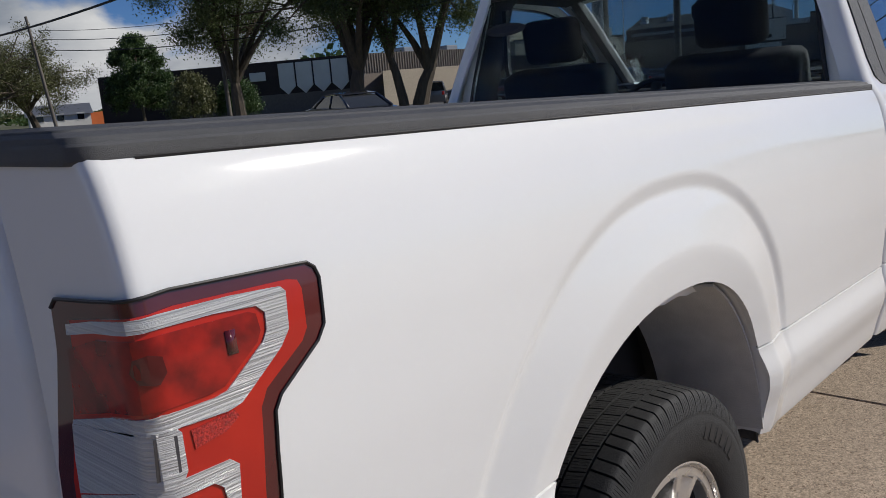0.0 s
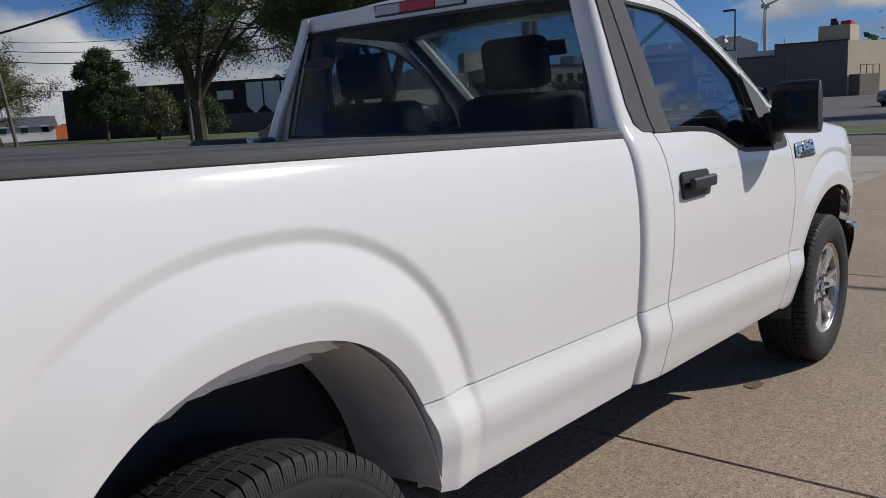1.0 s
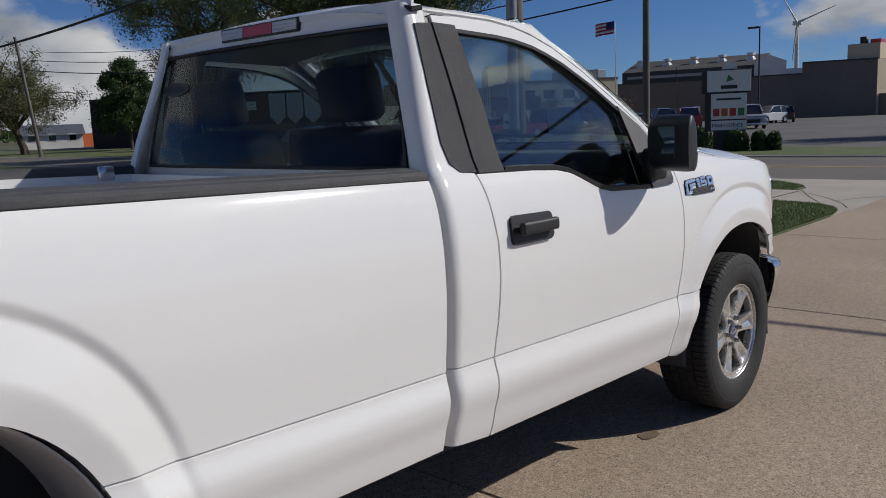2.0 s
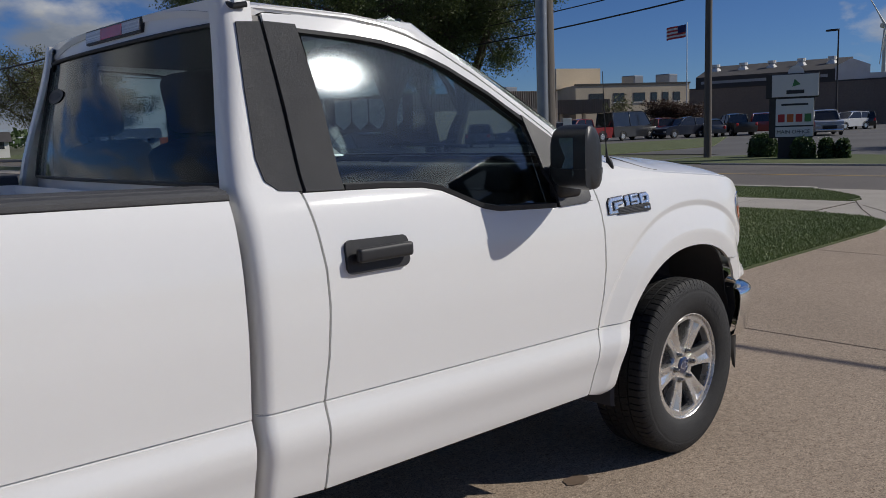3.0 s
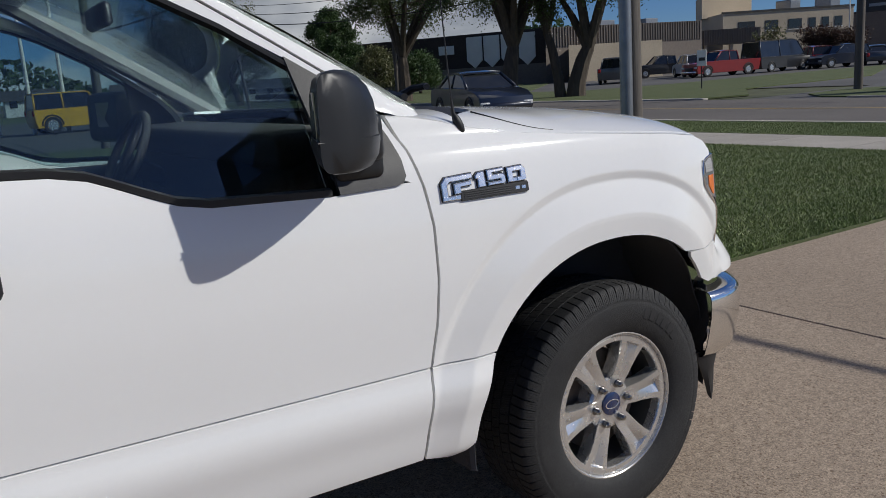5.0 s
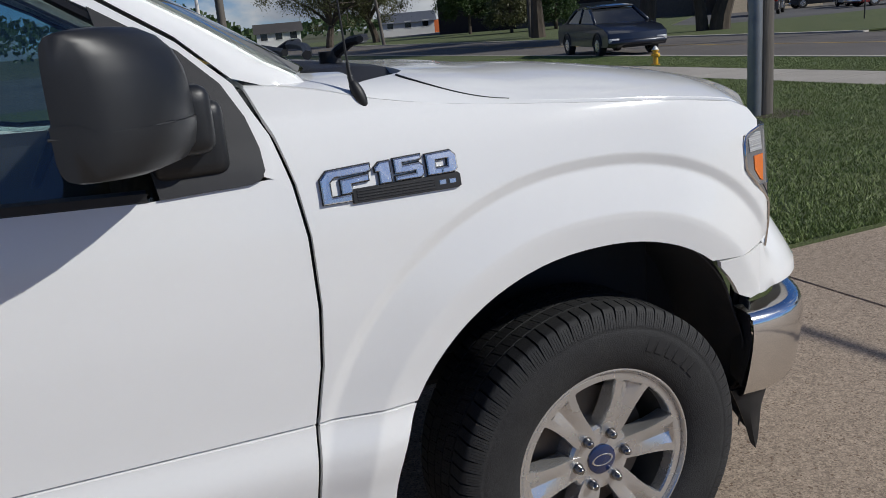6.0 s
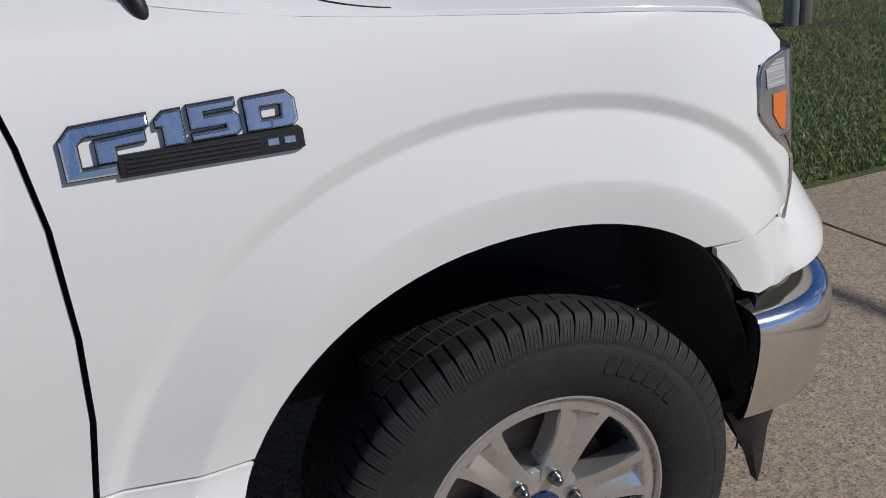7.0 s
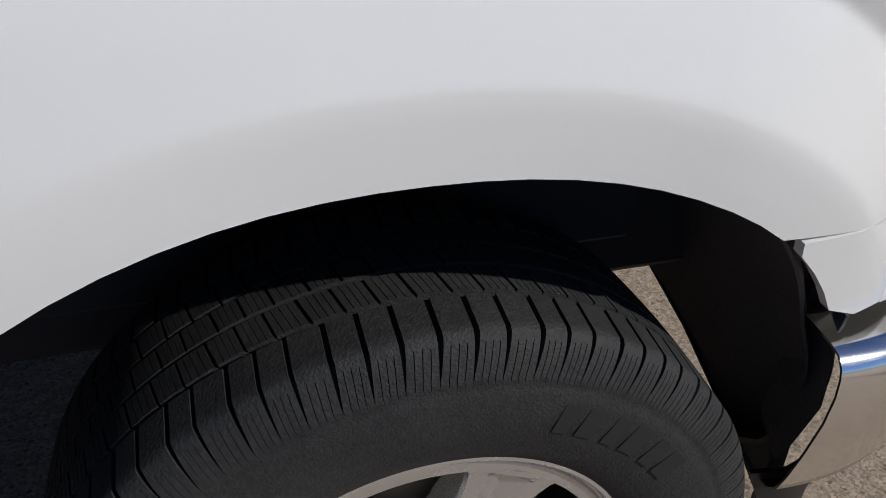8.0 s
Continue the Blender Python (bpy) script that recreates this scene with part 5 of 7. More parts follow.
# ---- wheels ----
def tyre_mesh():
    """Shoulder blocks split by narrow bent grooves, two ribs cut by fine slots, three grooves round the tyre."""
    blocks = 80
    ws = [-0.104, -0.118, -0.129, -0.135, -0.1365, -0.1365, -0.1350, -0.1335, -0.1340, -0.1320, -0.1300, -0.1270, -0.1235, -0.1195, -0.1150]
    rs = [0.228, 0.240, 0.262, 0.290, 0.310, 0.330, 0.342, 0.347, 0.350, 0.358, 0.366, 0.375, 0.383, 0.3895, 0.3945]
    half = [0.110, 0.100, 0.088, 0.076, 0.0655, 0.0645, 0.0600, 0.0590, 0.050, 0.040, 0.030, 0.0225, 0.0215, 0.0175, 0.0165, 0.008]
    tread = [-w for w in half] + [0.0] + half[::-1]
    prof = list(zip(ws, rs)) + [(w, 0.3965 + 0.0055 * math.cos(w / 0.11 * 1.35)) for w in tread] + [(-w, r) for w, r in zip(ws[::-1], rs[::-1])]
    prof = [(w, r - 0.008 * ease(0.30, 0.385, r)) for w, r in prof]
    phases = (-0.085, -0.060, 0.060, 0.085, 0.255, 0.27, 0.285, 0.485, 0.50, 0.515, 0.715, 0.73, 0.745)
    rg = random.Random(3)
    pitch, total = [], 0.0
    for b in range(blocks):
        pitch.append(total)
        total += rg.choice((0.92, 1.0, 1.1))
    rows = []
    for b in range(blocks):
        span = (pitch[b + 1] if b + 1 < blocks else total) - pitch[b]
        for ph in phases:
            row = []
            for w, r in prof:
                aw, side, dep = abs(w), 1 if w > 0 else -1, 0.0
                zone = 2 if aw > 0.0595 else 1 if aw > 0.0170 else 0
                width, turn = 1.0, 0.0
                if zone == 2:
                    out = 0.0 if aw < 0.109 else min((0.3865 - r) / 0.036, 1.0) if r < 0.3865 else 0.0
                    turn = 0.10 * side + 1.2 * (0.11 - min(aw, 0.11)) * side + 0.13 * out
                    width = 1.0 - 0.80 * out
                    deep = 0.0085 * (1 - ease(0.85, 1.0, out)) if r > 0.346 else 0.0
                    slot = 0.0022 if 0.25 < out < 0.98 else 0.0
                else:
                    turn = 0.5 * zone + 7.0 * w
                    width, deep, slot = 0.62, 0.0065, 0.0016
                q = ph * width if abs(ph) < 0.1 else ph
                if abs(ph) < 0.07:
                    dep = deep
                elif ph in (0.27, 0.50, 0.73):
                    dep = slot
                if aw in (0.0645, 0.0600, 0.0215, 0.0175):
                    dep = 0.0085
                a = (pitch[b] + (q + turn) * span) / total * math.tau
                rr = r - dep * (0.55 if aw > 0.112 else 1.0)
                ww = w - side * dep * (0.75 if aw > 0.112 else 0.0)
                row.append(Vector((rr * math.cos(a), ww, max(rr * math.sin(a), -HUB_Z + 0.0005))))
            rows.append(row)
    return grid(rows, close_u=True)


def spoke(bm, ang):
    """One broad flat spoke with a sharp V trough that deepens towards the rim."""
    rows = []
    for r, hw, y, v in ((0.050, 0.026, -0.090, 0.000), (0.084, 0.0315, -0.092, 0.000), (0.105, 0.0335, -0.096, 0.003), (0.130, 0.0355, -0.0995, 0.007), (0.160, 0.0405, -0.103, 0.010), (0.185, 0.0465, -0.1055, 0.012), (0.200, 0.0525, -0.107, 0.0125), (0.206, 0.0585, -0.1078, 0.0005), (0.214, 0.070, -0.1085, 0.0)):
        row = [(r, -hw * 0.93, y + 0.050), (r, -hw, y + 0.006), (r, -hw * 0.95, y)]
        row += [(r, -hw * 0.52, y + 0.0005), (r, 0.0, y + v), (r, hw * 0.52, y + 0.0005)]
        row += [(r, hw * 0.95, y), (r, hw, y + 0.006), (r, hw * 0.93, y + 0.050)]
        rows.append(row)
    c, s = math.cos(ang), math.sin(ang)
    grid([[Vector((r * c - t * s, y, r * s + t * c)) for r, t, y in row] for row in rows], bm=bm)


def rim_mesh():
    bm = bmesh.new()
    lathe([(-0.070, 0.2080), (-0.1030, 0.2085), (-0.1080, 0.2110), (-0.1085, 0.2250), (-0.1060, 0.2275), (-0.1060, 0.2300), (-0.1150, 0.2325), (-0.1175, 0.2350), (-0.1170, 0.2390), (-0.1120, 0.2415), (-0.100, 0.2410), (-0.095, 0.2300)], 120, bm)
    lathe([(-0.0905, 0.0), (-0.0905, 0.044), (-0.0900, 0.048), (-0.0885, 0.080), (-0.080, 0.086), (-0.03, 0.090)], 60, bm)
    for k in range(6):
        spoke(bm, radians(5 + 60 * k))
    return bm


def barrel_mesh():
    return lathe([(-0.072, 0.2080), (-0.05, 0.206), (0.05, 0.196), (0.11, 0.205)], 72)


def lug_mesh():
    return lathe([(-0.086, 0.0145), (-0.0925, 0.0145), (-0.0930, 0.0110), (-0.104, 0.0105), (-0.110, 0.0085), (-0.113, 0.005), (-0.1135, 0.0)], 12)


wheel_src = None
for xa, sgn in ((0.0, -1), (-WB, -1), (0.0, 1), (-WB, 1)):
    m = pose(xa, sgn * HUB_Y, HUB_Z, 0, 0, 0 if sgn < 0 else 180)
    if wheel_src is None:
        bm = lathe([(-0.03, 0.0), (-0.03, 0.165), (0.02, 0.165), (0.02, 0.06), (0.12, 0.06)], 40)
        wheel = part("wheel", bm, "brake", truck, "silver six-spoke alloy wheel with dusty all-terrain tyre", split=30)
        wheel.matrix_basis = m
        part("tyre", tyre_mesh(), "rubber", wheel, "black all-terrain tyre with chunky shoulder blocks", split=40)
        part("rim", rim_mesh(), "alloy", wheel, "silver six-spoke alloy rim", split=22)
        part("rim_barrel", barrel_mesh(), "barrel", wheel, "dark inner barrel of the rim")
        # raised sidewall marks, plain blocks
        for k, (w_, h_) in enumerate(((0.075, 0.034), (0.060, 0.034), (0.075, 0.034), (0.060, 0.034), (0.070, 0.034), (0.055, 0.034))):
            a0 = 0.62 + 0.105 * k
            rows = [[Vector((r_ * math.cos(a_), -0.1366 + 0.0005 * abs(r_ - 0.31) / 0.02, r_ * math.sin(a_))) for r_ in (0.291, 0.300, 0.312, 0.325)] for a_ in (a0, a0 + w_ * 0.5, a0 + w_)]
            part("sidewall_mark", grid(rows), "mark", wheel, thick=0.0006)
        cap = lathe([(-0.0880, 0.0385), (-0.0945, 0.0380), (-0.0965, 0.0350), (-0.0975, 0.0)], 40)
        part("hub_cap", cap, "blue_cap", wheel, "dark blue round hub cap")
        oval = grid([[Vector(((q * 0.030 * math.cos(a_)), -0.0972 - h_, q * 0.0155 * math.sin(a_))) for q, h_ in ((0.80, 0.0), (0.84, 0.0012), (0.96, 0.0012), (1.0, 0.0))] for a_ in [k * math.tau / 36 for k in range(36)]], close_u=True)
        part("emblem_ring", oval, "alloy", wheel, "thin pale oval on the hub cap")
        for k in range(6):
            a = radians(5 + 60 * k)
            lug = part("lug_nut", lug_mesh(), "lug", wheel) if k == 0 else new("lug_nut", lug.data)
            lug.parent = wheel
            lug.matrix_basis = pose(0.0675 * math.cos(a), 0, 0.0675 * math.sin(a))
        wheel_src = wheel
    else:
        w2 = copy_thing(wheel_src, m)

# ---- across the street ----
M.update(
    beige=surface("beige_render", (0.56, 0.47, 0.34), (0.50, 0.415, 0.30), 0.3, rough=0.85, fine=0.08, fine_scale=8),
    brown_wall=surface("brown_block_wall", (0.185, 0.155, 0.130), (0.155, 0.130, 0.110), 0.15, rough=0.85, fine=0.1, fine_scale=5),
    dark_brick=surface("dark_brick", (0.040, 0.027, 0.025), (0.030, 0.022, 0.021), 0.6, rough=0.85, fine=0.25, fine_scale=9),
    brown_metal=surface("brown_ribbed_metal", (0.12, 0.10, 0.085), (0.10, 0.085, 0.072), 0.4, rough=0.6),
    roof_dark=surface("dark_roofing", (0.05, 0.047, 0.045), (0.07, 0.065, 0.06), 0.3, rough=0.8),
    window_dark=surface("dark_window_glass", (0.015, 0.017, 0.020), (0.025, 0.027, 0.03), 2, rough=0.08, spec=0.8),
    off_white=surface("off_white_panel", (0.74, 0.73, 0.69), (0.66, 0.65, 0.61), 0.8, rough=0.6),
    bark=surface("grey_brown_bark", (0.10, 0.078, 0.058), (0.06, 0.047, 0.036), 7, rough=0.95, bump=0.8, bump_scale=30, stretch=(1, 1, 0.25)),
    wood_pole=surface("weathered_pole_timber", (0.150, 0.132, 0.115), (0.095, 0.083, 0.072), 9, rough=0.9, bump=0.6, bump_scale=40, stretch=(1, 1, 0.05)),
    steel=surface("galvanised_steel", (0.30, 0.31, 0.32), (0.24, 0.25, 0.26), 6, rough=0.4, metal=0.7),
    sign_dark=surface("dark_sign_body", (0.03, 0.03, 0.03), None, 5, rough=0.6),
    cable=surface("black_cable", (0.01, 0.01, 0.01), None, 5, rough=0.6),
    red=surface("red_panel", (0.45, 0.03, 0.03), None, 5, rough=0.5),
    orange=surface("orange_panel", (0.55, 0.13, 0.03), None, 2, rough=0.6),
    yellow_paint=surface("yellow_paint", (0.75, 0.42, 0.02), None, 3, rough=0.4, coat=1.0),
    green_panel=surface("green_panel", (0.05, 0.20, 0.06), None, 4, rough=0.5),
    flag_blue=surface("flag_blue", (0.03, 0.04, 0.14), None, 4, rough=0.8),
)


def leaf_material(name, a, b):
    """Leaves that let some light through."""
    m = surface(name, a, b, 0.6, rough=0.5, fine=0.45, fine_scale=3.0)
    nt = m.node_tree
    bs, out = nt.nodes["Principled BSDF"], nt.nodes["Material Output"]
    tr, mx = nt.nodes.new("ShaderNodeBsdfTranslucent"), nt.nodes.new("ShaderNodeMixShader")
    mx.inputs["Fac"].default_value = 0.35
    nt.links.new(bs.inputs["Base Color"].links[0].from_socket, tr.inputs["Color"])
    nt.links.new(bs.outputs[0], mx.inputs[1]); nt.links.new(tr.outputs[0], mx.inputs[2])
    nt.links.new(mx.outputs[0], out.inputs["Surface"])
    return m


M["leaf_mid"] = leaf_material("green_leaves", (0.052, 0.082, 0.024), (0.110, 0.130, 0.046))
M["leaf_dark"] = leaf_material("dark_green_leaves", (0.035, 0.070, 0.020), (0.065, 0.105, 0.032))
M["leaf_olive"] = leaf_material("olive_leaves", (0.095, 0.105, 0.038), (0.13, 0.13, 0.06))
M["leaf_red"] = leaf_material("red_brown_leaves", (0.050, 0.026, 0.018), (0.075, 0.045, 0.03))

EYE = (-2.8, -2.86)


def polar(d, ux, uy, eye=EYE):
    return eye[0] + d * ux, eye[1] + d * uy


def wall_block(name, corners, z0, z1, material, label, parent=None):
    """An upright block on a quadrilateral plan."""
    bm = bmesh.new()
    lo = [bm.verts.new((x, y, z0)) for x, y in corners]
    hi = [bm.verts.new((x, y, z1)) for x, y in corners]
    n = len(lo)
    for i in range(n):
        bm.faces.new((lo[i], lo[(i + 1) % n], hi[(i + 1) % n], hi[i]))
    bm.faces.new(hi); bm.faces.new(lo[::-1])
    bmesh.ops.recalc_face_normals(bm, faces=bm.faces[:])
    return part(name, bm, material, parent, label, smooth=False)


def on_wall(a, b, u0, u1, z0, z1, out, depth=0.12):
    """A flat box on the wall from plan point a to b, u along it in metres, standing out by `out`."""
    a, b = Vector((*a, 0)), Vector((*b, 0))
    d = (b - a).normalized()
    nrm = Vector((d.y, -d.x, 0))
    m = Matrix((( d.x, nrm.x, 0, a.x), (d.y, nrm.y, 0, a.y), (0, 0, 1, 0), (0, 0, 0, 1)))
    return box(u0, u1, out - depth, out, z0, z1, 0.0, m)


# office: two-storey beige block with a roof house
office = thing("office_building", "beige two-storey office block with small dark windows", "building")
A, B = polar(110, 0.7885, 0.6151), polar(118, 0.8612, 0.5083)
Cc = polar(122, 0.771, 0.6369)
Dd = (B[0] + Cc[0] - A[0], B[1] + Cc[1] - A[1])
wall_block("wall", (A, B, Dd, Cc), -0.1, 6.45, "beige", "", office)
length = math.hypot(B[0] - A[0], B[1] - A[1])
part("parapet", on_wall(A, B, -0.1, length + 0.1, 6.40, 6.62, 0.10, 0.3), "roof_dark", office, smooth=False)
for u, w in ((3.0, 2.0), (6.2, 1.5), (9.2, 1.6), (11.4, 0.8), (13.1, 0.8), (14.8, 0.9)):
    for z0 in (0.9, 4.0):
        if z0 < 1 and u < 5:
            continue
        win = part("window", on_wall(A, B, u - w / 2 - 0.06, u + w / 2 + 0.06, z0 + 0.15, z0 + 1.35, 0.04, 0.1), "roof_dark", office, smooth=False)
        part("pane", on_wall(A, B, u - w / 2, u + w / 2, z0 + 0.21, z0 + 1.29, 0.05, 0.05), "window_dark", win, smooth=False)
        part("sill", on_wall(A, B, u - w / 2 - 0.10, u + w / 2 + 0.10, z0 + 0.05, z0 + 0.15, 0.10, 0.1), "off_white", win, smooth=False)
pa, pb = polar(116, 0.7745, 0.6326), polar(120, 0.806, 0.592)
pc = (pa[0] + 6, pa[1] + 6)
pd = (pb[0] + 6, pb[1] + 6)
wall_block("roof_house", (pa, pb, pd, pc), 6.3, 9.1, "beige", "", office)
for ux, uy in ((0.8270, 0.5620), (0.8480, 0.5300)):
    x, y = polar(121, ux, uy)
    part("roof_unit", box(x - 1.1, x + 1.1, y - 1.1, y + 1.1, 6.4, 7.9, 0.1), "steel", office, smooth=False)
# entrance canopy with a ribbed fascia
e0, e1 = polar(98, 0.7745, 0.6326), polar(100, 0.812, 0.5836)
canopy = part("canopy", on_wall(e0, e1, 0, math.dist(e0, e1), 2.7, 4.3, 0.0, 6.0), "brown_metal", office, "brown ribbed entrance canopy", smooth=False)
for k in range(24):
    u = k * math.dist(e0, e1) / 24
    part("rib", on_wall(e0, e1, u, u + 0.12, 2.7, 4.3, 0.07, 0.1), "brown_metal", canopy, smooth=False)
for u in (0.4, 3.2):
    part("post", on_wall(e0, e1, u, u + 0.35, -0.1, 2.7, -0.3, 0.35), "beige", office, smooth=False)

# plant: brown ribbed fascia over pale walls, dark brick wing
plant = thing("factory_building", "low factory wing with brown ribbed fascia over beige walls", "building")
a0, a1 = polar(84, 0.655, 0.7556), polar(96, 0.775, 0.632)
wall_block("wall", (a0, a1, (a1[0] + 16, a1[1] + 16), (a0[0] + 16, a0[1] + 16)), -0.1, 3.4, "brown_wall", "", plant)
wall_block("fascia", (a0, a1, (a1[0] + 16, a1[1] + 16), (a0[0] + 16, a0[1] + 16)), 3.4, 5.3, "brown_metal", "", plant)
La = math.dist(a0, a1)
for k in range(60):
    part("rib", on_wall(a0, a1, k * La / 60, k * La / 60 + 0.14, 3.4, 5.28, 0.09, 0.1), "brown_metal", plant, smooth=False)
t0, t1 = polar(80, 0.675, 0.738), polar(84, 0.748, 0.6637)
wall_block("pale_wall", (t0, t1, (t1[0] + 4, t1[1] + 4), (t0[0] + 4, t0[1] + 4)), -0.1, 3.35, "beige", "", plant)
for ux, uy, w, h in ((0.70, 0.714, 2.4, 1.2), (0.722, 0.692, 1.6, 0.9), (0.735, 0.678, 2.0, 1.0)):
    x, y = polar(104, ux, uy)
    part("roof_unit", box(x - w / 2, x + w / 2, y - w / 2, y + w / 2, 5.3, 5.3 + h, 0.06), "steel", plant, smooth=False)

wing = thing("brick_building", "long low dark brick building behind the trees", "building")
b0, b1 = polar(100, 0.415, 0.910), polar(86, 0.655, 0.7556)
Lb = math.dist(b0, b1)
wall_block("wall", (b0, b1, (b1[0] + 12, b1[1] + 16), (b0[0] + 12, b0[1] + 16)), -0.1, 5.4, "dark_brick", "", wing)
part("base_wall", on_wall(b0, b1, Lb * 0.35, Lb, -0.1, 2.0, 0.05, 0.2), "brown_wall", wing, "paler base wall", smooth=False)
part("white_panel", on_wall(b0, b1, Lb * 0.60, Lb * 0.66, 3.5, 4.4, 0.06, 0.1), "off_white", wing, smooth=False)
for k in range(4):
    u = Lb * 0.71 + k * 1.95
    bm = bmesh.new()
    pts = [(u, 5.1), (u + 1.75, 5.1), (u + 1.75, 2.7), (u + 0.87, 1.9), (u, 2.7)]
    d = (Vector((*b1, 0)) - Vector((*b0, 0))).normalized()
    nrm = Vector((d.y, -d.x, 0))
    fr = [bm.verts.new(Vector((*b0, 0)) + d * p + nrm * 0.10 + Vector((0, 0, z))) for p, z in pts]
    bk = [bm.verts.new(v.co - nrm * 0.1) for v in fr]
    bm.faces.new(fr); bm.faces.new(bk[::-1])
    for i in range(5):
        bm.faces.new((fr[i], bk[i], bk[(i + 1) % 5], fr[(i + 1) % 5]))
    bmesh.ops.recalc_face_normals(bm, faces=bm.faces[:])
    part("pointed_panel", bm, "off_white", wing, "white pointed wall panel", smooth=False)

# warehouse on the right with roof vents
house = thing("warehouse", "long brown windowless warehouse with roof vents", "building")
w0, w1, w2, w3 = (118.0, 70.0), (122.5, 40.4), (125.2, 31.1), (157.0, 22.5)
wall_block("wall", (w0, w1, (w1[0] + 60, w1[1] + 20), (w0[0] + 60, w0[1] + 20)), -0.1, 6.3, "brown_wall", "", house)
wall_block("wall", (w1, w2, w3, (w3[0] + 20, w3[1] + 40), (w1[0] + 30, w1[1] + 10)), -0.1, 7.85, "brown_wall", "", house)
part("coping", on_wall(w0, w1, -0.1, math.dist(w0, w1) - 0.1, 6.22, 6.42, 0.1, 0.4), "roof_dark", house, smooth=False)
part("coping", on_wall(w1, w2, 0.0, math.dist(w1, w2) + 0.1, 7.78, 7.98, 0.1, 0.4), "roof_dark", house, smooth=False)
# beige over the brown block: sun on this side is put into its colour
part("end_wall", on_wall(w2, w3, 0.05, math.dist(w2, w3), -0.1, 7.8, 0.06, 0.1), "beige", house, "end wall in beige, sunlight put into its colour", smooth=False)
stair = part("outside_stair", on_wall(w2, w3, 0.6, 6.0, 0.0, 3.0, 1.6, 1.5), "brown_wall", house, "outside stair block with a handrail", smooth=False)
for u in (0.7, 2.4, 4.1, 5.8):
    part("rail_post", on_wall(w2, w3, u, u + 0.09, 3.0, 4.3, 1.6, 0.09), "sign_dark", stair, smooth=False)
part("handrail", on_wall(w2, w3, 0.7, 5.9, 4.25, 4.34, 1.6, 0.09), "sign_dark", stair, smooth=False)
for u, z in ((14.0, 0.9), (22.0, 0.9)):
    part("service_door", on_wall(w0, w1, u, u + 1.2, 0.0, 2.3, 0.05, 0.1), "off_white", house, smooth=False)
part("roof_house", box(125.6, 130.5, 30.9, 35.2, 7.7, 10.1), "beige", house, smooth=False)
part("roof_fan", tube([(127.0, 33.4, 10.1), (127.0, 33.4, 11.1)], 0.55, 10), "sign_dark", house)
part("roof_cover", box(127.0, 129.0, 31.2, 32.6, 10.1, 10.7, 0.05), "red", house, smooth=False)
r0, r1 = (140.0, 80.0), (145.0, 54.5)
bm = bmesh.new()
ridge = 10.75
lo = [bm.verts.new((*p, 6.0)) for p in (r0, r1)] + [bm.verts.new((r1[0] + 26, r1[1] + 8, 6.0)), bm.verts.new((r0[0] + 26, r0[1] + 8, 6.0))]
hi = [bm.verts.new((*p, 9.3)) for p in (r0, r1)] + [bm.verts.new((r1[0] + 13, r1[1] + 4, ridge + 1.2)), bm.verts.new((r0[0] + 13, r0[1] + 4, ridge + 1.2))]
for f in ((lo[0], lo[1], hi[1], hi[0]), (hi[0], hi[1], hi[2], hi[3]), (lo[1], lo[2], hi[2], hi[1]), (lo[3], lo[0], hi[0], hi[3]), (lo[2], lo[3], hi[3], hi[2])):
    bm.faces.new(f)
bmesh.ops.recalc_face_normals(bm, faces=bm.faces[:])
part("upper_roof", bm, "roof_dark", house, "dark pitched upper roof", smooth=False)
part("window_band", on_wall(r0, r1, 1.0, math.dist(r0, r1) - 3.0, 8.0, 8.5, 0.05, 0.1), "steel", house, smooth=False)
for k in range(5):
    f = (k + 0.4) / 5
    x, y = r0[0] + (r1[0] - r0[0]) * f + 7, r0[1] + (r1[1] - r0[1]) * f + 2
    bm = tube([(x, y, 10.3), (x, y, 10.9), (x, y, 11.4)], 1.3, 8, taper=0.45)
    tube([(x, y, 11.4), (x, y, 11.9)], 0.75, 10, bm)
    part("roof_vent", bm, "off_white", house, smooth=False)
bm = bmesh.new()
g0, g1 = Vector((144.0, 56.0, 0)), Vector((146.3, 51.2, 0))
pts = [g0 + Vector((0, 0, 6.0)), g1 + Vector((0, 0, 6.0)), g1 + Vector((0, 0, 9.7)), g0.lerp(g1, 0.45) + Vector((0, 0, 10.9)), g0 + Vector((0, 0, 9.6))]
fr = [bm.verts.new(p) for p in pts]; bk = [bm.verts.new(p + Vector((6, 2.5, 0))) for p in pts]
bm.faces.new(fr); bm.faces.new(bk[::-1])
for i in range(5):
    bm.faces.new((fr[i], bk[i], bk[(i + 1) % 5], fr[(i + 1) % 5]))
bmesh.ops.recalc_face_normals(bm, faces=bm.faces[:])
part("gable_box", bm, "off_white", house, smooth=False)
wall_block("low_annex", ((146.3, 51.2), (147.6, 47.6), (153, 49.5), (152, 53)), 6.0, 8.3, "off_white", "", house)

# ---- vehicles ----


def car_paint(name, c):
    return surface("paint_" + name, c, tuple(v * 0.9 for v in c), 2, rough=0.35, coat=1.0)


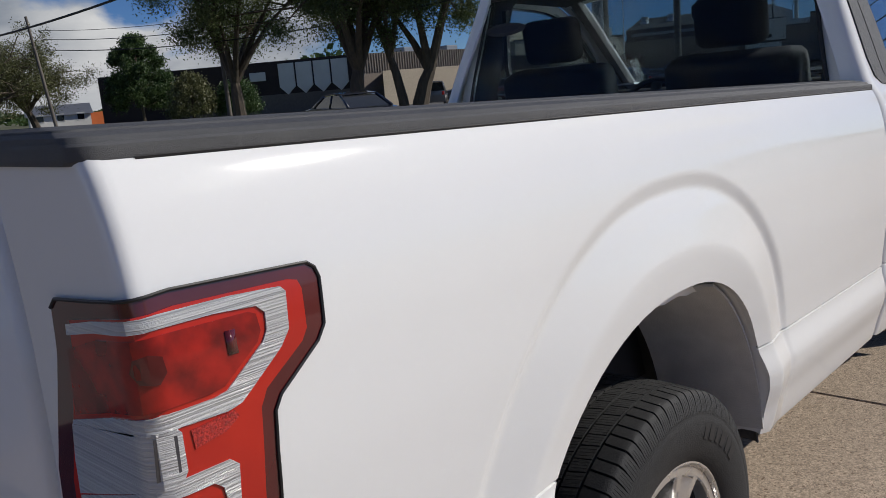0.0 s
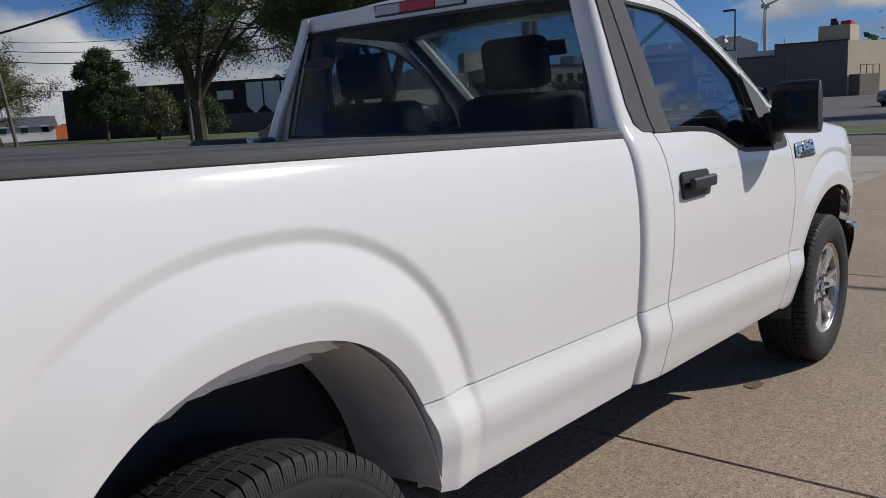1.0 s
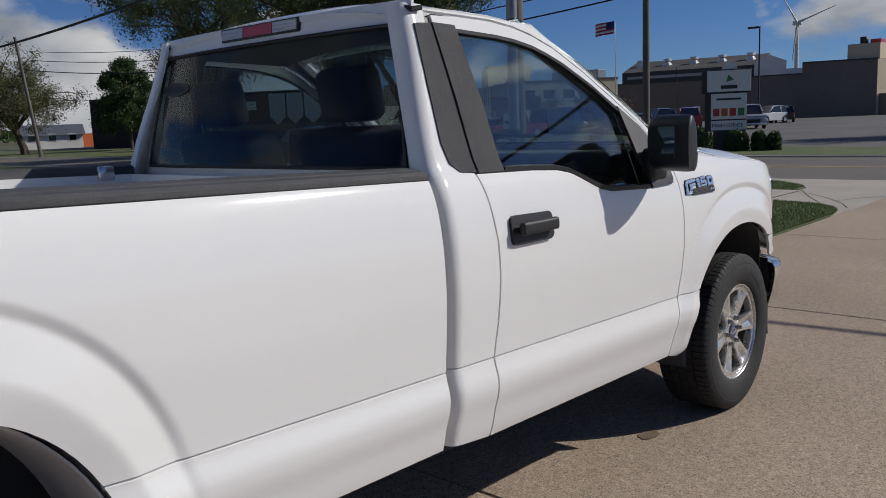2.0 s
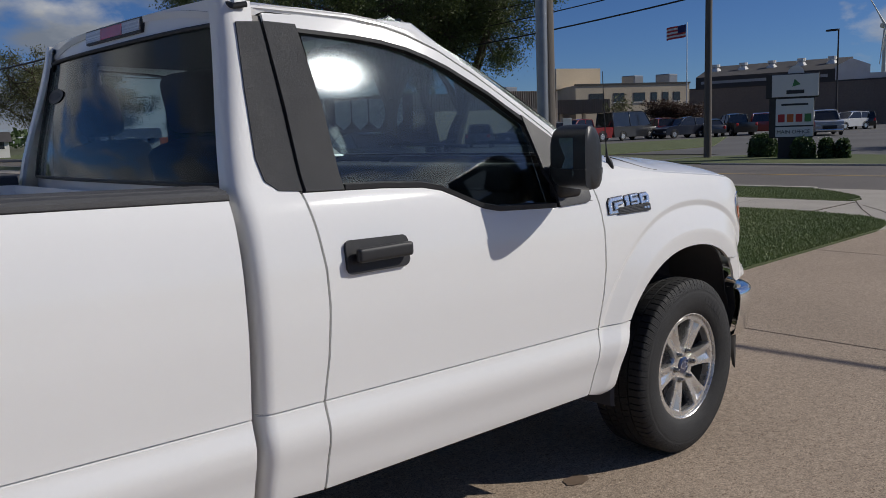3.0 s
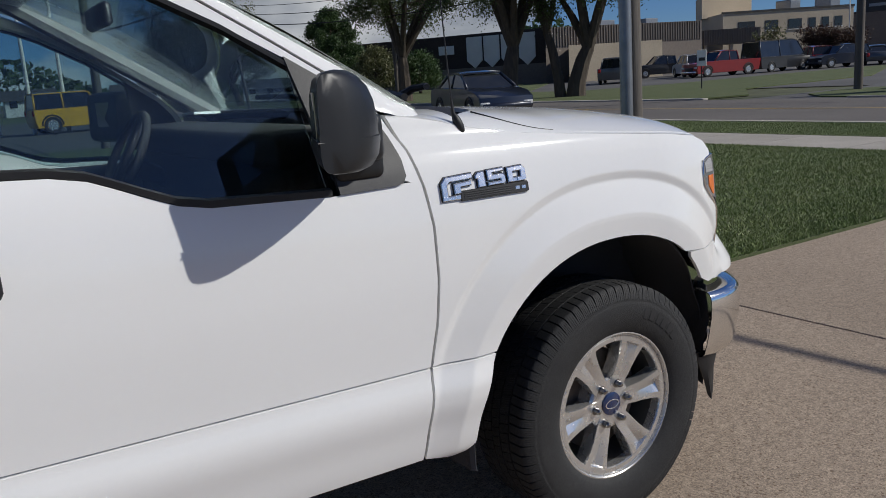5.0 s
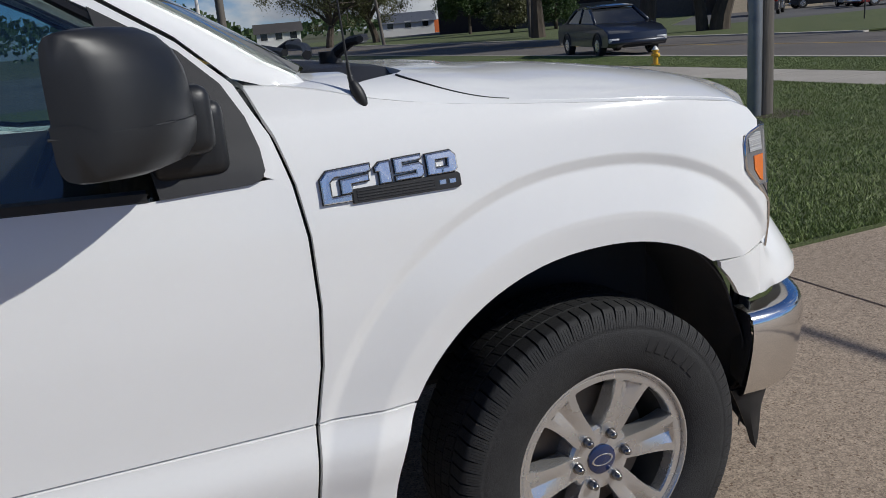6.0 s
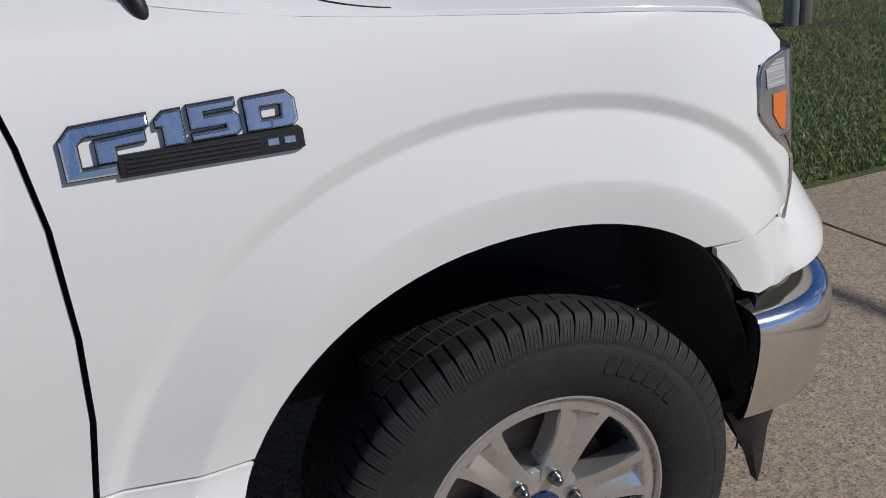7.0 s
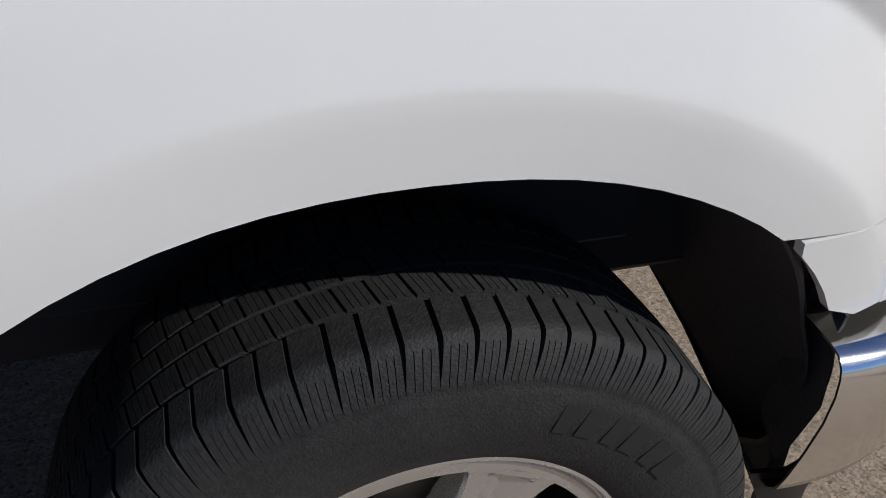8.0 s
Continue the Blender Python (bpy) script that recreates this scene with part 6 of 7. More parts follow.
def vehicle(name, label, category, kind_, paint, m, group=""):
    """Parked vehicle from a side outline: body with tapered cabin, glass, wheels, lamps."""
    S = dict(
        sedan=(4.9, 1.84, [(-2.4, 0.45), (-2.42, 0.75), (-2.30, 0.98), (-1.75, 1.04), (1.05, 1.0), (2.0, 0.86), (2.38, 0.68), (2.42, 0.40)], [(-1.65, 1.02), (-0.95, 1.42), (-0.2, 1.47), (0.35, 1.42), (1.15, 0.99)], (-1.42, 1.45), 0.33),
        suv=(4.7, 1.88, [(-2.3, 0.5), (-2.34, 0.85), (-2.25, 1.10), (0.95, 1.10), (2.0, 1.0), (2.28, 0.82), (2.34, 0.45)], [(-2.22, 1.08), (-1.95, 1.66), (-0.6, 1.74), (0.2, 1.68), (0.98, 1.09)], (-1.38, 1.40), 0.36),
        pickup=(5.7, 1.98, [(-2.8, 0.6), (-2.84, 0.85), (-2.80, 1.16), (0.90, 1.16), (2.3, 1.12), (2.75, 1.02), (2.82, 0.55)], [(-0.95, 1.14), (-0.85, 1.80), (0.0, 1.86), (0.55, 1.80), (1.20, 1.15)], (-1.75, 1.85), 0.40),
        van=(5.8, 2.05, [(-2.85, 0.5), (-2.9, 0.9), (-2.88, 1.2), (1.9, 1.2), (2.6, 1.08), (2.85, 0.85), (2.88, 0.45)], [(-2.86, 1.18), (-2.80, 2.35), (0.9, 2.40), (1.4, 2.25), (2.15, 1.19)], (-1.7, 1.85), 0.37),
        jeep=(4.3, 1.85, [(-2.1, 0.6), (-2.12, 1.15), (0.75, 1.18), (1.9, 1.14), (2.1, 1.08), (2.12, 0.6)], [(-2.05, 1.16), (-2.0, 1.84), (0.2, 1.86), (0.45, 1.83), (0.78, 1.17)], (-1.35, 1.5), 0.41),
    )[kind_]
    _, W_, low, cab, axles, wr = S
    th = thing(name, label, category, group, at=m)
    hw = W_ / 2
    low = low + [(low[-1][0] - 0.1, 0.28), (low[0][0] + 0.1, 0.30)]
    bm = bmesh.new()
    rings = []
    for y, k in ((-hw, 0.94), (-hw + 0.06, 1.0), (hw - 0.06, 1.0), (hw, 0.94)):
        rings.append([Vector((x * (0.985 if k < 1 else 1), y, 0.6 + (z - 0.6) * k)) for x, z in low])
    grid(rings, close_v=True, bm=bm)
    for r in (rings[0], rings[-1]):
        bm.faces.new([bm.verts.new(p) for p in r])
    bmesh.ops.remove_doubles(bm, verts=bm.verts[:], dist=1e-4)
    bmesh.ops.recalc_face_normals(bm, faces=bm.faces[:])
    part("body", bm, paint, th, split=40)
    base = cab[0][1]
    top = max(z for x, z in cab)
    def cab_ring(scale, inset):
        out = []
        for x, z in cab:
            t = (z - base) / (top - base)
            out.append((x * scale, z, (hw - 0.07) * (1 - 0.17 * t) - inset))
        return out
    def hull(ring, sink):
        bm = bmesh.new()
        a = [bm.verts.new((x, -y, z - sink)) for x, z, y in ring]
        b = [bm.verts.new((x, y, z - sink)) for x, z, y in ring]
        for i in range(len(a) - 1):
            bm.faces.new((a[i], a[i + 1], b[i + 1], b[i]))
        bm.faces.new(a[::-1]); bm.faces.new(b)
        bmesh.ops.recalc_face_normals(bm, faces=bm.faces[:])
        return bm
    part("greenhouse", hull(cab_ring(1.0, 0.0), 0.02), "window_dark", th, "dark windows", smooth=False)
    # roof sheet and pillars over the glass
    bm = bmesh.new()
    for i in range(1, len(cab) - 2):
        (x0, z0), (x1, z1) = cab[i], cab[i + 1]
        y0, y1 = [(hw - 0.07) * (1 - 0.17 * (z - base) / (top - base)) + 0.004 for z in (z0, z1)]
        grid([[Vector((x0, -y0, z0)), Vector((x0, -y0 * 0.5, z0 + 0.02)), Vector((x0, y0 * 0.5, z0 + 0.02)), Vector((x0, y0, z0))], [Vector((x1, -y1, z1)), Vector((x1, -y1 * 0.5, z1 + 0.02)), Vector((x1, y1 * 0.5, z1 + 0.02)), Vector((x1, y1, z1))]], bm=bm)
    part("roof", bm, paint, th, thick=-0.05)
    for s in (-1, 1):
        n = len(cab)
        for i in (0, n - 2):
            (x0, z0), (x1, z1) = cab[i], cab[i + 1]
            y0, y1 = [(hw - 0.07) * (1 - 0.17 * (z - base) / (top - base)) for z in (z0, z1)]
            part("pillar", tube([(x0, s * y0, z0), (x1, s * y1, z1)], 0.05, 6), paint, th)
        xm = (cab[1][0] + cab[-2][0]) / 2
        part("pillar", tube([(xm, s * (hw - 0.075), base), (xm, s * (hw - 0.07) * 0.83, top - 0.03)], 0.04, 6), "window_dark" if kind_ == "sedan" else paint, th)
    for ax in axles:
        for s in (-1, 1):
            wh = part("wheel", lathe([(-0.10, 0.0), (-0.10, wr * 0.55), (-0.08, wr * 0.62), (0.1, wr * 0.62)], 20), "alloy", th)
            wh.matrix_basis = pose(ax, s * (hw - 0.09), wr, 0, 0, 0 if s < 0 else 180)
            part("tyre", lathe([(0.10, wr * 0.60), (0.11, wr * 0.9), (0.08, wr), (-0.08, wr), (-0.11, wr * 0.9), (-0.105, wr * 0.62)], 24), "rubber", wh)
            part("arch", tube([(ax + (wr + 0.05) * math.cos(a), s * (hw - 0.012), wr + (wr + 0.05) * math.sin(a)) for a in [math.pi * k / 12 for k in range(13)]], 0.045, 6), "seal", th)
    fx, rx = low[-4][0] - 0.02 if kind_ in ("sedan",) else low[-3][0] - 0.03, low[1][0] + 0.02
    zf = (low[-3][1] + low[-4][1]) / 2 - 0.06
    for s in (-1, 1):
        part("headlight", box(fx - 0.10, fx + 0.06, s * hw * 0.80 - 0.17, s * hw * 0.80 + 0.17, zf - 0.08, zf + 0.07, 0.03), "clear_lens", th)
        part("tail_light", box(rx - 0.05, rx + 0.08, s * hw * 0.85 - 0.10, s * hw * 0.85 + 0.10, low[2][1] - 0.32, low[2][1] - 0.06, 0.03), "red_lens", th)
    part("grille", box(fx - 0.1, fx + 0.05, -hw * 0.5, hw * 0.5, zf - 0.22, zf + 0.02, 0.02), "seal", th)
    part("bumper", box(fx - 0.05, fx + 0.10, -hw * 0.92, hw * 0.92, 0.32, 0.50, 0.05), "chrome" if kind_ == "pickup" else paint, th)
    return th


CAR_WHITE, CAR_BLACK, CAR_RED = car_paint("white", (0.7, 0.7, 0.69)), car_paint("black", (0.012, 0.013, 0.016)), car_paint("red", (0.28, 0.02, 0.018))
CAR_GREY, CAR_NAVY, CAR_SILVER = car_paint("grey", (0.10, 0.105, 0.11)), car_paint("navy", (0.008, 0.011, 0.024)), car_paint("silver", (0.38, 0.38, 0.37))
CAR_YELLOW = car_paint("yellow", (0.75, 0.40, 0.015))

vehicle("sedan", "black saloon car with bright grille standing on the street", "car", "sedan", CAR_NAVY, pose(14.98, 20.5, -0.02, 0, 0, -104))
PARKED = [("pickup", CAR_GREY, "dark grey pickup truck parked across the street", 66, 0.7072, 0.7071, 40), ("pickup", CAR_BLACK, "black pickup truck parked in the car park", 78, 0.7440, 0.668, 150),
          ("suv", CAR_WHITE, "white estate car parked in the row", 72, 0.7640, 0.645, 55), ("pickup", CAR_RED, "red pickup truck parked in the car park", 68, 0.7846, 0.6199, 165),
          ("van", CAR_BLACK, "tall black passenger van parked in the car park", 72, 0.8191, 0.5736, -5), ("suv", CAR_RED, "red four-wheel-drive car parked in the row", 76, 0.8406, 0.5417, 50),
          ("suv", CAR_NAVY, "dark blue car parked in the row", 74, 0.8531, 0.5218, 160), ("sedan", CAR_GREY, "grey saloon car parked in the row", 76, 0.8694, 0.494, 40),
          ("pickup", CAR_BLACK, "black pickup truck parked in the row", 78, 0.8822, 0.4709, 50), ("pickup", CAR_RED, "red pickup truck parked beside the sign", 80, 0.8959, 0.4442, 30)]
for kind_, paint, lab, d, ux, uy, yaw in PARKED:
    x, y = polar(d, ux, uy, (-2.05, -2.88))
    vehicle("pickup_truck" if kind_ == "pickup" else "van" if kind_ == "van" else "car", lab, "pickup truck" if kind_ == "pickup" else "van" if kind_ == "van" else "car", kind_, paint, pose(x, y, -0.025, 0, 0, yaw), "cars in the car park")
for kind_, paint, lab, d, ux, uy, yaw in (("pickup", CAR_SILVER, "silver pickup truck parked by the entrance", 70, 0.924, 0.382, -150), ("suv", CAR_WHITE, "white estate car parked by the entrance", 80, 0.918, 0.3966, 170),
                                          ("suv", CAR_BLACK, "black off-road car parked at the wall", 95, 0.939, 0.344, 20), ("suv", CAR_WHITE, "white car parked beyond the pickup", 92, 0.933, 0.36, 160),
                                          ("suv", CAR_GREY, "grey car parked on the tarmac", 62, 0.978, 0.2086, 170)):
    x, y = polar(d, ux, uy)
    vehicle("pickup_truck" if kind_ == "pickup" else "car", lab, "pickup truck" if kind_ == "pickup" else "car", kind_, paint, pose(x, y, -0.025, 0, 0, yaw), "cars in the car park")
vehicle("off_road_car", "yellow boxy off-road car on the display lot", "car", "jeep", CAR_YELLOW, pose(5.6, 40.5, -0.012, 0, 0, 5))

# ---- sign at the entrance ----
sx, sy = 26.3, 10.3
sign = thing("entrance_sign", "stacked white and dark entrance sign board reading main office", "sign", at=pose(sx, sy, 0.0, 0, 0, -66))


def text_part(name, words, size, m, material, parent):
    cu = bpy.data.curves.new(name, "FONT")
    cu.body, cu.size, cu.align_x, cu.align_y, cu.extrude = words, size, "CENTER", "CENTER", 0.004
    tmp = bpy.data.objects.new(name, cu)
    scene.collection.objects.link(tmp)
    dg = bpy.context.evaluated_depsgraph_get()
    me = bpy.data.meshes.new_from_object(tmp.evaluated_get(dg))
    bpy.data.objects.remove(tmp)
    bpy.data.curves.remove(cu)
    me.materials.clear()
    me.materials.append(M[material])
    ob = new(name, me)
    ob.matrix_basis = m
    ob.parent = parent
    return ob


part("post", box(-0.55, 0.55, -0.12, 0.12, -0.05, 1.0, 0.02), "sign_dark", sign, smooth=False)
part("back_board", box(-0.86, 0.62, -0.13, 0.12, 0.72, 2.20, 0.02), "sign_dark", sign, smooth=False)
part("top_cabinet", box(-0.98, 0.76, -0.16, 0.14, 2.13, 2.98, 0.02), "sign_dark", sign, smooth=False)
part("top_panel", box(-0.78, 0.74, -0.175, -0.155, 2.17, 2.94, 0.005), "off_white", sign, "white panel with plain green and dark shapes", smooth=False)
part("panel", box(-0.64, 0.60, -0.145, -0.125, 1.16, 2.10, 0.005), "off_white", sign, "white panel with four coloured squares", smooth=False)
lower = part("name_panel", box(-0.64, 0.60, -0.145, -0.125, 0.76, 1.11, 0.005), "off_white", sign, "white panel with dark lettering", smooth=False)
text_part("word", "MAIN", 0.185, pose(-0.37, -0.150, 0.93, 90, 0, 0), "sign_dark", lower)
text_part("word", "OFFICE", 0.185, pose(0.20, -0.150, 0.93, 90, 0, 0), "sign_dark", lower)
for i, mt in enumerate(("red", "orange", "red", "green_panel")):
    part("colour_square", box(-0.56 + 0.29 * i, -0.34 + 0.29 * i, -0.152, -0.144, 1.28, 1.56, 0.0), mt, sign, smooth=False)
part("line_bar", box(-0.46, 0.42, -0.152, -0.144, 1.86, 1.93, 0.0), "sign_dark", sign, smooth=False)
part("word_bar", box(-0.30, 0.28, -0.182, -0.174, 2.27, 2.40, 0.0), "sign_dark", sign, smooth=False)
part("emblem", tube([(0.0, -0.170, 2.63), (0.0, -0.186, 2.63)], 0.16, 3), "green_panel", sign, smooth=False)
bm = bmesh.new()
pts = [(0.27 * math.cos(a), 2.96 + 0.30 * math.sin(a)) for a in [math.pi * k / 14 for k in range(15)]]
fr = [bm.verts.new((x, -0.05, z)) for x, z in pts]; bk = [bm.verts.new((x, 0.05, z)) for x, z in pts]
bm.faces.new(fr); bm.faces.new(bk[::-1])
for i in range(15):
    bm.faces.new((fr[i], bk[i], bk[(i + 1) % 15], fr[(i + 1) % 15]))
part("crest", bm, "off_white", sign, smooth=False)

# ---- poles, lamps, wires ----


def pole(name, label, x, y, h, r0, r1, material, lean=(0, 0), cat="pole"):
    bm = tube([(x + lean[0] * k / 6, y + lean[1] * k / 6, -0.1 + (h + 0.1) * k / 6) for k in range(7)], r0, 14, taper=r1)
    return tagged(part(name, bm, material), label, cat)


pole("steel_pole", "galvanised steel pole beside the timber pole on the lawn", 6.462, 5.278, 9.0, 0.085, 0.085, "steel")
pole("utility_pole", "weathered timber utility pole on the lawn", 6.627, 5.313, 10.5, 0.128, 0.105, "wood_pole", (-0.05, 0.03), "utility pole")
pole("utility_pole", "weathered timber utility pole on the grass island", 26.4, 13.75, 10.5, 0.15, 0.11, "wood_pole", (0.0, 0.0), "utility pole")
pole("utility_pole", "distant timber utility pole along the street", 25.8, 44.4, 10.5, 0.15, 0.10, "wood_pole", (0.1, 0.5), "utility pole")
x, y = polar(78, 0.9285, 0.3713)
lamp = pole("street_lamp", "tall dark car-park lamp with a flat head", x, y, 8.6, 0.09, 0.06, "sign_dark", cat="street lamp")
part("lamp_head", box(x - 0.2, x + 0.2, y, y + 1.0, 8.45, 8.6, 0.02), "sign_dark", lamp, smooth=False)
x, y = polar(104, 0.8596, 0.511)
flag = pole("flag_pole", "white flag pole with a striped flag", x, y, 12.9, 0.07, 0.04, "off_white", cat="flag pole")
d = Vector((-0.511, 0.86, 0))
cloth = []
for i in range(13):
    u = i / 12
    p = Vector((x, y, 12.7)) + d * (0.15 + 2.2 * u) + Vector((0.86, 0.511, 0)) * 0.18 * math.sin(u * 7) - Vector((0, 0, 0.30 * u))
    cloth.append(p)
for k in range(7):
    rows = [[p - Vector((0, 0, 0.21 * k)), p - Vector((0, 0, 0.21 * (k + 1)))] for p in cloth]
    part("stripe", grid(rows), "red" if k % 2 == 0 else "off_white", flag, thick=0.01)
part("canton", grid([[p + Vector((-0.02, -0.03, 0)) - Vector((0, 0, 0.0)), p + Vector((-0.02, -0.03, 0)) - Vector((0, 0, 0.84))] for p in cloth[:6]]), "flag_blue", flag, thick=0.03)
# small notice on a post by the car park
x, y = 30.4, 23.8
notice = pole("notice_post", "small white notice board on a thin dark post", x, y, 1.75, 0.03, 0.03, "sign_dark", cat="sign")
part("board", box(-0.22, 0.22, -0.03, 0.01, 1.05, 1.80, 0.01, pose(x, y, 0, 0, 0, -38)), "off_white", notice, smooth=False)
part("dark_bar", box(-0.14, 0.14, -0.036, -0.028, 1.30, 1.45, 0.0, pose(x, y, 0, 0, 0, -38)), "sign_dark", notice, smooth=False)
# wind turbine
x, y = polar(900, 0.9446, 0.3284)
turb = thing("wind_turbine", "white three-bladed wind turbine far away", "wind turbine")
part("tower", tube([(x, y, 0), (x, y, 82)], 2.6, 14, taper=1.5), "off_white", turb)
part("nacelle", box(x - 2.2, x + 2.2, y - 4, y + 4, 81, 85, 0.5), "off_white", turb)
e = Vector((-0.3284, 0.9446, 0))
for a in (118, 22, -96):
    v = e * math.cos(radians(180 - a)) + Vector((0, 0, 1)) * math.sin(radians(180 - a))
    c = Vector((x - 3, y - 1, 83))
    part("blade", tube([c, c + v * 10, c + v * 36], 1.3, 6, taper=0.25), "off_white", turb)


def wire(name, label, p, q, sag, r):
    p, q = Vector(p), Vector(q)
    pts = [p.lerp(q, i / 40) - Vector((0, 0, sag * 4 * (i / 40) * (1 - i / 40))) for i in range(41)]
    tagged(part(name, tube(pts, r, 6), "cable"), label, "cable")

# ---- wires ----
wire("overhead_cable", "thick black cable slung along the street", (6.63, 5.31, 5.60), (6.77, 52, 5.65), 1.25, 0.034)
wire("overhead_cable", "thick black cable slung along the street", (6.63, 5.31, 5.60), (6.72, -32, 5.55), 1.45, 0.034)
for z, r in ((7.6, 0.018), (6.95, 0.024), (6.2, 0.032)):
    wire("power_line", "dark power line across the far side of the street", (26.4, 13.75, z), (22.5, 62.5, z + 0.3), 1.25, r)
    wire("power_line", "dark power line across the far side of the street", (26.4, 13.75, z), (27.5, -42, z), 0.8, r)
pole("utility_pole", "timber utility pole far along the street", 22.5, 62.5, 9.0, 0.14, 0.10, "wood_pole", (-0.6, 0.9), cat="utility pole")
pole("utility_pole", "timber utility pole on the display lot", 3.3, 23.2, 9.5, 0.13, 0.10, "wood_pole", cat="utility pole")
for i, (x, y) in enumerate(((5.2, 41.0), (3.7, 41.0), (2.3, 42.0))):
    lp = pole("street_lamp", "white display-lot lamp pole", x, y, 8.0, 0.10, 0.07, "off_white", cat="street lamp")
    part("lamp_head", box(x - 0.55, x - 0.05, y - 0.25, y + 0.25, 6.6 - 0.9 * i, 6.9 - 0.9 * i, 0.04), "sign_dark", lp, smooth=False)

# ---- trees ----


def tree(label, x, y, seed, height, trunk_h, trunk_r, limbs, spread, leaf, n_leaf, leaf_size, clump=1.1, lean=(0, 0), low=0.45, droop=0.0):
    """A tapered trunk that forks into limbs and twigs; small leaves in loose clumps round the twig ends."""
    rg = random.Random(seed)
    th = thing("tree", label, "tree", at=pose(x, y, 0))
    bm = bmesh.new()
    top = Vector((lean[0], lean[1], trunk_h))
    tube([Vector((0, 0, -0.15)), Vector((lean[0] * 0.15, lean[1] * 0.15, trunk_h * 0.3)), Vector((lean[0] * 0.6, lean[1] * 0.6, trunk_h * 0.75)), top], trunk_r * 1.25, 9, bm, taper=trunk_r * 0.75)
    ends = []
    for k in range(limbs):
        a = k * math.tau / limbs + rg.uniform(-0.4, 0.4)
        r = spread * rg.uniform(0.55, 1.0)
        z = trunk_h + (height - trunk_h) * rg.uniform(low, 0.95)
        tip = Vector((lean[0] + r * math.cos(a), lean[1] + r * math.sin(a), z - droop * r))
        mid = top.lerp(tip, 0.45) + Vector((rg.uniform(-0.2, 0.2), rg.uniform(-0.2, 0.2), 0.12 * (z - trunk_h)))
        tube([top - Vector((0, 0, 0.1)), top.lerp(mid, 0.5) + Vector((0, 0, 0.1)), mid, tip], trunk_r * 0.62, 7, bm, taper=trunk_r * 0.12)
        ends.append(tip)
        for j in range(12):
            b = mid.lerp(tip, rg.uniform(0.05, 1.0))
            q = b + Vector((rg.gauss(0, 1), rg.gauss(0, 1), rg.gauss(0.10, 0.6))) * spread * 0.30
            tube([b, b.lerp(q, 0.5) + Vector((0, 0, 0.1)), q], trunk_r * 0.2, 5, bm, taper=trunk_r * 0.05)
            ends.append(q)
    part("trunk", bm, "bark", th)
    me_v, me_f = [], []
    for i in range(n_leaf):
        e = ends[rg.randrange(len(ends))]
        d = Vector((rg.gauss(0, 1), rg.gauss(0, 1), rg.gauss(0, 0.75)))
        p = e + d * clump * 0.33
        p.z -= droop * 3.0 * rg.random() ** 2
        if p.z < trunk_h * 0.8:
            p.z = trunk_h * 0.8 + rg.random() * 0.5
        n = Vector((rg.gauss(0, 1), rg.gauss(0, 1), rg.gauss(0.4, 1))).normalized()
        u = n.orthogonal().normalized()
        u = (u * math.cos(rg.random() * 6.28) + n.cross(u) * math.sin(rg.random() * 6.28)).normalized()
        v = n.cross(u)
        s = leaf_size * rg.uniform(0.6, 1.3)
        k = len(me_v)
        me_v += [p - u * s, p - v * s * 0.45 + n * s * 0.12, p + u * s, p + v * s * 0.45 + n * s * 0.12]
        me_f.append((k, k + 1, k + 2, k + 3))
    me = bpy.data.meshes.new("crown")
    me.from_pydata(me_v, [], me_f)
    me.materials.append(M[leaf])
    crown = new("crown", me)
    crown.parent = th
    tagged(crown, kind="stuff")
    return th


tree("tall green tree with forked trunk and open crown", 23.85, 30.23, 11, 12.8, 2.6, 0.40, 7, 4.9, "leaf_mid", 62000, 0.074, 1.5, (0.4, 0.0), 0.42, 0.10)
tree("tall green tree with slim grey trunk", 25.79, 28.59, 12, 12.0, 3.1, 0.24, 5, 3.5, "leaf_mid", 38000, 0.072, 1.3, (-0.3, 0.5), 0.48, 0.08)
tree("tall green tree with twin limbs from a thick trunk", 26.31, 28.11, 13, 12.6, 2.3, 0.40, 6, 4.4, "leaf_mid", 58000, 0.074, 1.4, (0.5, -0.5), 0.45, 0.12)
tree("tall dense dark green tree on the lawn", 25.08, 42.29, 14, 13.5, 2.7, 0.38, 8, 6.2, "leaf_mid", 84000, 0.080, 1.7, (0.2, 0.4), 0.42, 0.08)
tree("spreading olive-green tree with leaning limbs", 27.0, 77.0, 16, 8.6, 2.2, 0.32, 9, 4.8, "leaf_olive", 26000, 0.092, 1.3, (-0.5, 0.5), 0.35, 0.05)
tree("spreading olive-green tree by the houses", 21.6, 75.0, 26, 8.8, 2.0, 0.32, 9, 5.2, "leaf_olive", 24000, 0.10, 1.4, (0.5, 0.3), 0.3, 0.05)
tree("red-brown leaved tree by the car park", 41.5, 3.2, 17, 8.5, 2.0, 0.24, 8, 3.6, "leaf_red", 24000, 0.087, 1.3, (0, 0), 0.2, 0.1)
x, y = polar(96, 0.851, 0.525)
tree("low round dark reddish tree in front of the office", x, y, 18, 3.6, 0.9, 0.14, 9, 2.3, "leaf_red", 10500, 0.128, 1.0, (0, 0), 0.3)
x, y = polar(94, 0.817, 0.5766)
tree("thin sparse young tree in front of the office", x, y, 19, 4.4, 1.2, 0.09, 6, 1.5, "leaf_olive", 500, 0.16, 0.9)


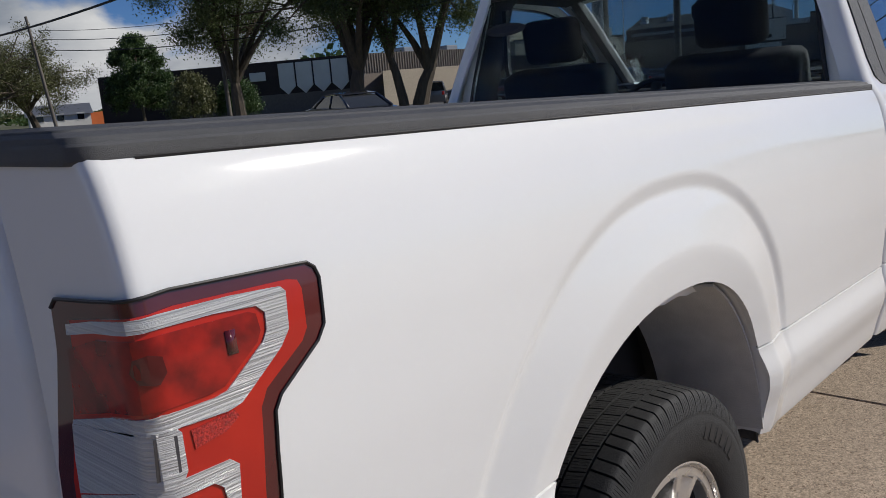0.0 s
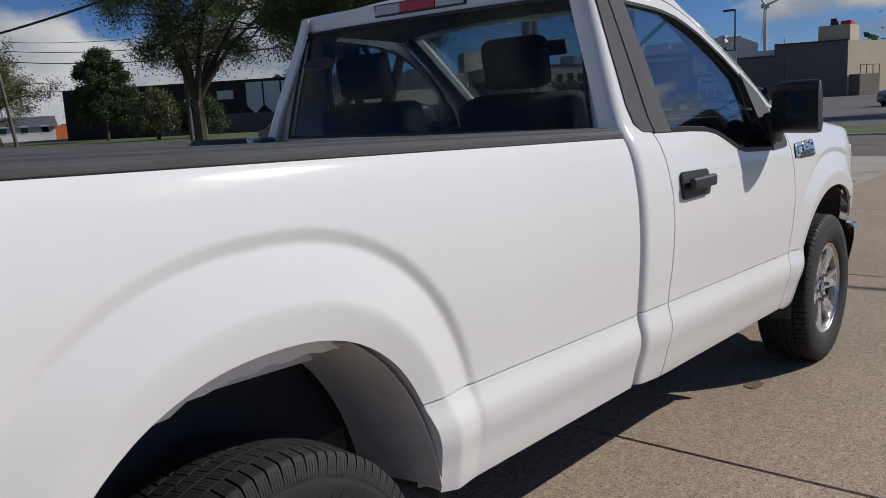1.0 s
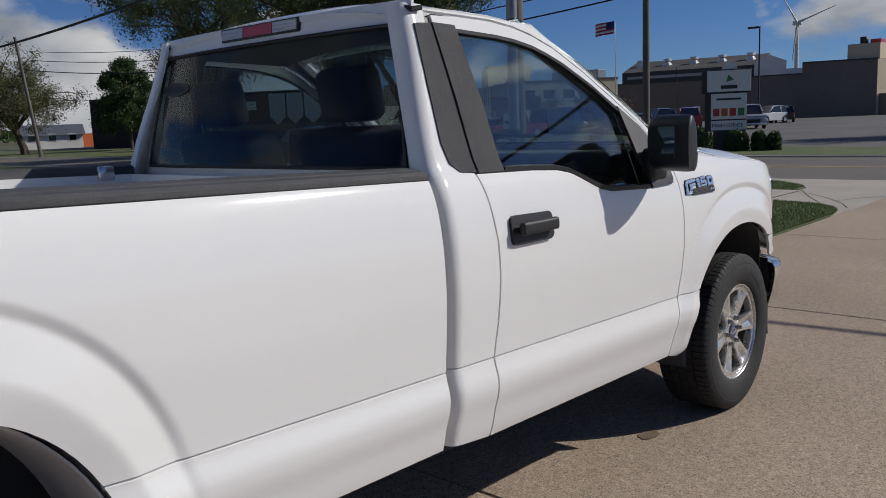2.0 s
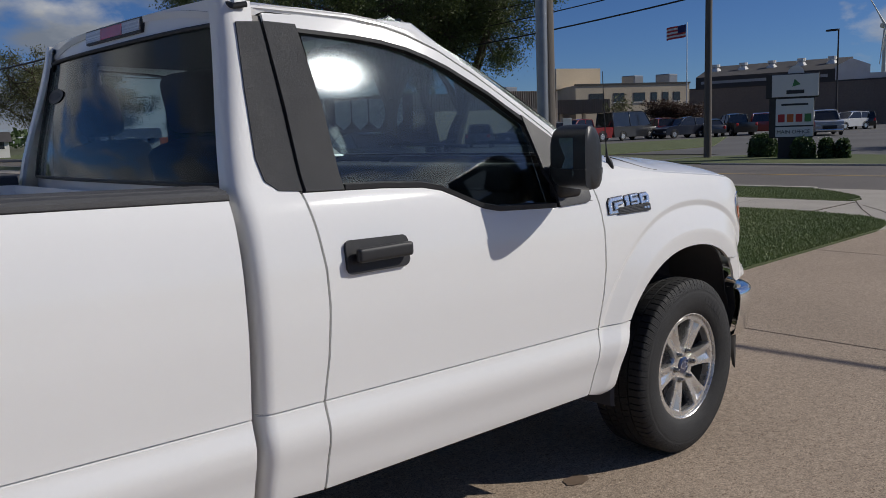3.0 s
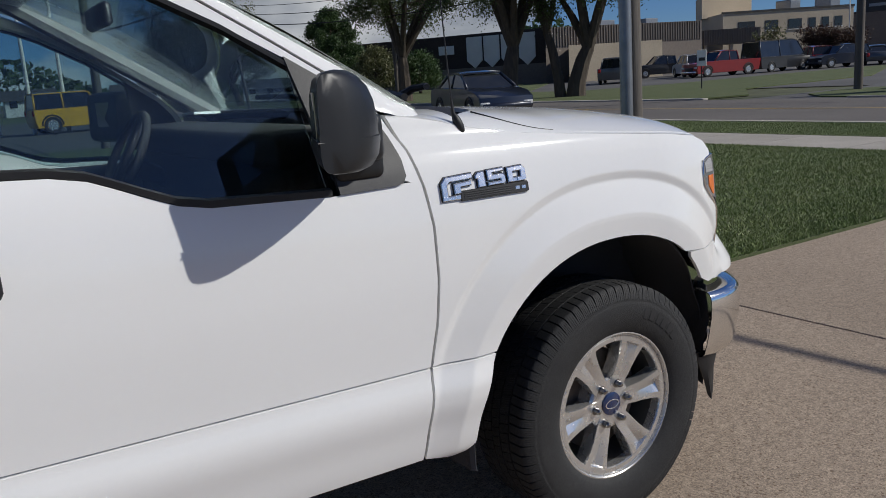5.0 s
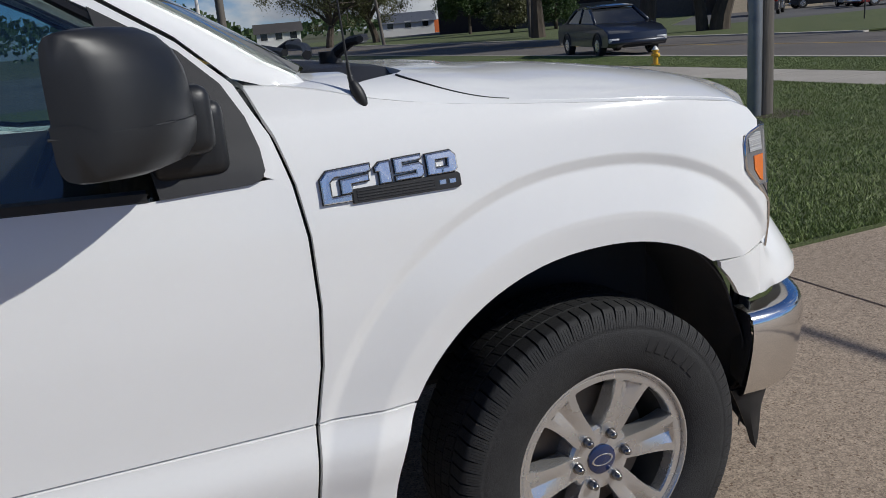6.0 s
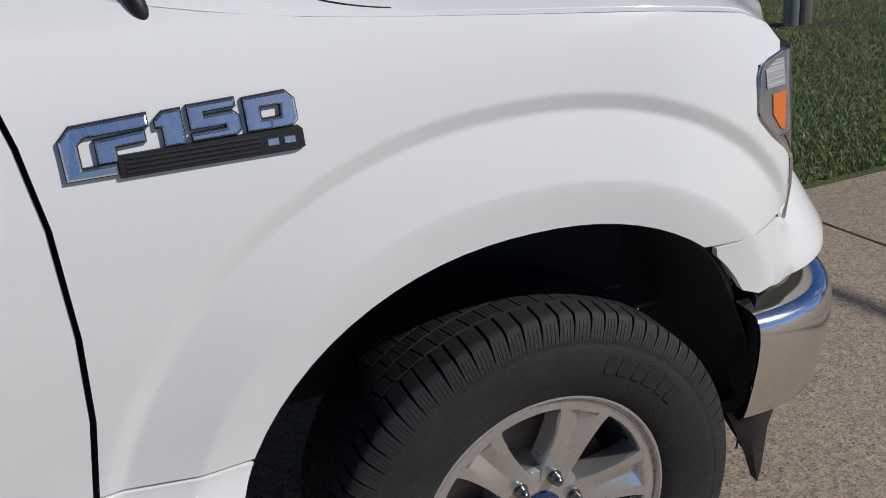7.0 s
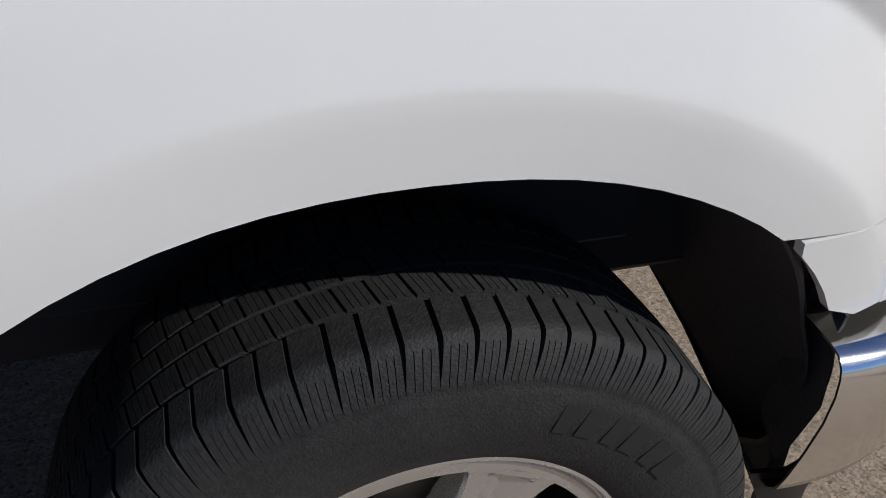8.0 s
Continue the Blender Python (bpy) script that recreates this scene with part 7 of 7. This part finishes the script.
def cone_tree(label, x, y, seed, height, radius, leaf, n, size):
    rg = random.Random(seed)
    th = thing("tree", label, "tree", at=pose(x, y, 0))
    bm = tube([(0, 0, -0.1), (0, 0, height * 0.5), (0, 0, height * 0.95)], 0.17, 8, taper=0.03)
    for k in range(26):
        z = height * (0.2 + 0.7 * k / 26)
        a = k * 2.4
        r = radius * 0.8 * (1 - (z / height) ** 2)
        tube([(0, 0, z), (r * math.cos(a), r * math.sin(a), z + 0.35 * r)], 0.035, 5, bm, taper=0.01)
    part("trunk", bm, "bark", th)
    vs, fs = [], []
    clumps = [(rg.uniform(0, math.tau), rg.uniform(0.10, 0.98)) for _ in range(110)]
    for i in range(n):
        a, t = clumps[rg.randrange(len(clumps))]
        prof = radius * (1 - t ** 2.6) ** 0.7 * (0.65 + 0.35 * min(1, t * 6))
        rr = prof * math.sqrt(rg.uniform(0.25, 1.05))
        p = Vector((rr * math.cos(a), rr * math.sin(a), height * (0.14 + 0.86 * t))) + Vector((rg.gauss(0, 1), rg.gauss(0, 1), rg.gauss(0, 1))) * 0.24
        nrm = Vector((rg.gauss(0, 1), rg.gauss(0, 1), rg.gauss(0.3, 1))).normalized()
        u = nrm.orthogonal().normalized()
        v = nrm.cross(u)
        s = size * rg.uniform(0.6, 1.3)
        k = len(vs)
        vs += [p - u * s, p - v * s * 0.5, p + u * s, p + v * s * 0.5]
        fs.append((k, k + 1, k + 2, k + 3))
    me = bpy.data.meshes.new("crown")
    me.from_pydata(vs, [], fs)
    me.materials.append(M[leaf])
    c = new("crown", me)
    c.parent = th
    tagged(c, kind="stuff")


cone_tree("dense egg-shaped dark green tree on the far lawn", 35.5, 73.3, 31, 8.3, 3.3, "leaf_dark", 46000, 0.11)
cone_tree("low bushy conifer against the brick wall", 34.0, 62.0, 32, 4.0, 2.2, "leaf_olive", 9000, 0.11)
cone_tree("low bushy conifer against the brick wall", 37.5, 60.5, 33, 3.4, 2.1, "leaf_dark", 8000, 0.11)


def hedge(label, x, y, w, d, h, seed):
    rg = random.Random(seed)
    bm = bmesh.new()
    me_v, me_f = [], []
    for i in range(2600):
        p = Vector((rg.uniform(-1, 1), rg.uniform(-1, 1), rg.uniform(0, 1)))
        ax = rg.randrange(3)
        p[ax] = (1 if rg.random() < 0.6 else -1) * 1.0 if ax < 2 else 1.0
        r_ = max((abs(p.x) ** 3.2 + abs(p.y) ** 3.2 + abs(p.z) ** 3.2) ** (1 / 3.2), 0.3)
        q = Vector((p.x * w / 2, p.y * d / 2, p.z * h)) / r_ * rg.uniform(0.94, 1.03) + Vector((rg.gauss(0, 1), rg.gauss(0, 1), rg.gauss(0, 1))) * 0.03
        q.z = max(q.z, 0.0)
        n = Vector((rg.gauss(0, 1), rg.gauss(0, 1), rg.gauss(0, 1))).normalized()
        u = n.orthogonal().normalized(); v = n.cross(u); s = 0.05
        k = len(me_v)
        me_v += [q - u * s, q - v * s * 0.6, q + u * s, q + v * s * 0.6]
        me_f.append((k, k + 1, k + 2, k + 3))
    add_box(bm, -w / 2 * 0.86, w / 2 * 0.86, -d / 2 * 0.86, d / 2 * 0.86, -0.03, h * 0.90, 0.16, seg=3)
    vs = [bm.verts.new(v) for v in me_v]
    for f in me_f:
        bm.faces.new([vs[i] for i in f])
    ob = tagged(part("hedge", bm, "leaf_dark", smooth=False), label, "hedge")
    ob.matrix_basis = pose(x, y, 0.015, 0, 0, -66)
    return ob


hedge("clipped dark green hedge beside the sign", 27.0, 11.8, 1.0, 0.8, 0.80, 41)
hedge("clipped dark green hedge beside the sign", 26.0, 9.85, 0.75, 0.7, 0.68, 42)
hedge("clipped dark green hedge beside the sign", 26.0, 9.05, 0.42, 0.6, 0.64, 43)
hedge("clipped dark green hedge beside the sign", 26.1, 8.55, 0.40, 0.55, 0.60, 44)

# ---- fire hydrant on the verge ----
hyd = thing("fire_hydrant", "yellow fire hydrant with pale bonnet on the grass strip", "fire hydrant", at=pose(11.70, 13.9, 0.0) @ Matrix.Scale(0.66, 4))
bm = bmesh.new()
tube([(0, 0, 0), (0, 0, 0.06)], 0.16, 16, bm)
tube([(0, 0, 0.06), (0, 0, 0.52)], 0.10, 16, bm)
tube([(0, 0, 0.52), (0, 0, 0.56)], 0.14, 16, bm)
part("barrel", bm, "yellow_paint", hyd)
part("bonnet", tube([(0, 0, 0.56), (0, 0, 0.64), (0, 0, 0.70)], 0.12, 16, taper=0.03), "off_white", hyd)
for a in (-1, 1):
    part("nozzle", tube([(0, 0, 0.40), (0.17 * a, 0, 0.40)], 0.05, 10), "yellow_paint", hyd)
part("pumper_nozzle", tube([(0, 0, 0.36), (0, -0.19, 0.36)], 0.065, 10), "yellow_paint", hyd)

# ---- houses and sheds far down the street ----


def house(label, x, y, w, d, h, yaw, wall, roof):
    th = thing("house", label, "house", at=pose(x, y, -0.05, 0, 0, yaw))
    part("wall", box(-w / 2, w / 2, -d / 2, d / 2, 0, h), wall, th, smooth=False)
    bm = bmesh.new()
    o = 0.35
    v = [bm.verts.new(p) for p in ((-w / 2 - o, -d / 2 - o, h - 0.1), (w / 2 + o, -d / 2 - o, h - 0.1), (w / 2 + o, d / 2 + o, h - 0.1), (-w / 2 - o, d / 2 + o, h - 0.1), (-w / 2 - o, 0, h + d * 0.22), (w / 2 + o, 0, h + d * 0.22))]
    for f in ((0, 1, 5, 4), (2, 3, 4, 5), (1, 2, 5), (3, 0, 4), (3, 2, 1, 0)):
        bm.faces.new([v[i] for i in f])
    part("roof", bm, roof, th, smooth=False)
    for k in range(3):
        u = -w / 2 + w * (k + 0.5) / 3
        win = part("window", box(u - 0.5, u + 0.5, -d / 2 - 0.04, -d / 2 + 0.02, 1.0, 2.0), "off_white", th, smooth=False)
        part("pane", box(u - 0.42, u + 0.42, -d / 2 - 0.05, -d / 2 - 0.03, 1.08, 1.92), "window_dark", win, smooth=False)
    return th


house("small white house with dark roof by the street", 24.0, 106.0, 5.5, 5, 2.0, -12, "off_white", "roof_dark")
house("small white house with dark roof by the street", 12.0, 108.0, 5.5, 5, 2.0, -4, "off_white", "roof_dark")
house("long pale shed with a grey roof", 44.6, 113.0, 7.5, 6, 1.9, -20, "off_white", "steel")
x, y = 51.0, 116.0
cont = tagged(part("container", box(-2.2, 2.2, -1.2, 1.2, 0.0, 1.9, 0.03), "orange", smooth=False), "orange steel container beside the building", "container")
cont.matrix_basis = pose(x, y, -0.05, 0, 0, -15)


def far_woods():
    rg = random.Random(77)
    vs, fs = [], []
    for i in range(16000):
        a = radians(rg.uniform(-25, 118))
        d = rg.uniform(210, 300)
        hmax = 7.0 + 4.5 * math.sin(a * 9.0) + 2.5 * math.sin(a * 31.0)
        p = Vector((d * math.cos(a), d * math.sin(a), max(0.0, hmax) * math.sqrt(rg.random())))
        n = Vector((rg.gauss(0, 1), rg.gauss(0, 1), rg.gauss(0, 1))).normalized()
        u = n.orthogonal().normalized(); v = n.cross(u); s = rg.uniform(0.5, 1.3)
        k = len(vs)
        vs += [p - u * s, p - v * s * 0.7, p + u * s, p + v * s * 0.7]
        fs.append((k, k + 1, k + 2, k + 3))
    me = bpy.data.meshes.new("far_trees")
    me.from_pydata(vs, [], fs)
    me.materials.append(M["leaf_dark"])
    tagged(new("far_trees", me), "line of distant dark green trees", "trees", kind="stuff")


far_woods()

# ---- grass blades on the near lawn and verge ----


def blades(name, label, x0, x1, y0, y1, n, seed, h, z0, edge):
    rg = random.Random(seed)
    vs, fs = [], []
    for i in range(n):
        u = rg.random() ** 1.6
        x, y = rg.uniform(x0, x1), y0 + (y1 - y0) * u
        if y < edge(x):
            continue
        a = rg.uniform(0, math.tau)
        w, hh = rg.uniform(0.003, 0.007), h * rg.uniform(0.5, 1.3)
        lx, ly = rg.gauss(0, 0.5) * hh, rg.gauss(0, 0.5) * hh
        k = len(vs)
        vs += [(x - w * math.cos(a), y - w * math.sin(a), z0), (x + w * math.cos(a), y + w * math.sin(a), z0), (x + lx, y + ly, z0 + hh)]
        fs.append((k, k + 1, k + 2))
    me = bpy.data.meshes.new(name)
    me.from_pydata(vs, [], fs)
    me.materials.append(M["blades"])
    tagged(new(name, me), label, "grass", kind="stuff")


blades("grass_blades", "short green grass blades of the lawn", 0.6, 9.70, 1.0, 14.0, 230000, 51, 0.028, 0.010, smooth_curve([(0.6, 1.02), (8.0, 1.03), (8.6, 1.14), (9.0, 1.34), (9.3, 1.65), (9.5, 2.15), (9.72, 3.1)]))
blades("grass_blades", "short green grass blades of the verge", 11.47, 13.76, 2.8, 24.0, 64000, 52, 0.030, 0.010, smooth_curve([(11.45, 2.9), (11.65, 2.75), (11.95, 2.74), (12.45, 2.98), (13.2, 3.64), (13.78, 4.35)]))
# bare soil round the pole
bm = bmesh.new()
rg = random.Random(9)
f = bm.faces.new([bm.verts.new((6.72 + (0.36 + 0.12 * rg.random()) * math.cos(a), 5.18 + (0.34 + 0.12 * rg.random()) * math.sin(a), 0.018)) for a in [k * math.tau / 20 for k in range(20)]])
tagged(part("bare_soil", bm, "soil", smooth=False), "bare dark soil round the pole foot", "soil", kind="structure")
